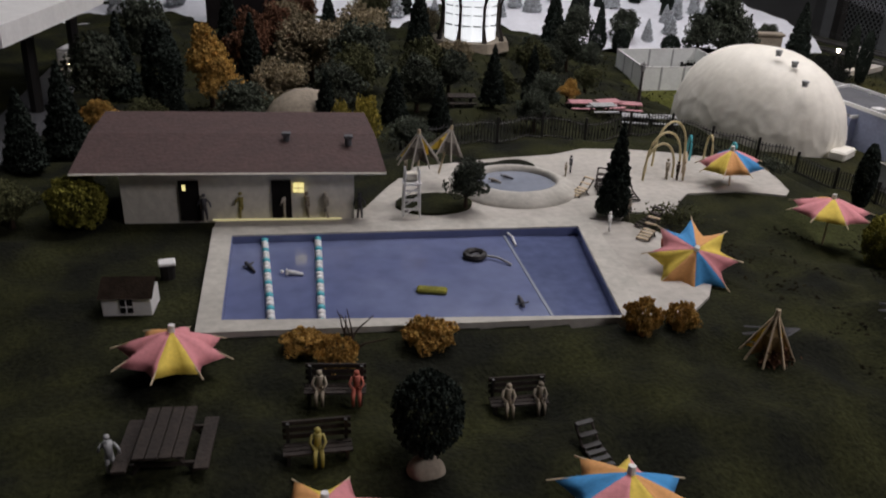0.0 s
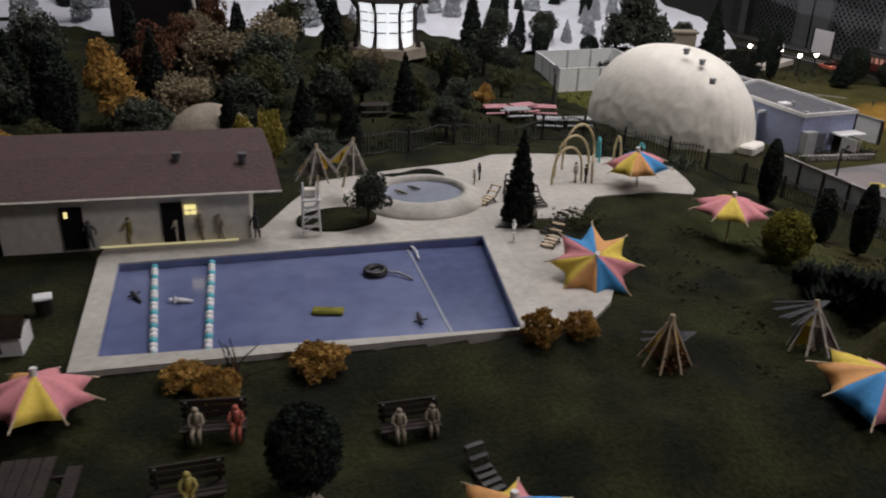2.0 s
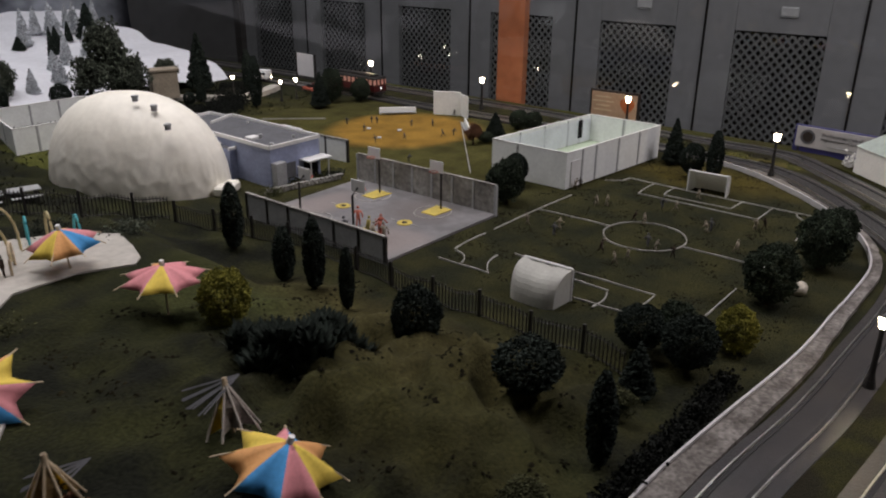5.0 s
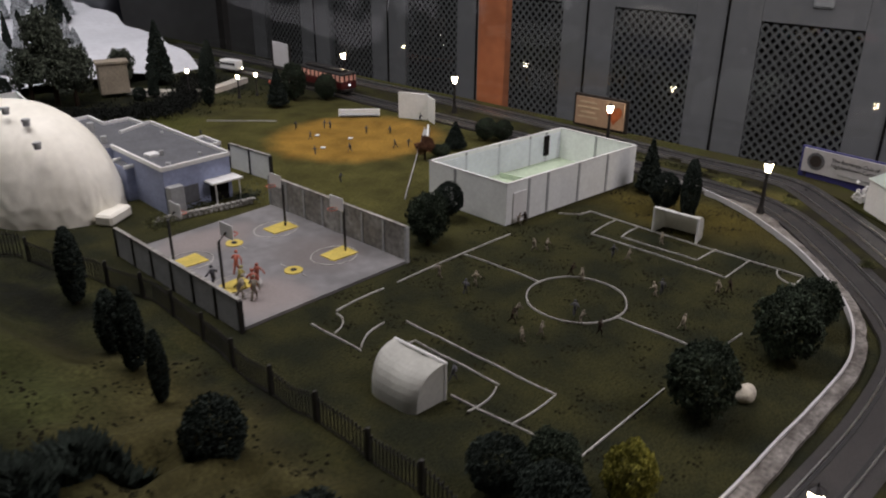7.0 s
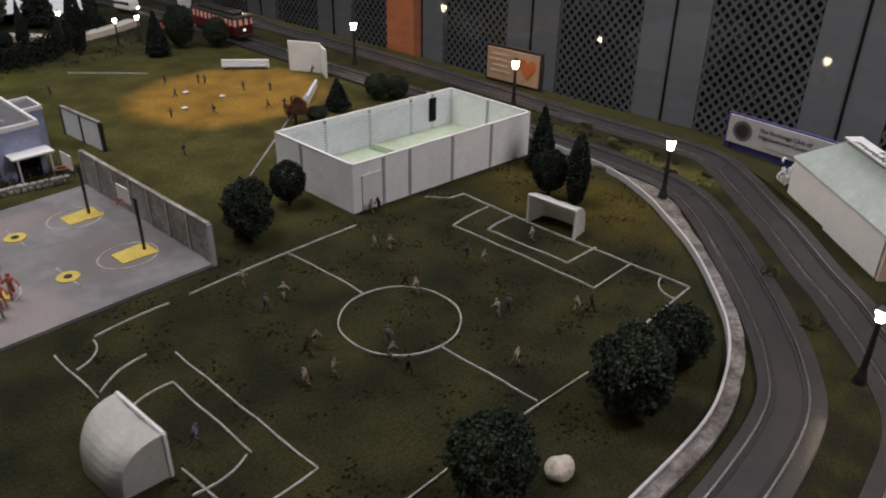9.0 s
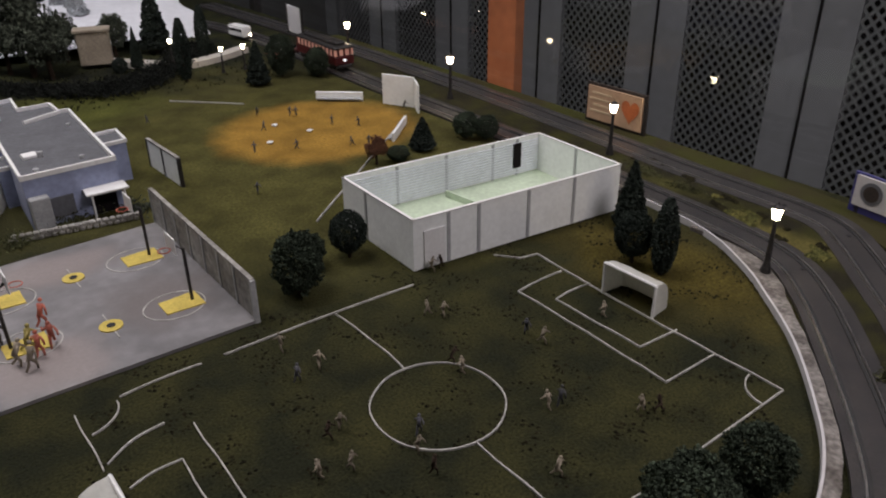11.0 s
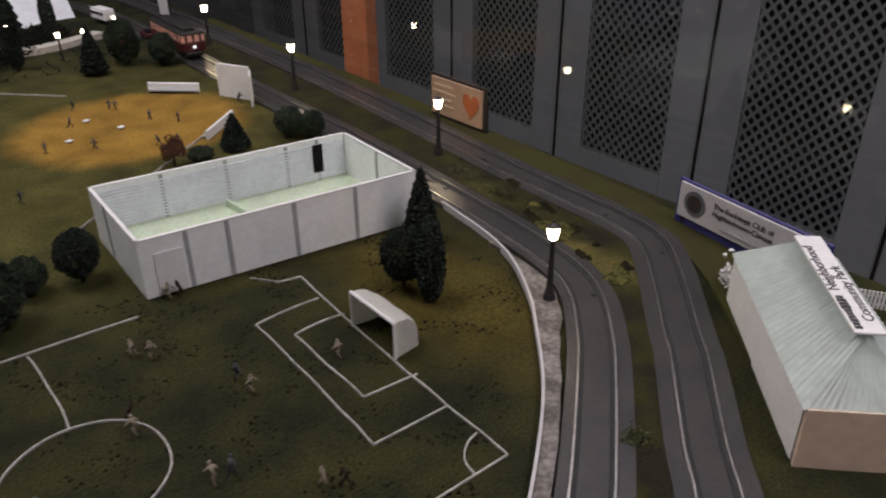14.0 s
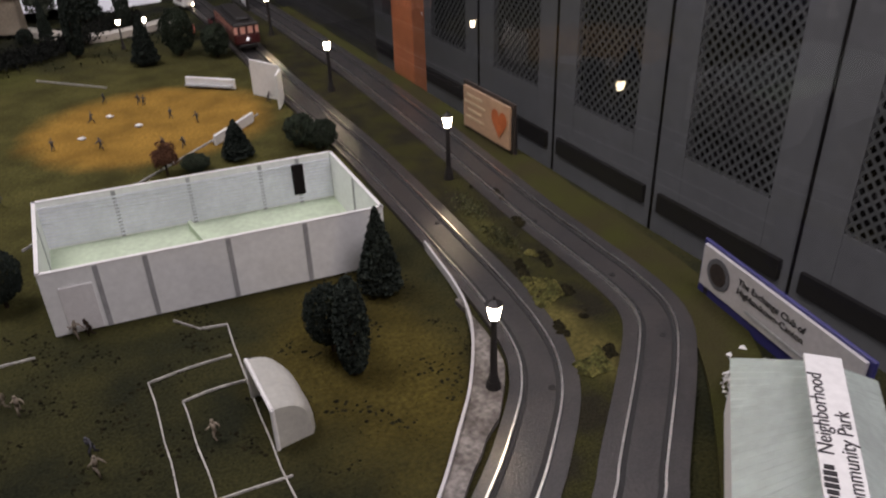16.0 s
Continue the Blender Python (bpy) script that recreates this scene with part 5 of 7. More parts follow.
# unit trees about 5 cm high
ROUND = lambda nm, m, lab, seed, n=3800: tree_proto(nm, leafy(clump_shape(0.017, 0.020, 0.031, seed), n, 0.00105, seed), m, 0.03, 0.0016, lab, 4)
PROTO = {
    "round": ROUND("broadleaf_tree", M_TREE, "dark green foam broadleaf model tree", 1),
    "round2": ROUND("broadleaf_tree", M_TREE, "dark green foam broadleaf model tree", 2),
    "olive": ROUND("broadleaf_tree", M_OLIVE, "olive green foam broadleaf model tree", 3),
    "amber": ROUND("autumn_tree", M_AMBER, "amber autumn foam model tree", 4),
    "rust": ROUND("autumn_tree", M_RUST, "rust brown autumn foam model tree", 5),
    "pale": ROUND("autumn_tree", M_PALE, "pale dry foam model tree", 14),
    "yellow": tree_proto("round_shrub", leafy(clump_shape(0.018, 0.017, 0.020, 19), 2600, 0.0011, 19), M_YELLOWB, 0.02, 0.0014, "bright yellow foam model shrub", 0, "shrub"),
    "cone": tree_proto("conifer", leafy(cone_shape(0.013, 0.004, 0.052), 3200, 0.0011, 6), M_CONIFER, 0.03, 0.0013, "dark bristly model conifer"),
    "col": tree_proto("cypress", leafy(column_shape(0.0075, 0.003, 0.050), 3000, 0.0009, 7), M_CONIFER, 0.03, 0.0012, "narrow black-green model cypress"),
    "shrub": tree_proto("round_shrub", leafy(ball_shape(0.018, 0.019, 0.018, 0.15, 8), 3800, 0.0010, 8), M_CONIFER, 0.02, 0.0014, "clipped dark round model shrub", 0, "shrub"),
    "lime": tree_proto("round_shrub", leafy(ball_shape(0.018, 0.019, 0.019, 0.25, 9), 3800, 0.0010, 9), M_LIME, 0.02, 0.0014, "lime yellow foam model shrub", 0, "shrub"),
    "ovoid": tree_proto("bushy_tree", leafy(ball_shape(0.018, 0.023, 0.026, 0.30, 21), 5200, 0.00095, 21), M_OVOID, 0.02, 0.0016, "dense dark green ovoid model tree"),
    "dense": tree_proto("round_shrub", leafy(ball_shape(0.018, 0.019, 0.025, 0.10, 22), 4600, 0.0009, 22), M_CONIFER, 0.02, 0.0014, "clipped blackish round model shrub on a short stem", 0, "shrub"),
    "bush": tree_proto("autumn_bush", leafy(ball_shape(0.020, 0.011, 0.010, 0.5, 10), 2200, 0.0012, 10), M_AMBER, 0.008, 0.0012, "low amber foam bush", 0, "bush"),
}


DIM = {"round": (0.050, 0.034), "round2": (0.050, 0.034), "olive": (0.050, 0.034), "amber": (0.050, 0.034), "rust": (0.050, 0.034), "pale": (0.050, 0.034), "yellow": (0.038, 0.036), "cone": (0.052, 0.024), "col": (0.050, 0.0155), "shrub": (0.037, 0.036), "lime": (0.038, 0.036), "bush": (0.021, 0.040), "ovoid": (0.050, 0.037), "dense": (0.044, 0.036)}


def plant(kind, x, y, tall, wide, z=None, lean=(0, 0)):
    rnd = random.Random(int(x * 9173 + y * 7919))
    h, w = DIM[kind]
    m = pose(x, y, height(x, y) if z is None else z, lean[0], lean[1], rnd.uniform(0, 360)) @ Matrix.Diagonal((wide / w, wide / w, tall / h, 1))
    return copy_thing(PROTO[kind], m)


for kind, x, y, tall, wide in (
    ("ovoid", 1.028, 0.591, 0.074, 0.054), ("dense", 1.110, 0.628, 0.056, 0.042), ("ovoid", 1.066, 0.636, 0.040, 0.034), ("col", 1.344, 0.386, 0.086, 0.028), ("dense", 1.340, 0.422, 0.061, 0.043), ("cone", 1.408, 0.481, 0.085, 0.042),
    ("ovoid", 1.136, 0.150, 0.062, 0.050), ("ovoid", 1.058, 0.150, 0.078, 0.062), ("ovoid", 0.916, 0.170, 0.074, 0.060),
    ("col", 0.649, 0.760, 0.088, 0.029), ("col", 0.632, 0.645, 0.068, 0.028), ("col", 0.623, 0.583, 0.084, 0.026), ("col", 0.617, 0.527, 0.072, 0.018), ("shrub", 0.599, 0.415, 0.062, 0.051),
    ("lime", 0.466, 0.534, 0.054, 0.047), ("lime", -0.289, 0.745, 0.052, 0.054), ("olive", -0.352, 0.760, 0.050, 0.050),
    ("shrub", 0.579, 0.275, 0.046, 0.062), ("col", 0.538, 0.185, 0.082, 0.024), ("cone", 0.650, 0.205, 0.054, 0.036), ("dense", 0.720, 0.236, 0.052, 0.048), ("dense", 0.714, 0.184, 0.060, 0.052), ("ovoid", 0.755, 0.212, 0.052, 0.042),
    ("lime", 0.782, 0.163, 0.050, 0.040), ("olive", 0.438, 0.190, 0.040, 0.040), ("olive", 0.60, 0.20, 0.03, 0.03),
    ("cone", 0.240, 0.672, 0.104, 0.038), ("round", 0.091, 0.715, 0.060, 0.040), ("dense", -0.046, 0.342, 0.062, 0.042),
    ("bush", -0.013, 0.466, 0.020, 0.038), ("bush", -0.103, 0.478, 0.014, 0.032), ("bush", -0.083, 0.450, 0.022, 0.028), ("bush", 0.156, 0.453, 0.026, 0.028), ("bush", 0.190, 0.452, 0.020, 0.026),
    ("cone", 1.380, 0.850, 0.050, 0.042), ("ovoid", 1.325, 0.835, 0.022, 0.034), ("ovoid", 1.460, 0.844, 0.044, 0.040), ("ovoid", 1.481, 0.820, 0.040, 0.038), ("rust", 1.292, 0.842, 0.042, 0.034),
    ("cone", 1.353, 1.332, 0.085, 0.048), ("ovoid", 1.416, 1.356, 0.086, 0.056), ("ovoid", 1.470, 1.311, 0.060, 0.048), ("round", 0.085, 0.965, 0.048, 0.060), ("yellow", -0.002, 0.955, 0.074, 0.034), ("yellow", 0.030, 0.958, 0.080, 0.034),
    ("col", -0.228, 1.150, 0.140, 0.058), ("amber", -0.165, 1.25, 0.125, 0.070), ("amber", -0.15, 1.20, 0.085, 0.060), ("rust", -0.10, 1.35, 0.13, 0.075), ("round", 0.347, 1.130, 0.068, 0.055), ("round2", 0.55, 1.50, 0.10, 0.072),
    ("round", 0.081, 1.298, 0.122, 0.100), ("pale", 0.006, 1.40, 0.120, 0.105), ("pale", -0.06, 1.22, 0.085, 0.075), ("round", -0.326, 1.218, 0.124, 0.085), ("cone", -0.337, 1.00, 0.120, 0.055), ("cone", -0.37, 0.93, 0.10, 0.05), ("olive", 0.315, 1.257, 0.064, 0.060),
    ("olive", 0.40, 1.33, 0.085, 0.065), ("round2", 0.635, 1.575, 0.066, 0.062), ("round", 0.225, 1.26, 0.085, 0.070), ("round2", 0.15, 1.18, 0.090, 0.070), ("cone", 0.10, 1.12, 0.085, 0.045), ("round", 0.02, 1.15, 0.080, 0.08), ("cone", 0.20, 1.38, 0.10, 0.05), ("pale", 0.28, 1.42, 0.07, 0.06), ("amber", 0.23, 1.40, 0.06, 0.05), ("round2", 0.47, 1.40, 0.075, 0.06), ("olive", 0.52, 1.34, 0.055, 0.05),
    ("round", -0.27, 1.42, 0.15, 0.085), ("rust", -0.05, 1.55, 0.11, 0.08), ("pale", 0.12, 1.52, 0.12, 0.09), ("cone", 0.07, 1.62, 0.12, 0.05), ("cone", -0.30, 1.30, 0.14, 0.06), ("olive", -0.25, 1.08, 0.06, 0.06), ("amber", -0.31, 1.12, 0.05, 0.05), ("round", -0.12, 1.10, 0.075, 0.07), ("round2", 0.50, 1.58, 0.05, 0.05), ("cone", 0.60, 1.70, 0.17, 0.07), ("rust", 0.02, 1.68, 0.13, 0.07), ("pale", -0.02, 1.60, 0.10, 0.07),
    ("cone", -0.01, 1.06, 0.10, 0.045), ("olive", 0.06, 1.22, 0.10, 0.07), ("cone", 0.16, 1.08, 0.075, 0.04), ("cone", 0.27, 1.16, 0.10, 0.045), ("round2", 0.30, 1.05, 0.06, 0.05), ("cone", 0.37, 1.24, 0.10, 0.04), ("amber", 0.42, 1.20, 0.045, 0.04), ("olive", 0.19, 1.28, 0.11, 0.08), ("cone", -0.10, 1.28, 0.13, 0.055), ("cone", 0.05, 1.48, 0.15, 0.06), ("cone", 0.25, 1.58, 0.15, 0.06), ("olive", 0.17, 1.66, 0.12, 0.08), ("pale", 0.30, 1.72, 0.07, 0.06), ("cone", -0.20, 1.02, 0.075, 0.035), ("cone", -0.13, 1.48, 0.16, 0.06),
    ("round", 1.035, 1.68, 0.20, 0.105), ("round2", 1.06, 1.64, 0.12, 0.09), ("round", 1.00, 1.72, 0.12, 0.08), ("cone", 1.217, 1.604, 0.086, 0.028), ("col", 1.256, 1.445, 0.120, 0.032), ("shrub", 0.955, 1.768, 0.055, 0.048), ("round2", 0.86, 1.85, 0.10, 0.07), ("cone", 1.30, 1.72, 0.15, 0.07), ("round2", 1.22, 1.75, 0.09, 0.06), ("col", 1.36, 1.60, 0.11, 0.03), ("shrub", 1.18, 1.60, 0.03, 0.03), ("round", 1.12, 1.75, 0.10, 0.06), ("round", 0.70, 1.78, 0.10, 0.07), ("shrub", 0.74, 1.75, 0.06, 0.045), ("shrub", 0.82, 1.78, 0.06, 0.045), ("col", 0.78, 1.95, 0.17, 0.05),
):
    if tall > 0.01:
        plant(kind, x, y, tall, wide)
for o in [o for t in PROTO.values() for o in (t, *t.children_recursive)]:
    bpy.data.objects.remove(o)

# ---------- far country: snow hills, pavilion, boards ----------
def snow_sheet():
    bm = B()
    nx, ny = 60, 34
    rows = []
    for j in range(ny + 1):
        y = 1.78 + 0.9 * j / ny
        row = []
        for i in range(nx + 1):
            x = -0.55 + 2.02 * i / nx
            n = noise.noise(Vector((x * 3.2, y * 3.2, 2)))
            z = 0.02 + 0.045 * step(1.78, 2.0, y) + 0.075 * step(1.95, 2.7, y) + 0.03 * n * step(1.9, 2.3, y) + 0.012 * noise.noise(Vector((x * 11, y * 11, 5)))
            z -= 0.08 * step(1.25, 1.46, x) * step(1.9, 1.7, y)
            row.append(bm.verts.new((x + 0.03 * noise.noise(Vector((y * 9, 3, 1))), y, z)))
        rows.append(row)
    for u, v in zip(rows, rows[1:]):
        for k in range(nx):
            bm.faces.new((u[k], u[k + 1], v[k + 1], v[k]))
    return solid("snow_field", bm, M_SNOW, "white winter landscape of padded snow", "snow field", kind="structure", smooth=True)


snow_sheet()
SNOWZ = lambda x, y: 0.02 + 0.045 * step(1.78, 2.0, y) + 0.075 * step(1.95, 2.7, y) + 0.03 * noise.noise(Vector((x * 3.2, y * 3.2, 2))) * step(1.9, 2.3, y)
M_FROST = mat("frosted_foam", (0.62, 0.65, 0.68), 0.9, 0.25, 60, 0.3, island=0.3)
frost = tree_proto("snowy_conifer", leafy(cone_shape(0.013, 0.004, 0.052), 1500, 0.0015, 61), M_FROST, 0.03, 0.0013, "white snow-covered model conifer")
DIM["frost"] = (0.052, 0.024)
PROTO["frost"] = frost
dark2 = tree_proto("conifer", leafy(cone_shape(0.013, 0.004, 0.052), 1500, 0.0015, 62), M_CONIFER, 0.03, 0.0013, "dark bristly model conifer in snow")
DIM["dark"] = (0.052, 0.024)
PROTO["dark"] = dark2
rnd = random.Random(8)
for k in range(26):
    x, y = rnd.uniform(-0.4, 1.4), rnd.uniform(1.95, 2.55)
    plant("frost" if k % 3 else "dark", x, y, rnd.uniform(0.09, 0.18), rnd.uniform(0.04, 0.07), SNOWZ(x, y) - 0.006)
for k in range(44):
    x, y = rnd.uniform(0.2, 1.4), rnd.uniform(1.84, 2.45)
    plant("frost" if k % 4 else "dark", x, y, rnd.uniform(0.04, 0.10), rnd.uniform(0.025, 0.045), SNOWZ(x, y) - 0.005)
for o in [o for t in (frost, dark2) for o in (t, *t.children_recursive)]:
    bpy.data.objects.remove(o)
M_BACK = mat("grey_rock_backdrop", (0.42, 0.45, 0.50), 0.9, 0.3, 4.0, 0.3, second=(0.14, 0.15, 0.18), fine=4)
bm = B()
rows = []
for k in range(40):
    x = -1.3 + 3.0 * k / 39
    rows.append([bm.verts.new((x, 2.66 + 0.06 * noise.noise(Vector((x * 3, 0, z * 4))), z)) for z in (-0.1, 0.12, 0.2, 0.3, 0.45, 0.9)])
for u, v in zip(rows, rows[1:]):
    for k in range(5):
        bm.faces.new((u[k], v[k], v[k + 1], u[k + 1]))
bmesh.ops.solidify(bm, geom=bm.faces[:], thickness=0.02)
solid("backdrop", bm, M_BACK, "grey painted rock backdrop behind the snow", "backdrop", kind="structure", smooth=True)


def pagoda():
    t = thing("pagoda", 0.385, 1.66, height(0.385, 1.66) - 0.004, 8, "tall octagonal park pagoda with lit white windows", "pagoda")
    part("base", cone(B(), (0, 0, 0), 0.092, 0.088, 0.02, 8), M_TAN, t, "stone base")
    part("lit_room", cone(B(), (0, 0, 0.02), 0.056, 0.056, 0.095, 8, rz=22.5), M_COOLGLOW, t, "white lit window band")
    for k in range(8):
        a = 2 * math.pi * k / 8
        c, s = math.cos(a), math.sin(a)
        part("column", tube(B(), [(0.074 * c, 0.074 * s, 0.018), (0.066 * c, 0.066 * s, 0.05), (0.066 * c, 0.066 * s, 0.095), (0.078 * c, 0.078 * s, 0.118)], [0.006, 0.0035, 0.0035, 0.006], 6), M_WOOD, t)
        a2 = a + math.pi / 8
        for z, h in ((0.052, 0.003), (0.074, 0.002), (0.092, 0.002)):
            part("glazing_bar", box(B(), (0.0535 * math.cos(a2), 0.0535 * math.sin(a2), z), (0.002, 0.042, h), math.degrees(a2)), M_SEAM, t)
        part("mullion", box(B(), (0.0535 * math.cos(a2), 0.0535 * math.sin(a2), 0.065), (0.002, 0.002, 0.09), math.degrees(a2)), M_SEAM, t)
    part("balcony", cone(cone(B(), (0, 0, 0.112), 0.070, 0.105, 0.012, 8), (0, 0, 0.124), 0.105, 0.105, 0.014, 8), M_BROWNROOF, t, "dark red-brown balcony")
    part("upper_room", cone(B(), (0, 0, 0.138), 0.066, 0.066, 0.08, 8, rz=22.5), M_CREAM, t, "cream upper storey")
    part("roof", cone(B(), (0, 0, 0.218), 0.10, 0.03, 0.03, 8), M_BROWNROOF, t)


pagoda()
bm = B()
box(bm, (-0.09, 1.87, 0.26), (0.165, 0.012, 0.46), 0, 0.002)
solid("black_board", bm, M_DARK, "tall matt black board standing behind the trees", "board")
solid("stake", tube(B(), [(0.008, 1.84, 0.02), (-0.02, 1.845, 0.42)], 0.0035, 8), M_CREAM, "pale leaning wooden stake", "stake")

# white service table beyond the layout edge
tb = thing("service_table", -0.55, 1.2, -0.75, 0, "white plastic folding table beside the layout", "table")
tb.matrix_basis = Matrix.Identity(4)
part("tabletop", slab(B(), [(-0.355, 0.86), (-0.300, 1.20), (-0.330, 1.52), (-0.95, 1.52), (-0.95, 0.86)], 0.200, 0.222), M_WHITE, tb, "white moulded tabletop")
for x, y in ((-0.40, 1.42), (-0.42, 1.18), (-0.85, 1.4), (-0.85, 1.0)):
    part("leg", tube(B(), [(x, y, -0.755), (x + 0.02, y, 0.2)], 0.009, 8), M_BLACK, tb, "black tubular leg")
solid("black_bag", ball(B(), (-0.44, 1.12, 0.252), 0.07, 3, (1.0, 0.7, 0.45)), M_DARK, "limp black bag lying on the white table", "bag", smooth=True)
solid("road", ribbon(B(), spline([(-0.44, 0.3), (-0.43, 0.8), (-0.42, 1.1), (-0.41, 1.4), (-0.40, 1.62), (-0.36, 1.9)], 6), 0.03, -0.03, 0.02, 0.055), M_ROOFGREY, "grey model road along the layout edge", "road", kind="structure")


def bus(x, y, z, rz, body, label, l=0.075, w=0.028, h=0.030):
    t = thing("bus", x, y, z, rz, label, "bus")
    part("body", box(B(), (0, 0, h * 0.55), (l, w, h * 0.85), 0, 0.003), body, t)
    part("roof", box(B(), (0, 0, h * 1.0), (l * 0.96, w * 0.9, h * 0.12), 0, 0.001), M_WHITE, t)
    for s in (-1, 1):
        for k in range(5):
            part("window", box(B(), (-l * 0.36 + k * l * 0.18, s * w / 2, h * 0.72), (l * 0.14, 0.001, h * 0.26)), M_DARK, t)
        for f in (-0.32, 0.32):
            part("wheel", cone(B(), (l * f, s * (w / 2 - 0.002), h * 0.15), h * 0.16, h * 0.16, 0.003, 12, 90 * s), M_BLACK, t)
    part("headlight", ball(B(), (-l / 2, -w * 0.3, h * 0.3), 0.002, 1), M_LAMPGLOW, t, "lit headlight")


bus(-0.405, 1.52, 0.055, 80, M_WHITE, "white and red model bus on the edge road")
bus(1.500, 1.72, 0.006, 100, M_WHITE, "white model van parked by the track", 0.06, 0.026, 0.026)


def car(x, y, z, rz, paint, label):
    t = thing("car", x, y, z, rz, label, "car")
    part("body", box(B(), (0, 0, 0.008), (0.045, 0.019, 0.009), 0, 0.002), paint, t)
    part("cabin", box(B(), (-0.003, 0, 0.0145), (0.022, 0.016, 0.007), 0, 0.0025), M_DARK, t, "dark glazed cabin")
    for a in (-0.014, 0.014):
        for s in (-1, 1):
            part("wheel", cone(B(), (a, s * 0.0085, 0.004), 0.004, 0.004, 0.002, 12, 90 * s), M_BLACK, t)


car(1.515, 1.50, 0.006, 95, M_RED, "red model car on the track road")
car(1.46, 1.48, 0.006, 80, M_FIGR, "red model car parked beside the track")


def tram():
    x, y, rz = 1.524, 1.372, 88
    t = thing("tram", x, y, 0.0062, rz, "dark red model tram with lit windows on the inner track", "tram")
    L, W = 0.165, 0.044
    part("underframe", box(B(), (0, 0, 0.008), (L * 0.9, W * 0.8, 0.010), 0, 0.001), M_BLACK, t)
    for a in (-0.05, 0.05):
        for s in (-1, 1):
            part("wheel", cone(B(), (a, s * 0.016, 0.006), 0.006, 0.006, 0.003, 14, 90), M_BLACK, t)
    part("body", box(B(), (0, 0, 0.022), (L, W, 0.018), 0, 0.002), M_RED, t, "dark red lower body")
    part("window_band", box(B(), (0, 0, 0.037), (L * 0.985, W * 0.97, 0.013), 0, 0.001), glow("tram_window_glow", (0.8, 0.42, 0.32), 0.04), t, "lit window band")
    for k in range(11):
        for s in (-1, 1):
            part("window_post", box(B(), (-L * 0.46 + k * L * 0.092, s * W * 0.488, 0.037), (0.004, 0.002, 0.013)), M_RED, t)
    for e in (-1, 1):
        for s in (-1, 0, 1):
            part("window_post", box(B(), (e * L * 0.493, s * W * 0.30, 0.037), (0.002, 0.004, 0.013)), M_RED, t)
        part("headlight", ball(B(), (e * L * 0.5, 0, 0.022), 0.003, 2), M_COOLGLOW, t, "bright round headlight")
        part("bumper", box(B(), (e * L * 0.505, 0, 0.011), (0.004, W * 0.7, 0.004), 0, 0.001), M_BLACK, t)
    part("roof", box(B(), (0, 0, 0.046), (L * 1.01, W * 1.02, 0.006), 0, 0.0025), M_BLACK, t, "black roof")
    part("clerestory", box(B(), (0, 0, 0.0515), (L * 0.8, W * 0.5, 0.006), 0, 0.002), M_BLACK, t, "black roof clerestory")


tram()

# dark hedge bank and things near the far edge of the ball field
bank = leafy(lambda r: Vector((0.90 + 0.50 * (u := r.random()), 1.66 - 0.20 * math.sin(math.pi * min(1, u * 1.1)) + r.gauss(0, 0.026), 0.008 + abs(r.gauss(0, 0.006)))), 11000, 0.0024, 77)
bank.materials.append(M_HEDGE_SHADE)
tagged(new("hedge_bank", bank), "long dark hedge bank behind the ball field", "hedge", kind="stuff")
mn = thing("stone_plinth", 1.155, 1.66, 0.01, -20, "tan stone monument block behind the hedge", "monument")
part("block", box(B(), (0, 0, 0.034), (0.062, 0.034, 0.066), 0, 0.002), M_TAN, mn)
part("cap", box(B(), (0, 0, 0.070), (0.070, 0.040, 0.006), 0, 0.001), M_TAN, mn)
solid("path", ribbon(B(), spline([(1.18, 1.68), (1.28, 1.56), (1.36, 1.56), (1.45, 1.60)], 6), 0.014, -0.014, 0.0, 0.012), M_SAND, "pale footpath behind the ball field", "path", kind="structure")
for x, y, z in ((1.270, 1.545, 0.012), (1.377, 1.44, 0.004), (1.333, 1.445, 0.004)):
    street_lamp(x, y, z, 0.72)
wb = thing("blank_billboard", 1.615, 1.66, 0.004, 85, "blank pale grey billboard on black posts", "billboard")
part("face", box(B(), (0, 0, 0.035), (0.075, 0.003, 0.062)), M_SIGN, wb, "pale grey blank face")
for s in (-1, 1):
    part("post", box(B(), (s * 0.041, 0, 0.033), (0.006, 0.005, 0.07)), M_BLACK, wb)
# more wooden pane posts and a dark skirting under the pane
solid("trim", box(B(), (1.703, 2.05, 0.33), (0.02, 0.03, 0.76)), M_BLACK, "dark pane post", "post", kind="structure")


# ---------- poolside things ----------
def tower():
    t = thing("lifeguard_tower", 0.030, 0.708, 0.0565, -8, "white lattice lifeguard tower beside the pool", "lifeguard tower")
    for sx in (-1, 1):
        for sy in (-1, 1):
            part("leg", tube(B(), [(sx * 0.0085, sy * 0.007, 0), (sx * 0.0068, sy * 0.0055, 0.050)], 0.0011, 5), M_WHITE, t)
    for z in (0.008, 0.018, 0.028):
        part("rung", box(B(), (0, -0.0062, z), (0.0155, 0.0012, 0.0022)), M_WHITE, t)
        part("brace", tube(B(), [(-0.008, -0.0066, z - 0.006), (0.008, -0.0064, z + 0.005)], 0.0008, 4), M_WHITE, t)
    part("platform", box(B(), (0, 0, 0.035), (0.019, 0.016, 0.002), 0, 0.0003), M_WHITE, t)
    part("seat", box(B(), (0, 0.002, 0.041), (0.012, 0.009, 0.008), 0, 0.001), M_CREAM, t)


tower()
M_ARCH = mat("yellow_beige_tube", (0.62, 0.52, 0.28), 0.5, 0.1, 60, 0.0)


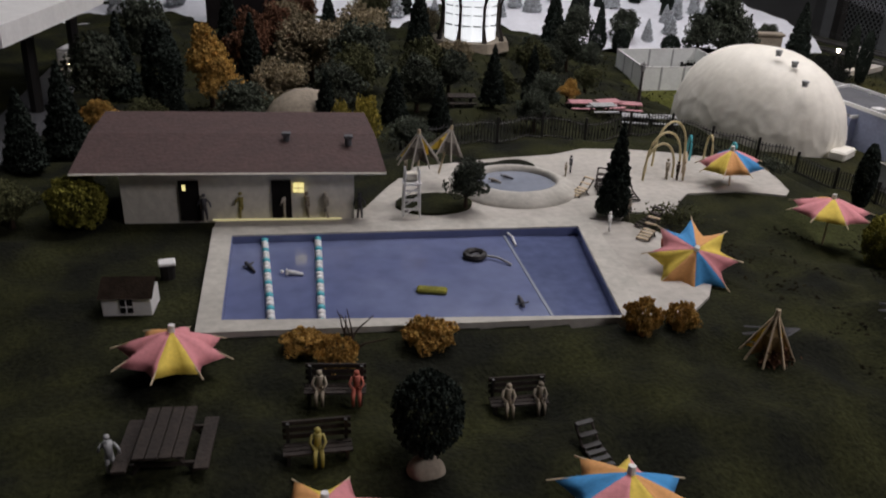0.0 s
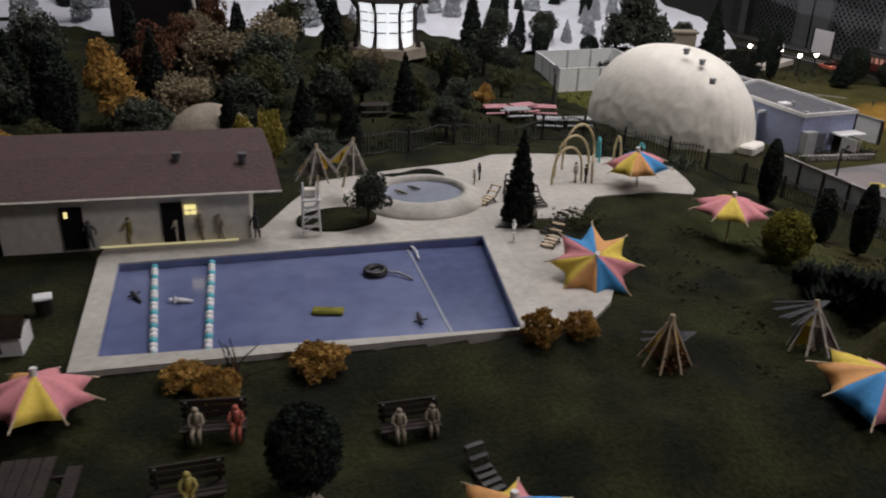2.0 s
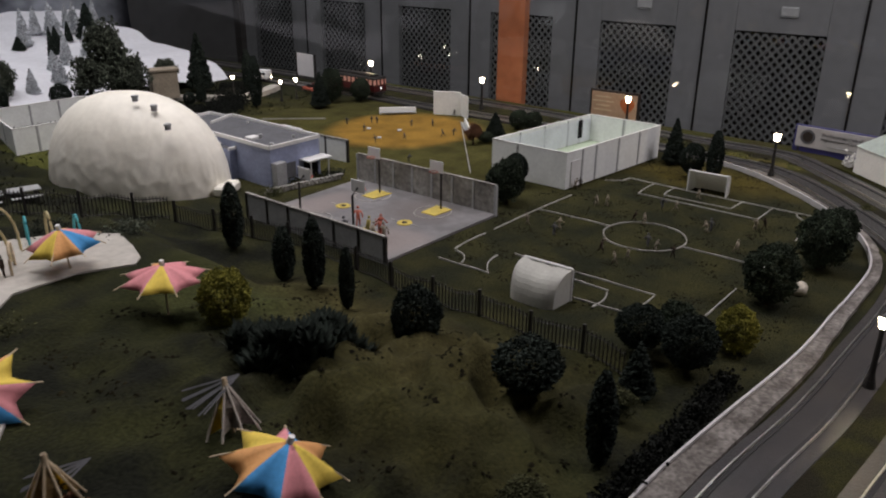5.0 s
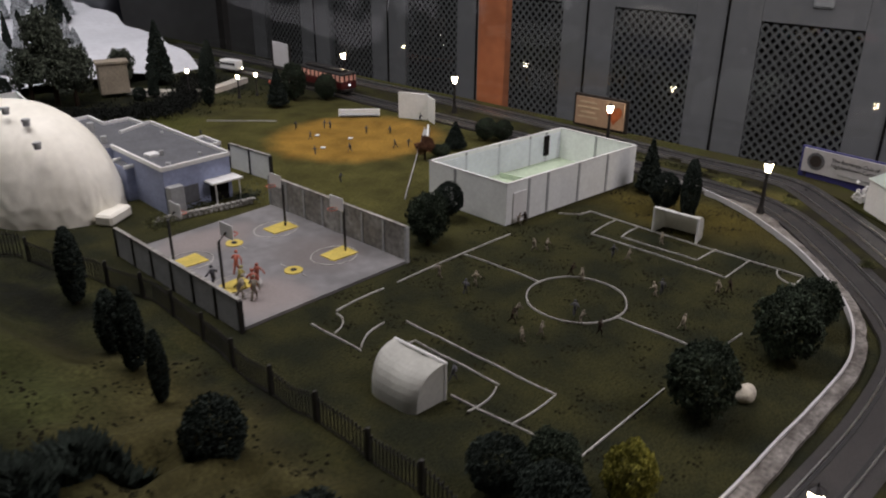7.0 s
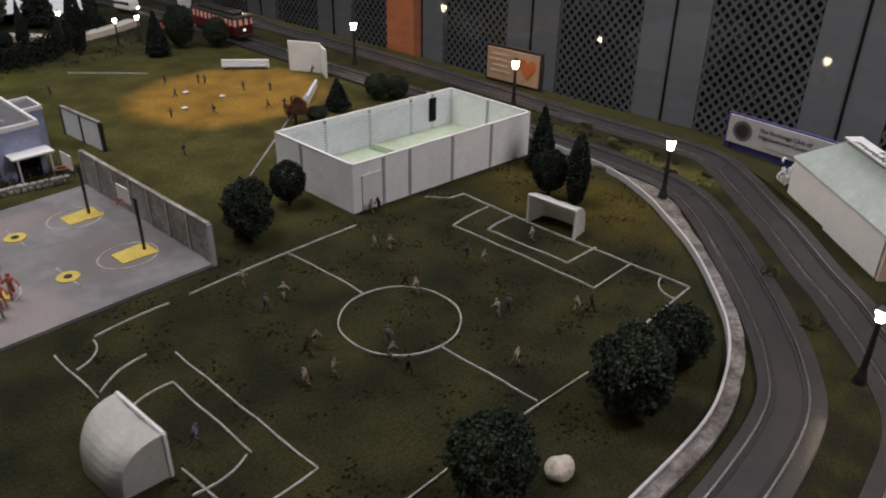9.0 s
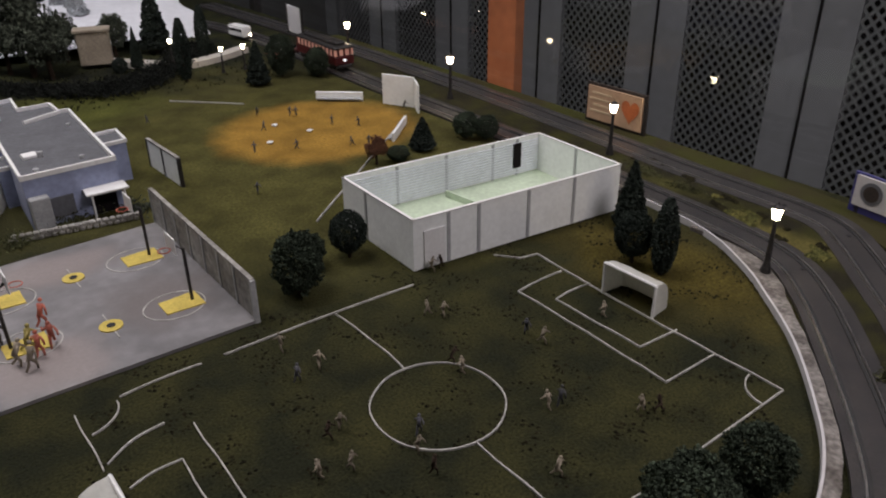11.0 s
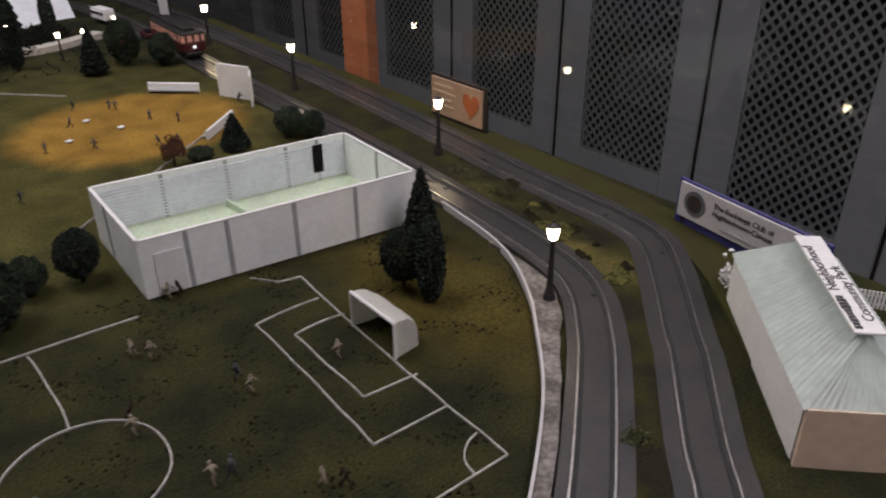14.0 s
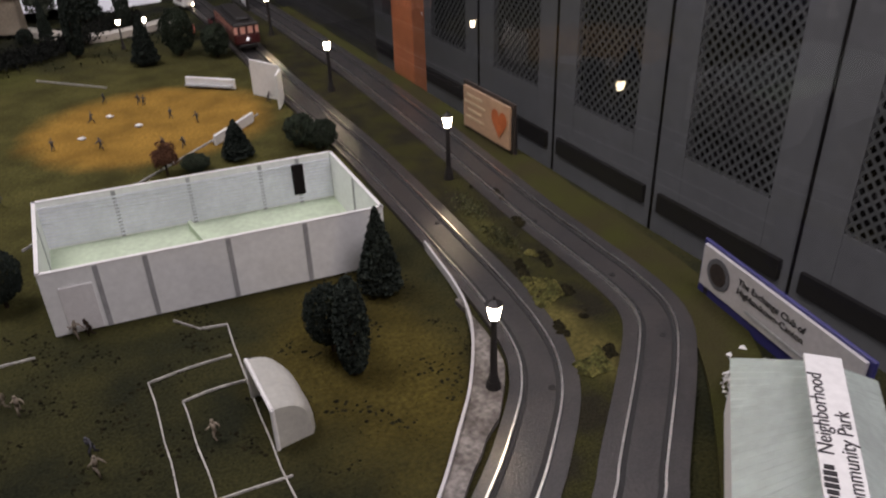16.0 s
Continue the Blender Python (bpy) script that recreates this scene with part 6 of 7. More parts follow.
def spray_arch(x, y, rz, w, h, material, label):
    t = thing("spray_arch", x, y, 0.0545, rz, label, "spray arch", "playground spray arches")
    part("hoop", tube(B(), [(-w / 2 * math.cos(math.pi * k / 14), 0, h * math.sin(math.pi * k / 14) ** 0.7) for k in range(15)], 0.0015, 7), material, t)


for x, y, rz, w, h, m in ((0.352, 0.775, 5, 0.042, 0.044, M_ARCH), (0.372, 0.800, 5, 0.050, 0.050, M_ARCH), (0.395, 0.825, 8, 0.050, 0.056, M_ARCH), (0.388, 0.778, 60, 0.030, 0.030, M_STICK), (0.452, 0.825, 80, 0.022, 0.036, M_ARCH), (0.436, 0.845, 70, 0.02, 0.030, M_TEAL), (0.472, 0.802, 80, 0.020, 0.032, M_TEAL)):
    spray_arch(x, y, rz, w, h, m, "bent beige tube spray arch on the white patio" if m is not M_TEAL else "bent teal tube spray arch on the white patio")


def figurine(x, y, z, material, rz=0, h=0.025, pose_kind="stand"):
    """A plain peg-like painted model figure, one mesh."""
    s = h / 0.025
    bm = B()
    if pose_kind == "lie":
        tube(bm, [(0, -0.010, 0.002), (0, 0, 0.0028), (0, 0.006, 0.003)], [0.0012, 0.0022, 0.0020], 7)
        ball(bm, (0, 0.0095, 0.003), 0.0020, 1)
        tube(bm, [(-0.006, 0.003, 0.003), (0.006, 0.007, 0.003)], 0.0008, 5)
    elif pose_kind == "sit":
        for sx in (-1, 1):
            tube(bm, [(sx * 0.0022, -0.0072, 0.0), (sx * 0.0022, -0.0068, 0.0085), (sx * 0.0014, 0.0, 0.0100)], [0.0010, 0.0014, 0.0018], 6)
            tube(bm, [(sx * 0.0030, 0.0012, 0.0185), (sx * 0.0048, -0.0010, 0.0140), (sx * 0.0022, -0.0052, 0.0120)], [0.0011, 0.0010, 0.0008], 5)
        tube(bm, [(0, 0.0008, 0.0088), (0, 0.0010, 0.0140), (0, 0.0008, 0.0192)], [0.0026, 0.0023, 0.0028], 8)
        ball(bm, (0, -0.0002, 0.0225), 0.0022, 2)
    else:
        run = pose_kind == "run"
        rv = random.Random(int(x * 7001 + y * 3001))
        stride, lean, lift = (rv.uniform(0.003, 0.0065), rv.uniform(0.001, 0.005), rv.uniform(-0.004, 0.006)) if run else (0.0006, 0.0004, -0.002)
        for sx in (-1, 1):
            tube(bm, [(sx * 0.0018, sx * stride, 0 if sx > 0 or not run else 0.002), (sx * 0.0016, sx * stride * 0.45 + (0.002 if run else 0), 0.0055), (sx * 0.0010, 0, 0.011)], [0.0009, 0.0012, 0.0015], 6)
            tube(bm, [(sx * 0.0028, lean, 0.0185), (sx * 0.0050, lean - sx * stride * 0.5, 0.0150), (sx * 0.0052, lean - sx * stride * 0.9 + 0.001, 0.0130 + (lift if sx > 0 else 0))], [0.0010, 0.0009, 0.0007], 5)
        tube(bm, [(0, 0, 0.010), (0, lean * 0.6, 0.015), (0, lean, 0.0195)], [0.0021, 0.0022, 0.0027], 8)
        ball(bm, (0, lean * 1.2, 0.0226), 0.0020, 1)
    ob = solid("figurine", bm, material, "small plain painted model figurine", "figurine", "model figurines", smooth=True)
    ob.matrix_basis = pose(x, y, z, 0, 0, rz) @ Matrix.Scale(s, 4)
    return ob


rnd = random.Random(3)
for k, (x, y) in enumerate([(1.104, 0.477), (1.113, 0.466), (1.156, 0.395), (1.155, 0.374), (1.072, 0.403), (1.070, 0.384), (1.093, 0.303), (1.103, 0.301), (1.148, 0.255), (1.160, 0.246), (0.965, 0.513), (0.979, 0.471), (0.953, 0.464), (0.950, 0.391), (0.936, 0.386), (0.911, 0.353), (0.932, 0.347), (0.994, 0.346), (0.981, 0.331), (0.976, 0.305), (1.044, 0.248), (1.232, 0.367), (0.812, 0.360), (1.160, 0.545), (1.172, 0.542)]):
    figurine(x, y, 0.0008, (M_FIG, M_FIG, M_FIGD, M_FIG, M_TRUNK)[k % 5], rnd.uniform(0, 360), 0.019, "run")
for k, (x, y) in enumerate([(0.768, 0.677), (0.806, 0.690), (0.806, 0.650), (0.786, 0.655), (0.781, 0.620), (0.772, 0.636), (0.792, 0.637)]):
    figurine(x, y, 0.0036, (M_FIGD, M_FIGR, M_FIGR, M_FIGY, M_FIG, M_FIG, M_FIGR)[k], rnd.uniform(0, 360), 0.029, "run")
for x, y in [(1.262, 1.156), (1.234, 1.079), (1.306, 1.124), (1.311, 1.112), (1.334, 1.034), (1.364, 0.999), (1.234, 0.968), (1.306, 0.927), (1.178, 0.996), (1.328, 0.917), (1.473, 1.026), (1.103, 1.233), (1.112, 0.856)]:
    figurine(x, y, 0.0012, M_FIGD, rnd.uniform(0, 360), 0.017, "run")
for x, y in ((1.29, 1.03), (1.26, 1.09), (1.215, 1.02)):
    solid("base_plate", box(B(), (x, y, 0.0024), (0.008, 0.008, 0.002), 30, 0.0004), M_WHITE, "small white ball field base plate", "base plate", "ball field bases")
for k, (x, y, m) in enumerate([(-0.173, 0.728, M_FIGD), (-0.138, 0.728, M_FIGY), (-0.096, 0.722, M_FIGP), (-0.074, 0.718, M_FIG), (-0.056, 0.714, M_FIGP), (-0.023, 0.708, M_FIGD)]):
    figurine(x, y, 0.0565, m, 30 * k, 0.028)
for k, (x, y, m) in enumerate([(-0.135, 0.624, M_FIGD), (-0.100, 0.606, M_WHITE), (0.069, 0.612, M_FIGD), (0.080, 0.518, M_FIGD)]):
    figurine(x, y, 0.0484, m, 20 + 50 * k, 0.024, "lie")


def float_ring(x, y, r, material, label):
    t = thing("pool_float", x, y, 0.0486, 0, label, "pool float")
    part("ring", tube(B(), [(r * math.cos(a * math.pi / 10), r * math.sin(a * math.pi / 10), 0.003) for a in range(21)], 0.0032, 7), material, t)


float_ring(0.069, 0.612, 0.0085, M_BLACK, "black ring float on the pool")
solid("pool_float", box(B(), (0.012, 0.552, 0.0505), (0.026, 0.010, 0.004), -20, 0.0015), M_LIME, "yellow-green air mattress on the pool", "pool float")
solid("pool_noodle", tube(B(), [(0.076, 0.610, 0.051), (0.088, 0.601, 0.052), (0.097, 0.588, 0.0500)], 0.0011, 6), M_SEAM, "thin pale grey pool noodle", "pool noodle")
solid("pool_noodle", tube(B(), [(0.117, 0.660, 0.051), (0.118, 0.645, 0.052), (0.116, 0.628, 0.0500)], 0.0011, 6), M_WHITE, "thin white pool noodle", "pool noodle")
for x, y, m in ((0.145, 0.778, M_FIG), (0.163, 0.788, M_FIGD)):
    figurine(x, y, 0.0604, m, 40, 0.02, "lie")
for x, y, m, h in ((0.255, 0.815, M_FIGD, 0.022), (0.243, 0.802, M_FIG, 0.018), (0.362, 0.772, M_FIG, 0.027), (0.374, 0.768, M_TRUNK, 0.024), (0.055, 0.842, M_FIG, 0.02), (0.215, 0.630, M_WHITE, 0.022), (0.252, 0.660, M_FIG, 0.024), (0.243, 0.575, M_FIGR, 0.02)):
    figurine(x, y, 0.0545 if not (x < 0.24 and y < 0.7) else 0.0565, m, 60, h)


def lounger(x, y, z, rz, material, label="folding deck chair with slatted wooden frame"):
    t = thing("deck_chair", x, y, z, rz, label, "deck chair", "deck chairs round the pool")
    for s in (-1, 1):
        part("side_rail", tube(B(), [(-0.014, s * 0.006, 0.002), (0.004, s * 0.006, 0.006), (0.014, s * 0.006, 0.016)], 0.0009, 5), M_WOOD, t)
        part("leg", tube(B(), [(0.006, s * 0.006, 0), (0.0, s * 0.006, 0.006)], 0.0009, 5), M_WOOD, t)
        part("leg", tube(B(), [(-0.012, s * 0.006, 0), (-0.010, s * 0.006, 0.004)], 0.0009, 5), M_WOOD, t)
    for k in range(6):
        f = k / 5
        xx = -0.013 + 0.026 * f
        zz = 0.0028 + (0.004 * min(1, f * 1.6)) + max(0, f - 0.62) * 0.026
        part("slat", box(B(), (xx, 0, zz), (0.0036, 0.0125, 0.0009)), material, t)
    return t


for x, y, rz, m in ((0.262, 0.742, 70, M_WOOD), (0.272, 0.765, 60, M_WOOD), (0.235, 0.740, 30, M_STICK), (0.266, 0.642, 20, M_WOOD), (0.250, 0.615, 40, M_STICK), (0.252, 0.545, 80, M_WOOD), (0.285, 0.720, 90, M_WOOD)):
    lounger(x, y, 0.0545, rz, m)


def picnic_table(x, y, z, rz, s, top, label):
    t = thing("picnic_table", x, y, z, rz, label, "picnic table", "picnic tables", s)
    for k in range(4):
        part("plank", box(B(), (-0.0105 + 0.007 * k, 0, 0.0185), (0.0064, 0.046, 0.0018), 0, 0.0003), top, t)
    for sx in (-1, 1):
        part("bench_plank", box(B(), (sx * 0.0215, 0, 0.0105), (0.008, 0.046, 0.0016), 0, 0.0003), top, t)
        for sy in (-1, 1):
            part("leg", tube(B(), [(sx * 0.019, sy * 0.016, 0), (sx * 0.006, sy * 0.016, 0.0175)], 0.0012, 4), M_WOOD, t)
    for sy in (-1, 1):
        part("crosspiece", box(B(), (0, sy * 0.016, 0.0095), (0.046, 0.0016, 0.0022)), M_WOOD, t)
    return t


G = height
picnic_table(-0.192, 0.374, G(-0.192, 0.374) - 0.001, -8, 1.02, M_WOOD, "weathered dark wooden picnic table on the grass")
picnic_table(0.232, 1.205, G(0.232, 1.205) - 0.001, 80, 1.0, M_WOOD, "small dark wooden picnic table among the trees")
M_PINKTOP = mat("faded_pink_paint", (0.60, 0.30, 0.32), 0.7, 0.2, 60, 0.1)
for k, (x, y, rz) in enumerate(((0.43, 1.165, 20), (0.475, 1.155, 35), (0.512, 1.15, 10), (0.445, 1.115, 25), (0.50, 1.105, 5), (0.55, 1.10, 15))):
    picnic_table(x, y, G(x, y) - 0.001, rz + 60, 0.9, M_PINKTOP if k < 3 else M_SEAM, "small pink-topped picnic table on the grass" if k < 3 else "small pale grey picnic table on the grass")


def park_bench(x, y, rz, sitters):
    z = G(x, y) - 0.001
    t = thing("park_bench", x, y, z, rz, "dark slatted park bench on the grass", "bench", "park benches")
    for k in range(3):
        part("seat_slat", box(B(), (0, -0.003 + 0.004 * k, 0.0105), (0.040, 0.0032, 0.0012)), M_WOOD, t)
        part("back_slat", box(B(), (0, 0.0085 + 0.001 * k, 0.0145 + 0.004 * k), (0.040, 0.0012, 0.003)), M_WOOD, t)
    for s in (-1, 1):
        part("leg", box(B(), (s * 0.017, -0.002, 0.005), (0.002, 0.002, 0.0105)), M_BLACK, t)
        part("leg", box(B(), (s * 0.017, 0.008, 0.012), (0.002, 0.002, 0.024)), M_BLACK, t)
    for dx, m in sitters:
        a = radians(rz)
        figurine(x + dx * math.cos(a), y + dx * math.sin(a), z + 0.0022, m, rz, 0.024, "sit")


park_bench(-0.090, 0.412, -12, [(-0.010, M_FIG), (0.014, M_FIGR)])
park_bench(0.032, 0.392, -6, [(-0.008, M_FIG), (0.014, M_FIG)])
park_bench(-0.108, 0.356, -4, [(0.0, M_FIGY)])
figurine(-0.222, 0.366, G(-0.222, 0.366), M_SEAM, 0, 0.026)
lounger(0.060, 0.334, G(0.060, 0.334), 100, M_BLACK, "black folding deck chair lying on the grass")
bm = ball(B(), (0, 0, 0.006), 0.012, 3, (1.0, 0.85, 0.7))
for v in bm.verts:
    v.co *= 1 + 0.25 * noise.noise(v.co * 90)
o = solid("boulder", bm, M_ROCK, "pale cream boulder at the edge of the pitch", "boulder", smooth=True)
o.location = (0.968, 0.150, 0.0)
bm = ball(B(), (0, 0, 0.004), 0.012, 3, (1.0, 0.85, 0.75))
for v in bm.verts:
    v.co *= 1 + 0.2 * noise.noise(v.co * 80)
o = solid("boulder", bm, M_TAN, "small tan boulder on the dark grass", "boulder", smooth=True)
o.location = (-0.047, 0.336, G(-0.047, 0.336) - 0.004)


def small_shed():
    t = thing("pump_shed", -0.228, 0.566, G(-0.228, 0.566) - 0.002, -9, "small white pump shed with dark pitched roof", "shed", s=0.92)
    w, d, h = 0.040, 0.028, 0.020
    part("wall", box(B(), (0, 0, h / 2), (w, d, h), 0, 0.0005), M_WHITE, t)
    bm = B()
    L, R = ([bm.verts.new((x, y, z)) for y, z in ((-d / 2 - 0.003, h - 0.001), (0.002, h + 0.011), (d / 2 + 0.003, h - 0.001))] for x in (-w / 2 - 0.002, w / 2 + 0.002))
    for k in range(2):
        bm.faces.new((L[k], R[k], R[k + 1], L[k + 1]))
    bmesh.ops.solidify(bm, geom=bm.faces[:], thickness=0.0015)
    part("roof", bm, M_TRUNK, t, "dark roof")
    wn = part("window", box(B(), (0, -d / 2 - 0.0003, 0.011), (0.010, 0.001, 0.012)), M_DARK, t, "dark window")
    part("window_frame", box(B(), (0, -d / 2 - 0.0010, 0.011), (0.0008, 0.001, 0.012)), M_WHITE, wn)
    part("window_frame", box(B(), (0, -d / 2 - 0.0010, 0.011), (0.010, 0.001, 0.0008)), M_WHITE, wn)


small_shed()
bx = thing("litter_bin", -0.203, 0.614, G(-0.203, 0.614) - 0.001, 5, "dark bin with a white lid on the grass", "bin")
part("body", cone(B(), (0, 0, 0), 0.006, 0.0068, 0.014, 10), M_BLACK, bx)
part("lid", box(B(), (0, 0, 0.0155), (0.014, 0.012, 0.003), 0, 0.001), M_WHITE, bx, "white lid")

# twisted bare shrub by the pool and fallen, torn umbrella ribs
bm = B()
rnd = random.Random(12)
for k in range(9):
    a = rnd.uniform(0, 6.28)
    p = [Vector((-0.070, 0.468, G(-0.07, 0.468)))]
    d = Vector((math.cos(a) * 0.5, math.sin(a) * 0.5, 1)).normalized()
    for i in range(5):
        d = (d + Vector((rnd.gauss(0, 0.3), rnd.gauss(0, 0.3), rnd.gauss(0, 0.2)))).normalized()
        p.append(p[-1] + d * 0.0065)
    tube(bm, p, [0.0011 - 0.00016 * i for i in range(6)], 5)
solid("bare_shrub", bm, M_TRUNK, "leafless twisted brown shrub by the pool", "shrub")
for cx, cy, cz, col in ((0.356, 0.388, 0.080, M_ROOFGREY), (0.252, 0.408, 0.060, M_ROOFGREY)):
    bm = B()
    for k in range(11):
        a = 2.05 + 0.15 * k
        tube(bm, [(cx + 0.012, cy, cz + 0.006), (cx + 0.030 * math.cos(a), cy + 0.030 * math.sin(a), cz - 0.004 + 0.002 * (k % 3))], 0.0007, 4)
    solid("umbrella_ribs", bm, col, "loose grey ribs of a torn umbrella", "umbrella ribs")

# dark spiky scrub on the hill, grass tufts, scatter clumps
def tufts(name, n, area, size, material, label, seed, keep):
    rnd = random.Random(seed)
    verts, faces = [], []
    x0, x1, y0, y1 = area
    while len(faces) < n:
        x, y = rnd.uniform(x0, x1), rnd.uniform(y0, y1)
        if not keep(x, y):
            continue
        z = height(x, y) - 0.0004
        for _ in range(3):
            a, s = rnd.uniform(0, 6.28), size * rnd.uniform(0.5, 1.4)
            dx, dy = math.cos(a), math.sin(a)
            b = len(verts)
            verts += [(x - dy * s * 0.28, y + dx * s * 0.28, z), (x + dy * s * 0.28, y - dx * s * 0.28, z), (x + dx * s * 0.7, y + dy * s * 0.7, z + s)]
            faces.append((b, b + 1, b + 2))
    me = bpy.data.meshes.new(name)
    me.from_pydata(verts, [], faces)
    me.materials.append(material)
    return tagged(new(name, me), label, "grass", kind="stuff")


M_BLADE = mat("grass_blades", (0.032, 0.032, 0.011), 0.95, 0.3, 8, 0.0, second=(0.010, 0.012, 0.006), island=0.2, fine=30)


def on_hill(x, y):
    if x < 0.27 and 0.50 - 0.13 * x < y + 0.02 and y < 0.78 and x > -0.19:
        return False
    if 0.02 < x < 0.52 and 0.67 < y < 0.91:
        return False
    return y > 0.19 and not (-0.28 < x < 0.01 and 0.72 < y < 0.92)


tufts("scrub_patch", 5200, (0.385, 0.555, 0.395, 0.505), 0.0125, M_CONIFER, "dark spiky scrub patch on the hill", 31, lambda x, y: ((x - 0.47) / 0.085) ** 2 + ((y - 0.45) / 0.055) ** 2 < 0.55 + 0.9 * noise.noise(Vector((x * 40, y * 40, 0))))
tufts("grass_tufts", 9000, (-0.40, 0.68, 0.19, 1.02), 0.0013, M_BLADE, "short dark green flock grass on the hill", 5, on_hill)
tufts("grass_tufts", 14000, (0.70, 1.45, 0.12, 0.56), 0.0014, M_BLADE, "short flock turf on the football pitch", 6, lambda x, y: not (x < 0.98 and y > 0.57) and (x < 1.0 or y > 0.12 + max(0, x - 1.15) * 0.75))
tufts("grass_tufts", 9000, (-0.35, 1.45, 1.0, 1.7), 0.0045, M_BLADE, "rough dark grass in the park", 7, lambda x, y: not (1.0 < x and y < 1.38) and not (0.62 < x < 1.03 and y < 1.33))
tufts("grass_tufts", 8000, (1.50, 1.60, 0.25, 1.3), 0.0024, M_BLADE, "mossy tufts on the track median", 9, lambda x, y: abs(x - (1.551 + 0.045 * (y - 0.5) - 1.1 * max(0, 0.42 - y) ** 1.5)) < 0.021)
rnd = random.Random(17)
for cx, cy, m, w, nm in ((0.235, 0.395, M_RUST, 0.010, 1), (0.30, 0.66, M_OLIVE, 0.03, 2), (0.47, 0.87, M_TREE, 0.035, 2), (0.53, 0.80, M_TREE, 0.03, 2), (1.547, 0.50, M_OLIVE, 0.012, 1), (1.34, 0.150, M_OLIVE, 0.010, 1), (1.27, 0.085, M_OLIVE, 0.010, 1), (1.555, 0.58, M_OLIVE, 0.012, 1), (0.90, 0.915, M_OLIVE, 0.03, 2), (0.97, 0.905, M_TREE, 0.02, 1), (0.83, 0.90, M_OLIVE, 0.02, 1)):
    me = leafy(lambda r: Vector((cx + r.gauss(0, w * 0.5), cy + r.gauss(0, w * (1.3 if cx > 1.5 else 0.4)), height(cx, cy) + abs(r.gauss(0, 0.004 if cx > 1 else 0.006)))), 520, 0.0013, int(cx * 1000))
    me.materials.append(m)
    tagged(new("ground_scrub", me), "low clump of foam scrub on the ground", "scrub", kind="stuff")

# white picket fence and market clutter beyond the hut
pf = thing("picket_fence", 1.64, 0.11, 0, 0, "white picket fence beside the market hut", "fence")
pf.matrix_basis = Matrix.Identity(4)
for k in range(26):
    x, y = 1.628 + 0.0017 * k, 0.140 - 0.0028 * k
    part("picket", box(B(), (x, y, 0.009), (0.0022, 0.0014, 0.018), -58, 0.0003), M_WHITE, pf)
for z in (0.005, 0.013):
    part("rail", tube(B(), [(1.626, 0.143, z), (1.672, 0.070, z)], 0.0008, 4), M_WHITE, pf)
for k, (x, y, m) in enumerate([(1.627, 0.097, M_FIGY), (1.600, 0.071, M_FIGR), (1.633, 0.070, M_WHITE), (1.58, 0.053, M_U_BLUE), (1.612, 0.050, M_TEAL), (1.645, 0.088, M_FIG)]):
    figurine(x, y, 0.0, m, 50 * k, 0.026)
bl = leafy(lambda r: Vector((1.575 + r.gauss(0, 0.006), 0.222 + r.gauss(0, 0.006), 0.006 + abs(r.gauss(0, 0.009)))), 150, 0.0024, 90)
bl.materials.append(M_WHITE)
bs2 = thing("blossom_bush", 1.575, 0.222, 0, 0, "small white blossoming bush beside the hut", "bush")
bs2.matrix_basis = Matrix.Identity(4)
o = new("blossom", bl)
o.parent = bs2

bm = ball(B(), (-0.035, 1.10, 0.03), 0.07, 3, (0.95, 0.8, 0.98))
solid("boulder_mound", bm, M_TAN, "smooth grey rounded mound behind the bath house", "mound", smooth=True)

# dark crumbs and clumps strewn over the pitch and the hill
M_CRUMB = mat("dark_crumbs", (0.020, 0.018, 0.008), 0.95, 0.4, 60, 0.0, island=0.5)


def crumbs(n, area, size, seed, label, keep, material=M_CRUMB, lift=0.0):
    rnd = random.Random(seed)
    verts, faces = [], []
    x0, x1, y0, y1 = area
    while n:
        x, y = rnd.uniform(x0, x1), rnd.uniform(y0, y1)
        if noise.noise(Vector((x * 26, y * 26, seed))) < 0.12 or not keep(x, y):
            continue
        n -= 1
        s, z, b = size * rnd.uniform(0.4, 1.3), height(x, y) + lift, len(verts)
        for k in range(5):
            a = k * 1.2566 + rnd.uniform(0, 0.6)
            verts.append((x + s * math.cos(a), y + s * math.sin(a), z - 0.0003))
        verts.append((x + rnd.uniform(-0.3, 0.3) * s, y, z + s * 0.7))
        faces += [(b + k, b + (k + 1) % 5, b + 5) for k in range(5)]
    me = bpy.data.meshes.new("crumbs")
    me.from_pydata(verts, [], faces)
    me.materials.append(material)
    tagged(new("ground_crumbs", me), label, "ground litter", kind="stuff")


crumbs(2600, (0.78, 1.44, 0.14, 0.58), 0.0019, 3, "dark crumbs of flock strewn over the pitch", lambda x, y: x < 1.15 or y > 0.12 + (x - 1.15) * 0.75)
crumbs(900, (0.30, 0.68, 0.20, 0.62), 0.0024, 8, "dark tufts of flock on the hill bank", lambda x, y: True)
crumbs(900, (1.53, 1.62, 0.3, 1.3), 0.0024, 4, "dark crumbs on the track median", lambda x, y: abs(x - (1.551 + 0.045 * (y - 0.5))) < 0.018)
M_MOSS = mat("yellow_green_moss", (0.105, 0.098, 0.030), 0.95, 0.45, 70, 0.6, second=(0.06, 0.062, 0.02), island=0.5)
crumbs(700, (1.49, 1.57, 0.29, 0.50), 0.0034, 6, "clumps of yellow-green moss on the track median", lambda x, y: abs(x - (1.500 + 0.27 * (y - 0.29))) < 0.013, M_MOSS, 0.0045)
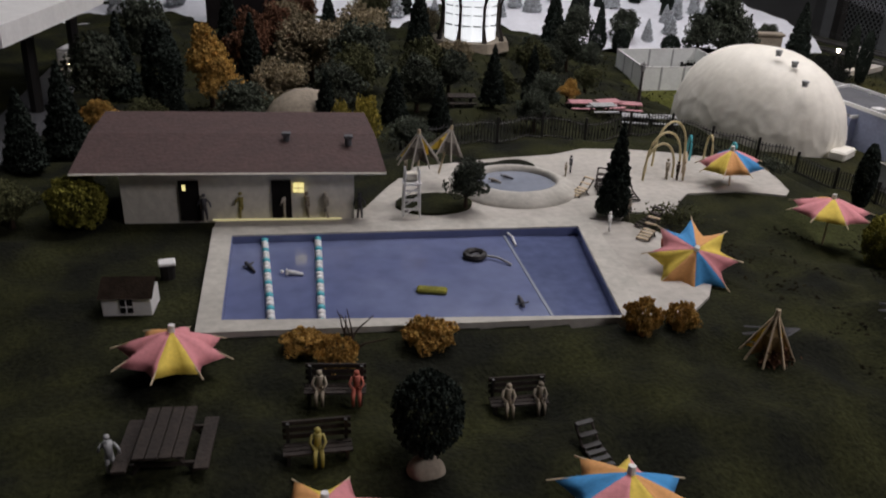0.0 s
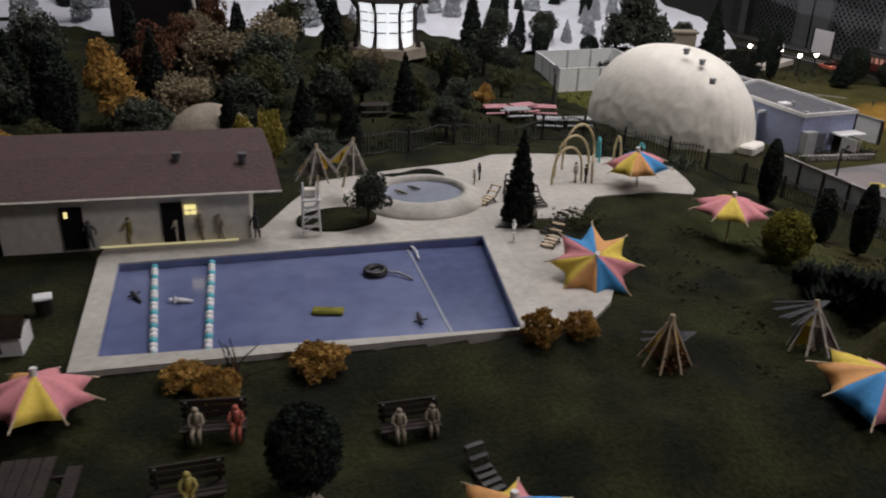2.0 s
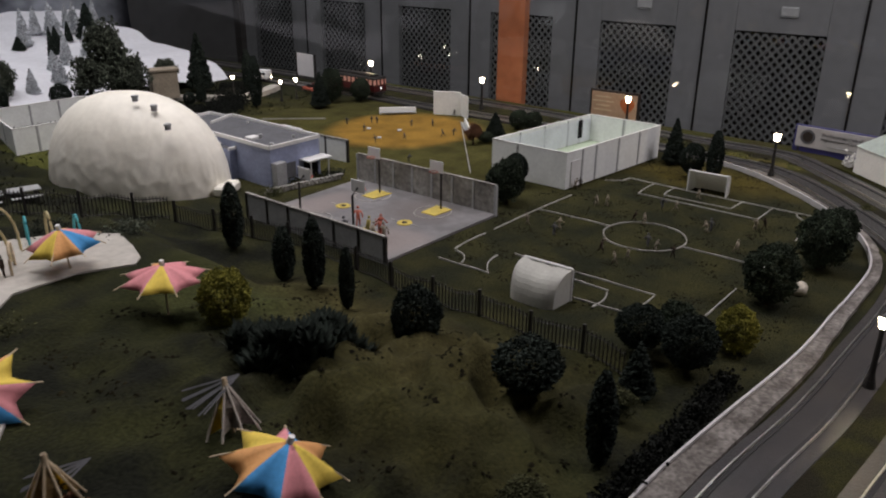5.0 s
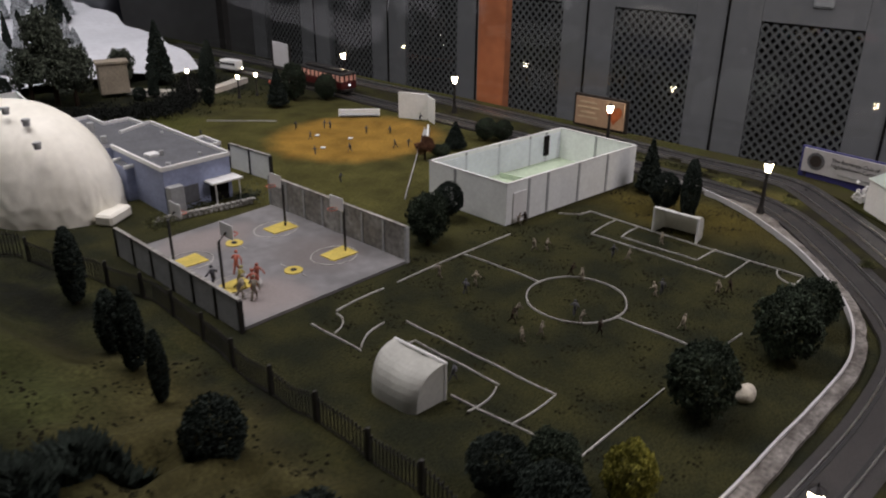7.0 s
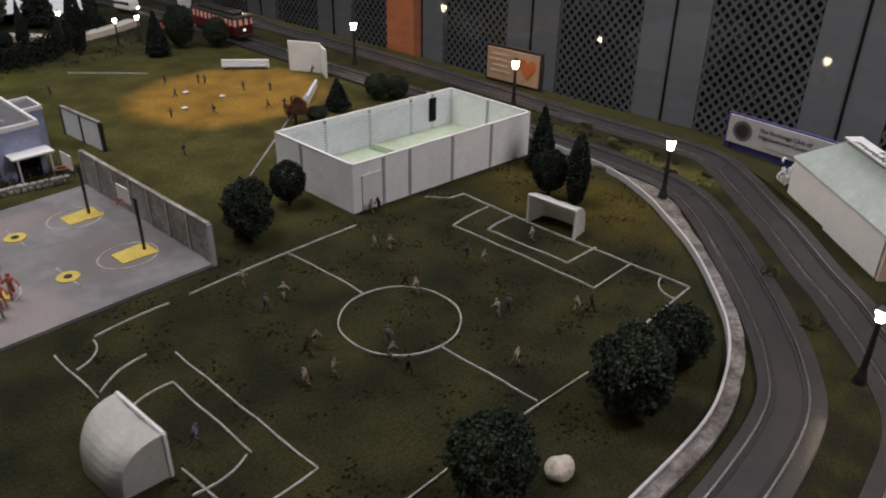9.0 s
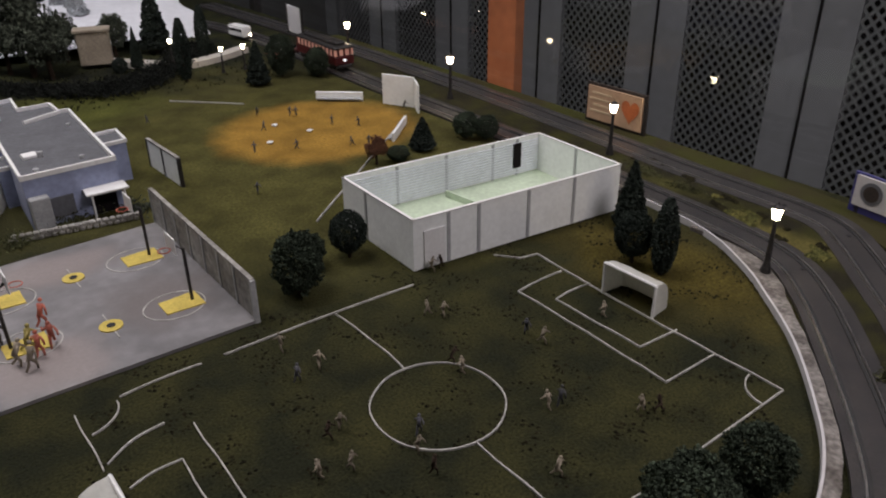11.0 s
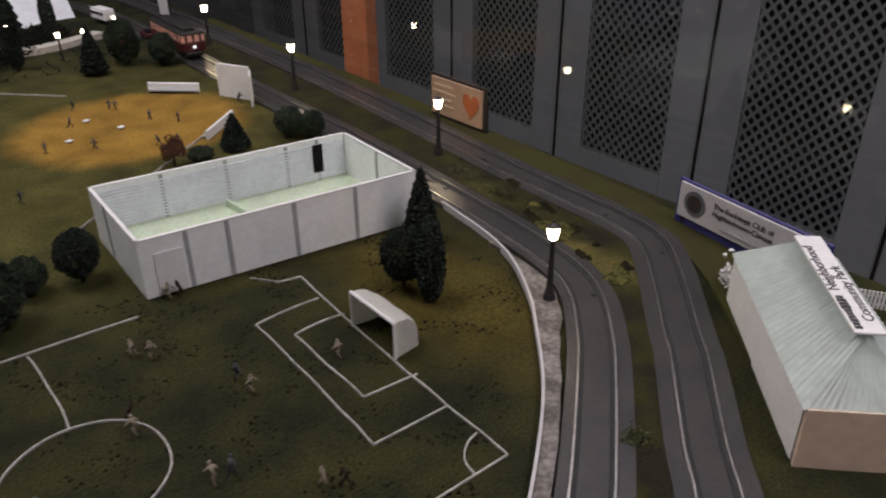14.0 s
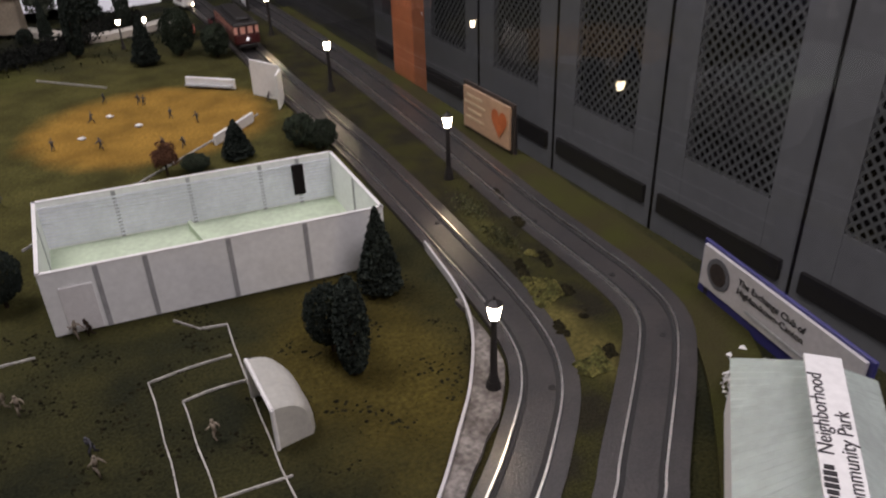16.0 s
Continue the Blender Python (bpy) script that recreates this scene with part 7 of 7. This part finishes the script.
crumbs(420, (1.49, 1.60, 0.30, 0.62), 0.0026, 9, "dark crumbs along the median's edges", lambda x, y: 0.010 < abs(x - (1.507 + 0.26 * (y - 0.29))) < 0.018, M_CRUMB, 0.0045)
for x, y in ((1.508, 0.562), (1.461, 0.293), (1.597, 0.393), (1.574, 0.301), (1.595, 0.514)):
    bm = B()
    cone(bm, (x, y, 0.0038), 0.0030, 0.0024, 0.0010, 10)
    box(bm, (x, y, 0.0046), (0.0060, 0.0014, 0.0012), 35, 0.0003)
    solid("track_plug", bm, M_FLANGE, "small dark metal plug set in the roadbed", "track plug", "plugs in the roadbed")


# market tables and goods beyond the hut
def market_table(x, y, rz, top, label):
    t = thing("market_table", x, y, 0.0, rz, label, "table", "market tables")
    part("tabletop", box(B(), (0, 0, 0.0125), (0.030, 0.018, 0.0022), 0, 0.0006), top, t)
    for a in (-1, 1):
        for b in (-1, 1):
            part("leg", tube(B(), [(a * 0.013, b * 0.007, 0), (a * 0.013, b * 0.007, 0.012)], 0.0009, 5), M_WOOD, t)
    return t


for x, y, rz, m, lab in ((1.600, 0.090, -45, M_TREE, "dark green market table beside the hut"), (1.622, 0.045, -30, M_WHITE, "white market table beside the hut"), (1.585, 0.030, -50, M_TREE, "dark green market table beside the hut"), (1.650, 0.030, -40, M_SEAM, "grey market table beside the hut")):
    market_table(x, y, rz, m, lab)
rnd = random.Random(21)
for k in range(9):
    figurine(rnd.uniform(1.575, 1.665), rnd.uniform(0.01, 0.115), 0.0, (M_FIGR, M_WHITE, M_U_BLUE, M_FIG, M_FIGY)[k % 5], rnd.uniform(0, 360), 0.027)

# low dark leaves stand in for the shadowed drop from hill to kerb
hedge = leafy(lambda r: Vector((0.36 + 0.36 * (u := r.random()), 0.168 - 0.022 * u + r.gauss(0, 0.005), 0.002 + abs(r.gauss(0, 0.006)))), 5200, 0.0018, 41)
hedge.materials.append(M_HEDGE_SHADE)
tagged(new("kerb_hedge", hedge), "low blackish leaves standing in for shade along the kerb", "hedge", kind="stuff")
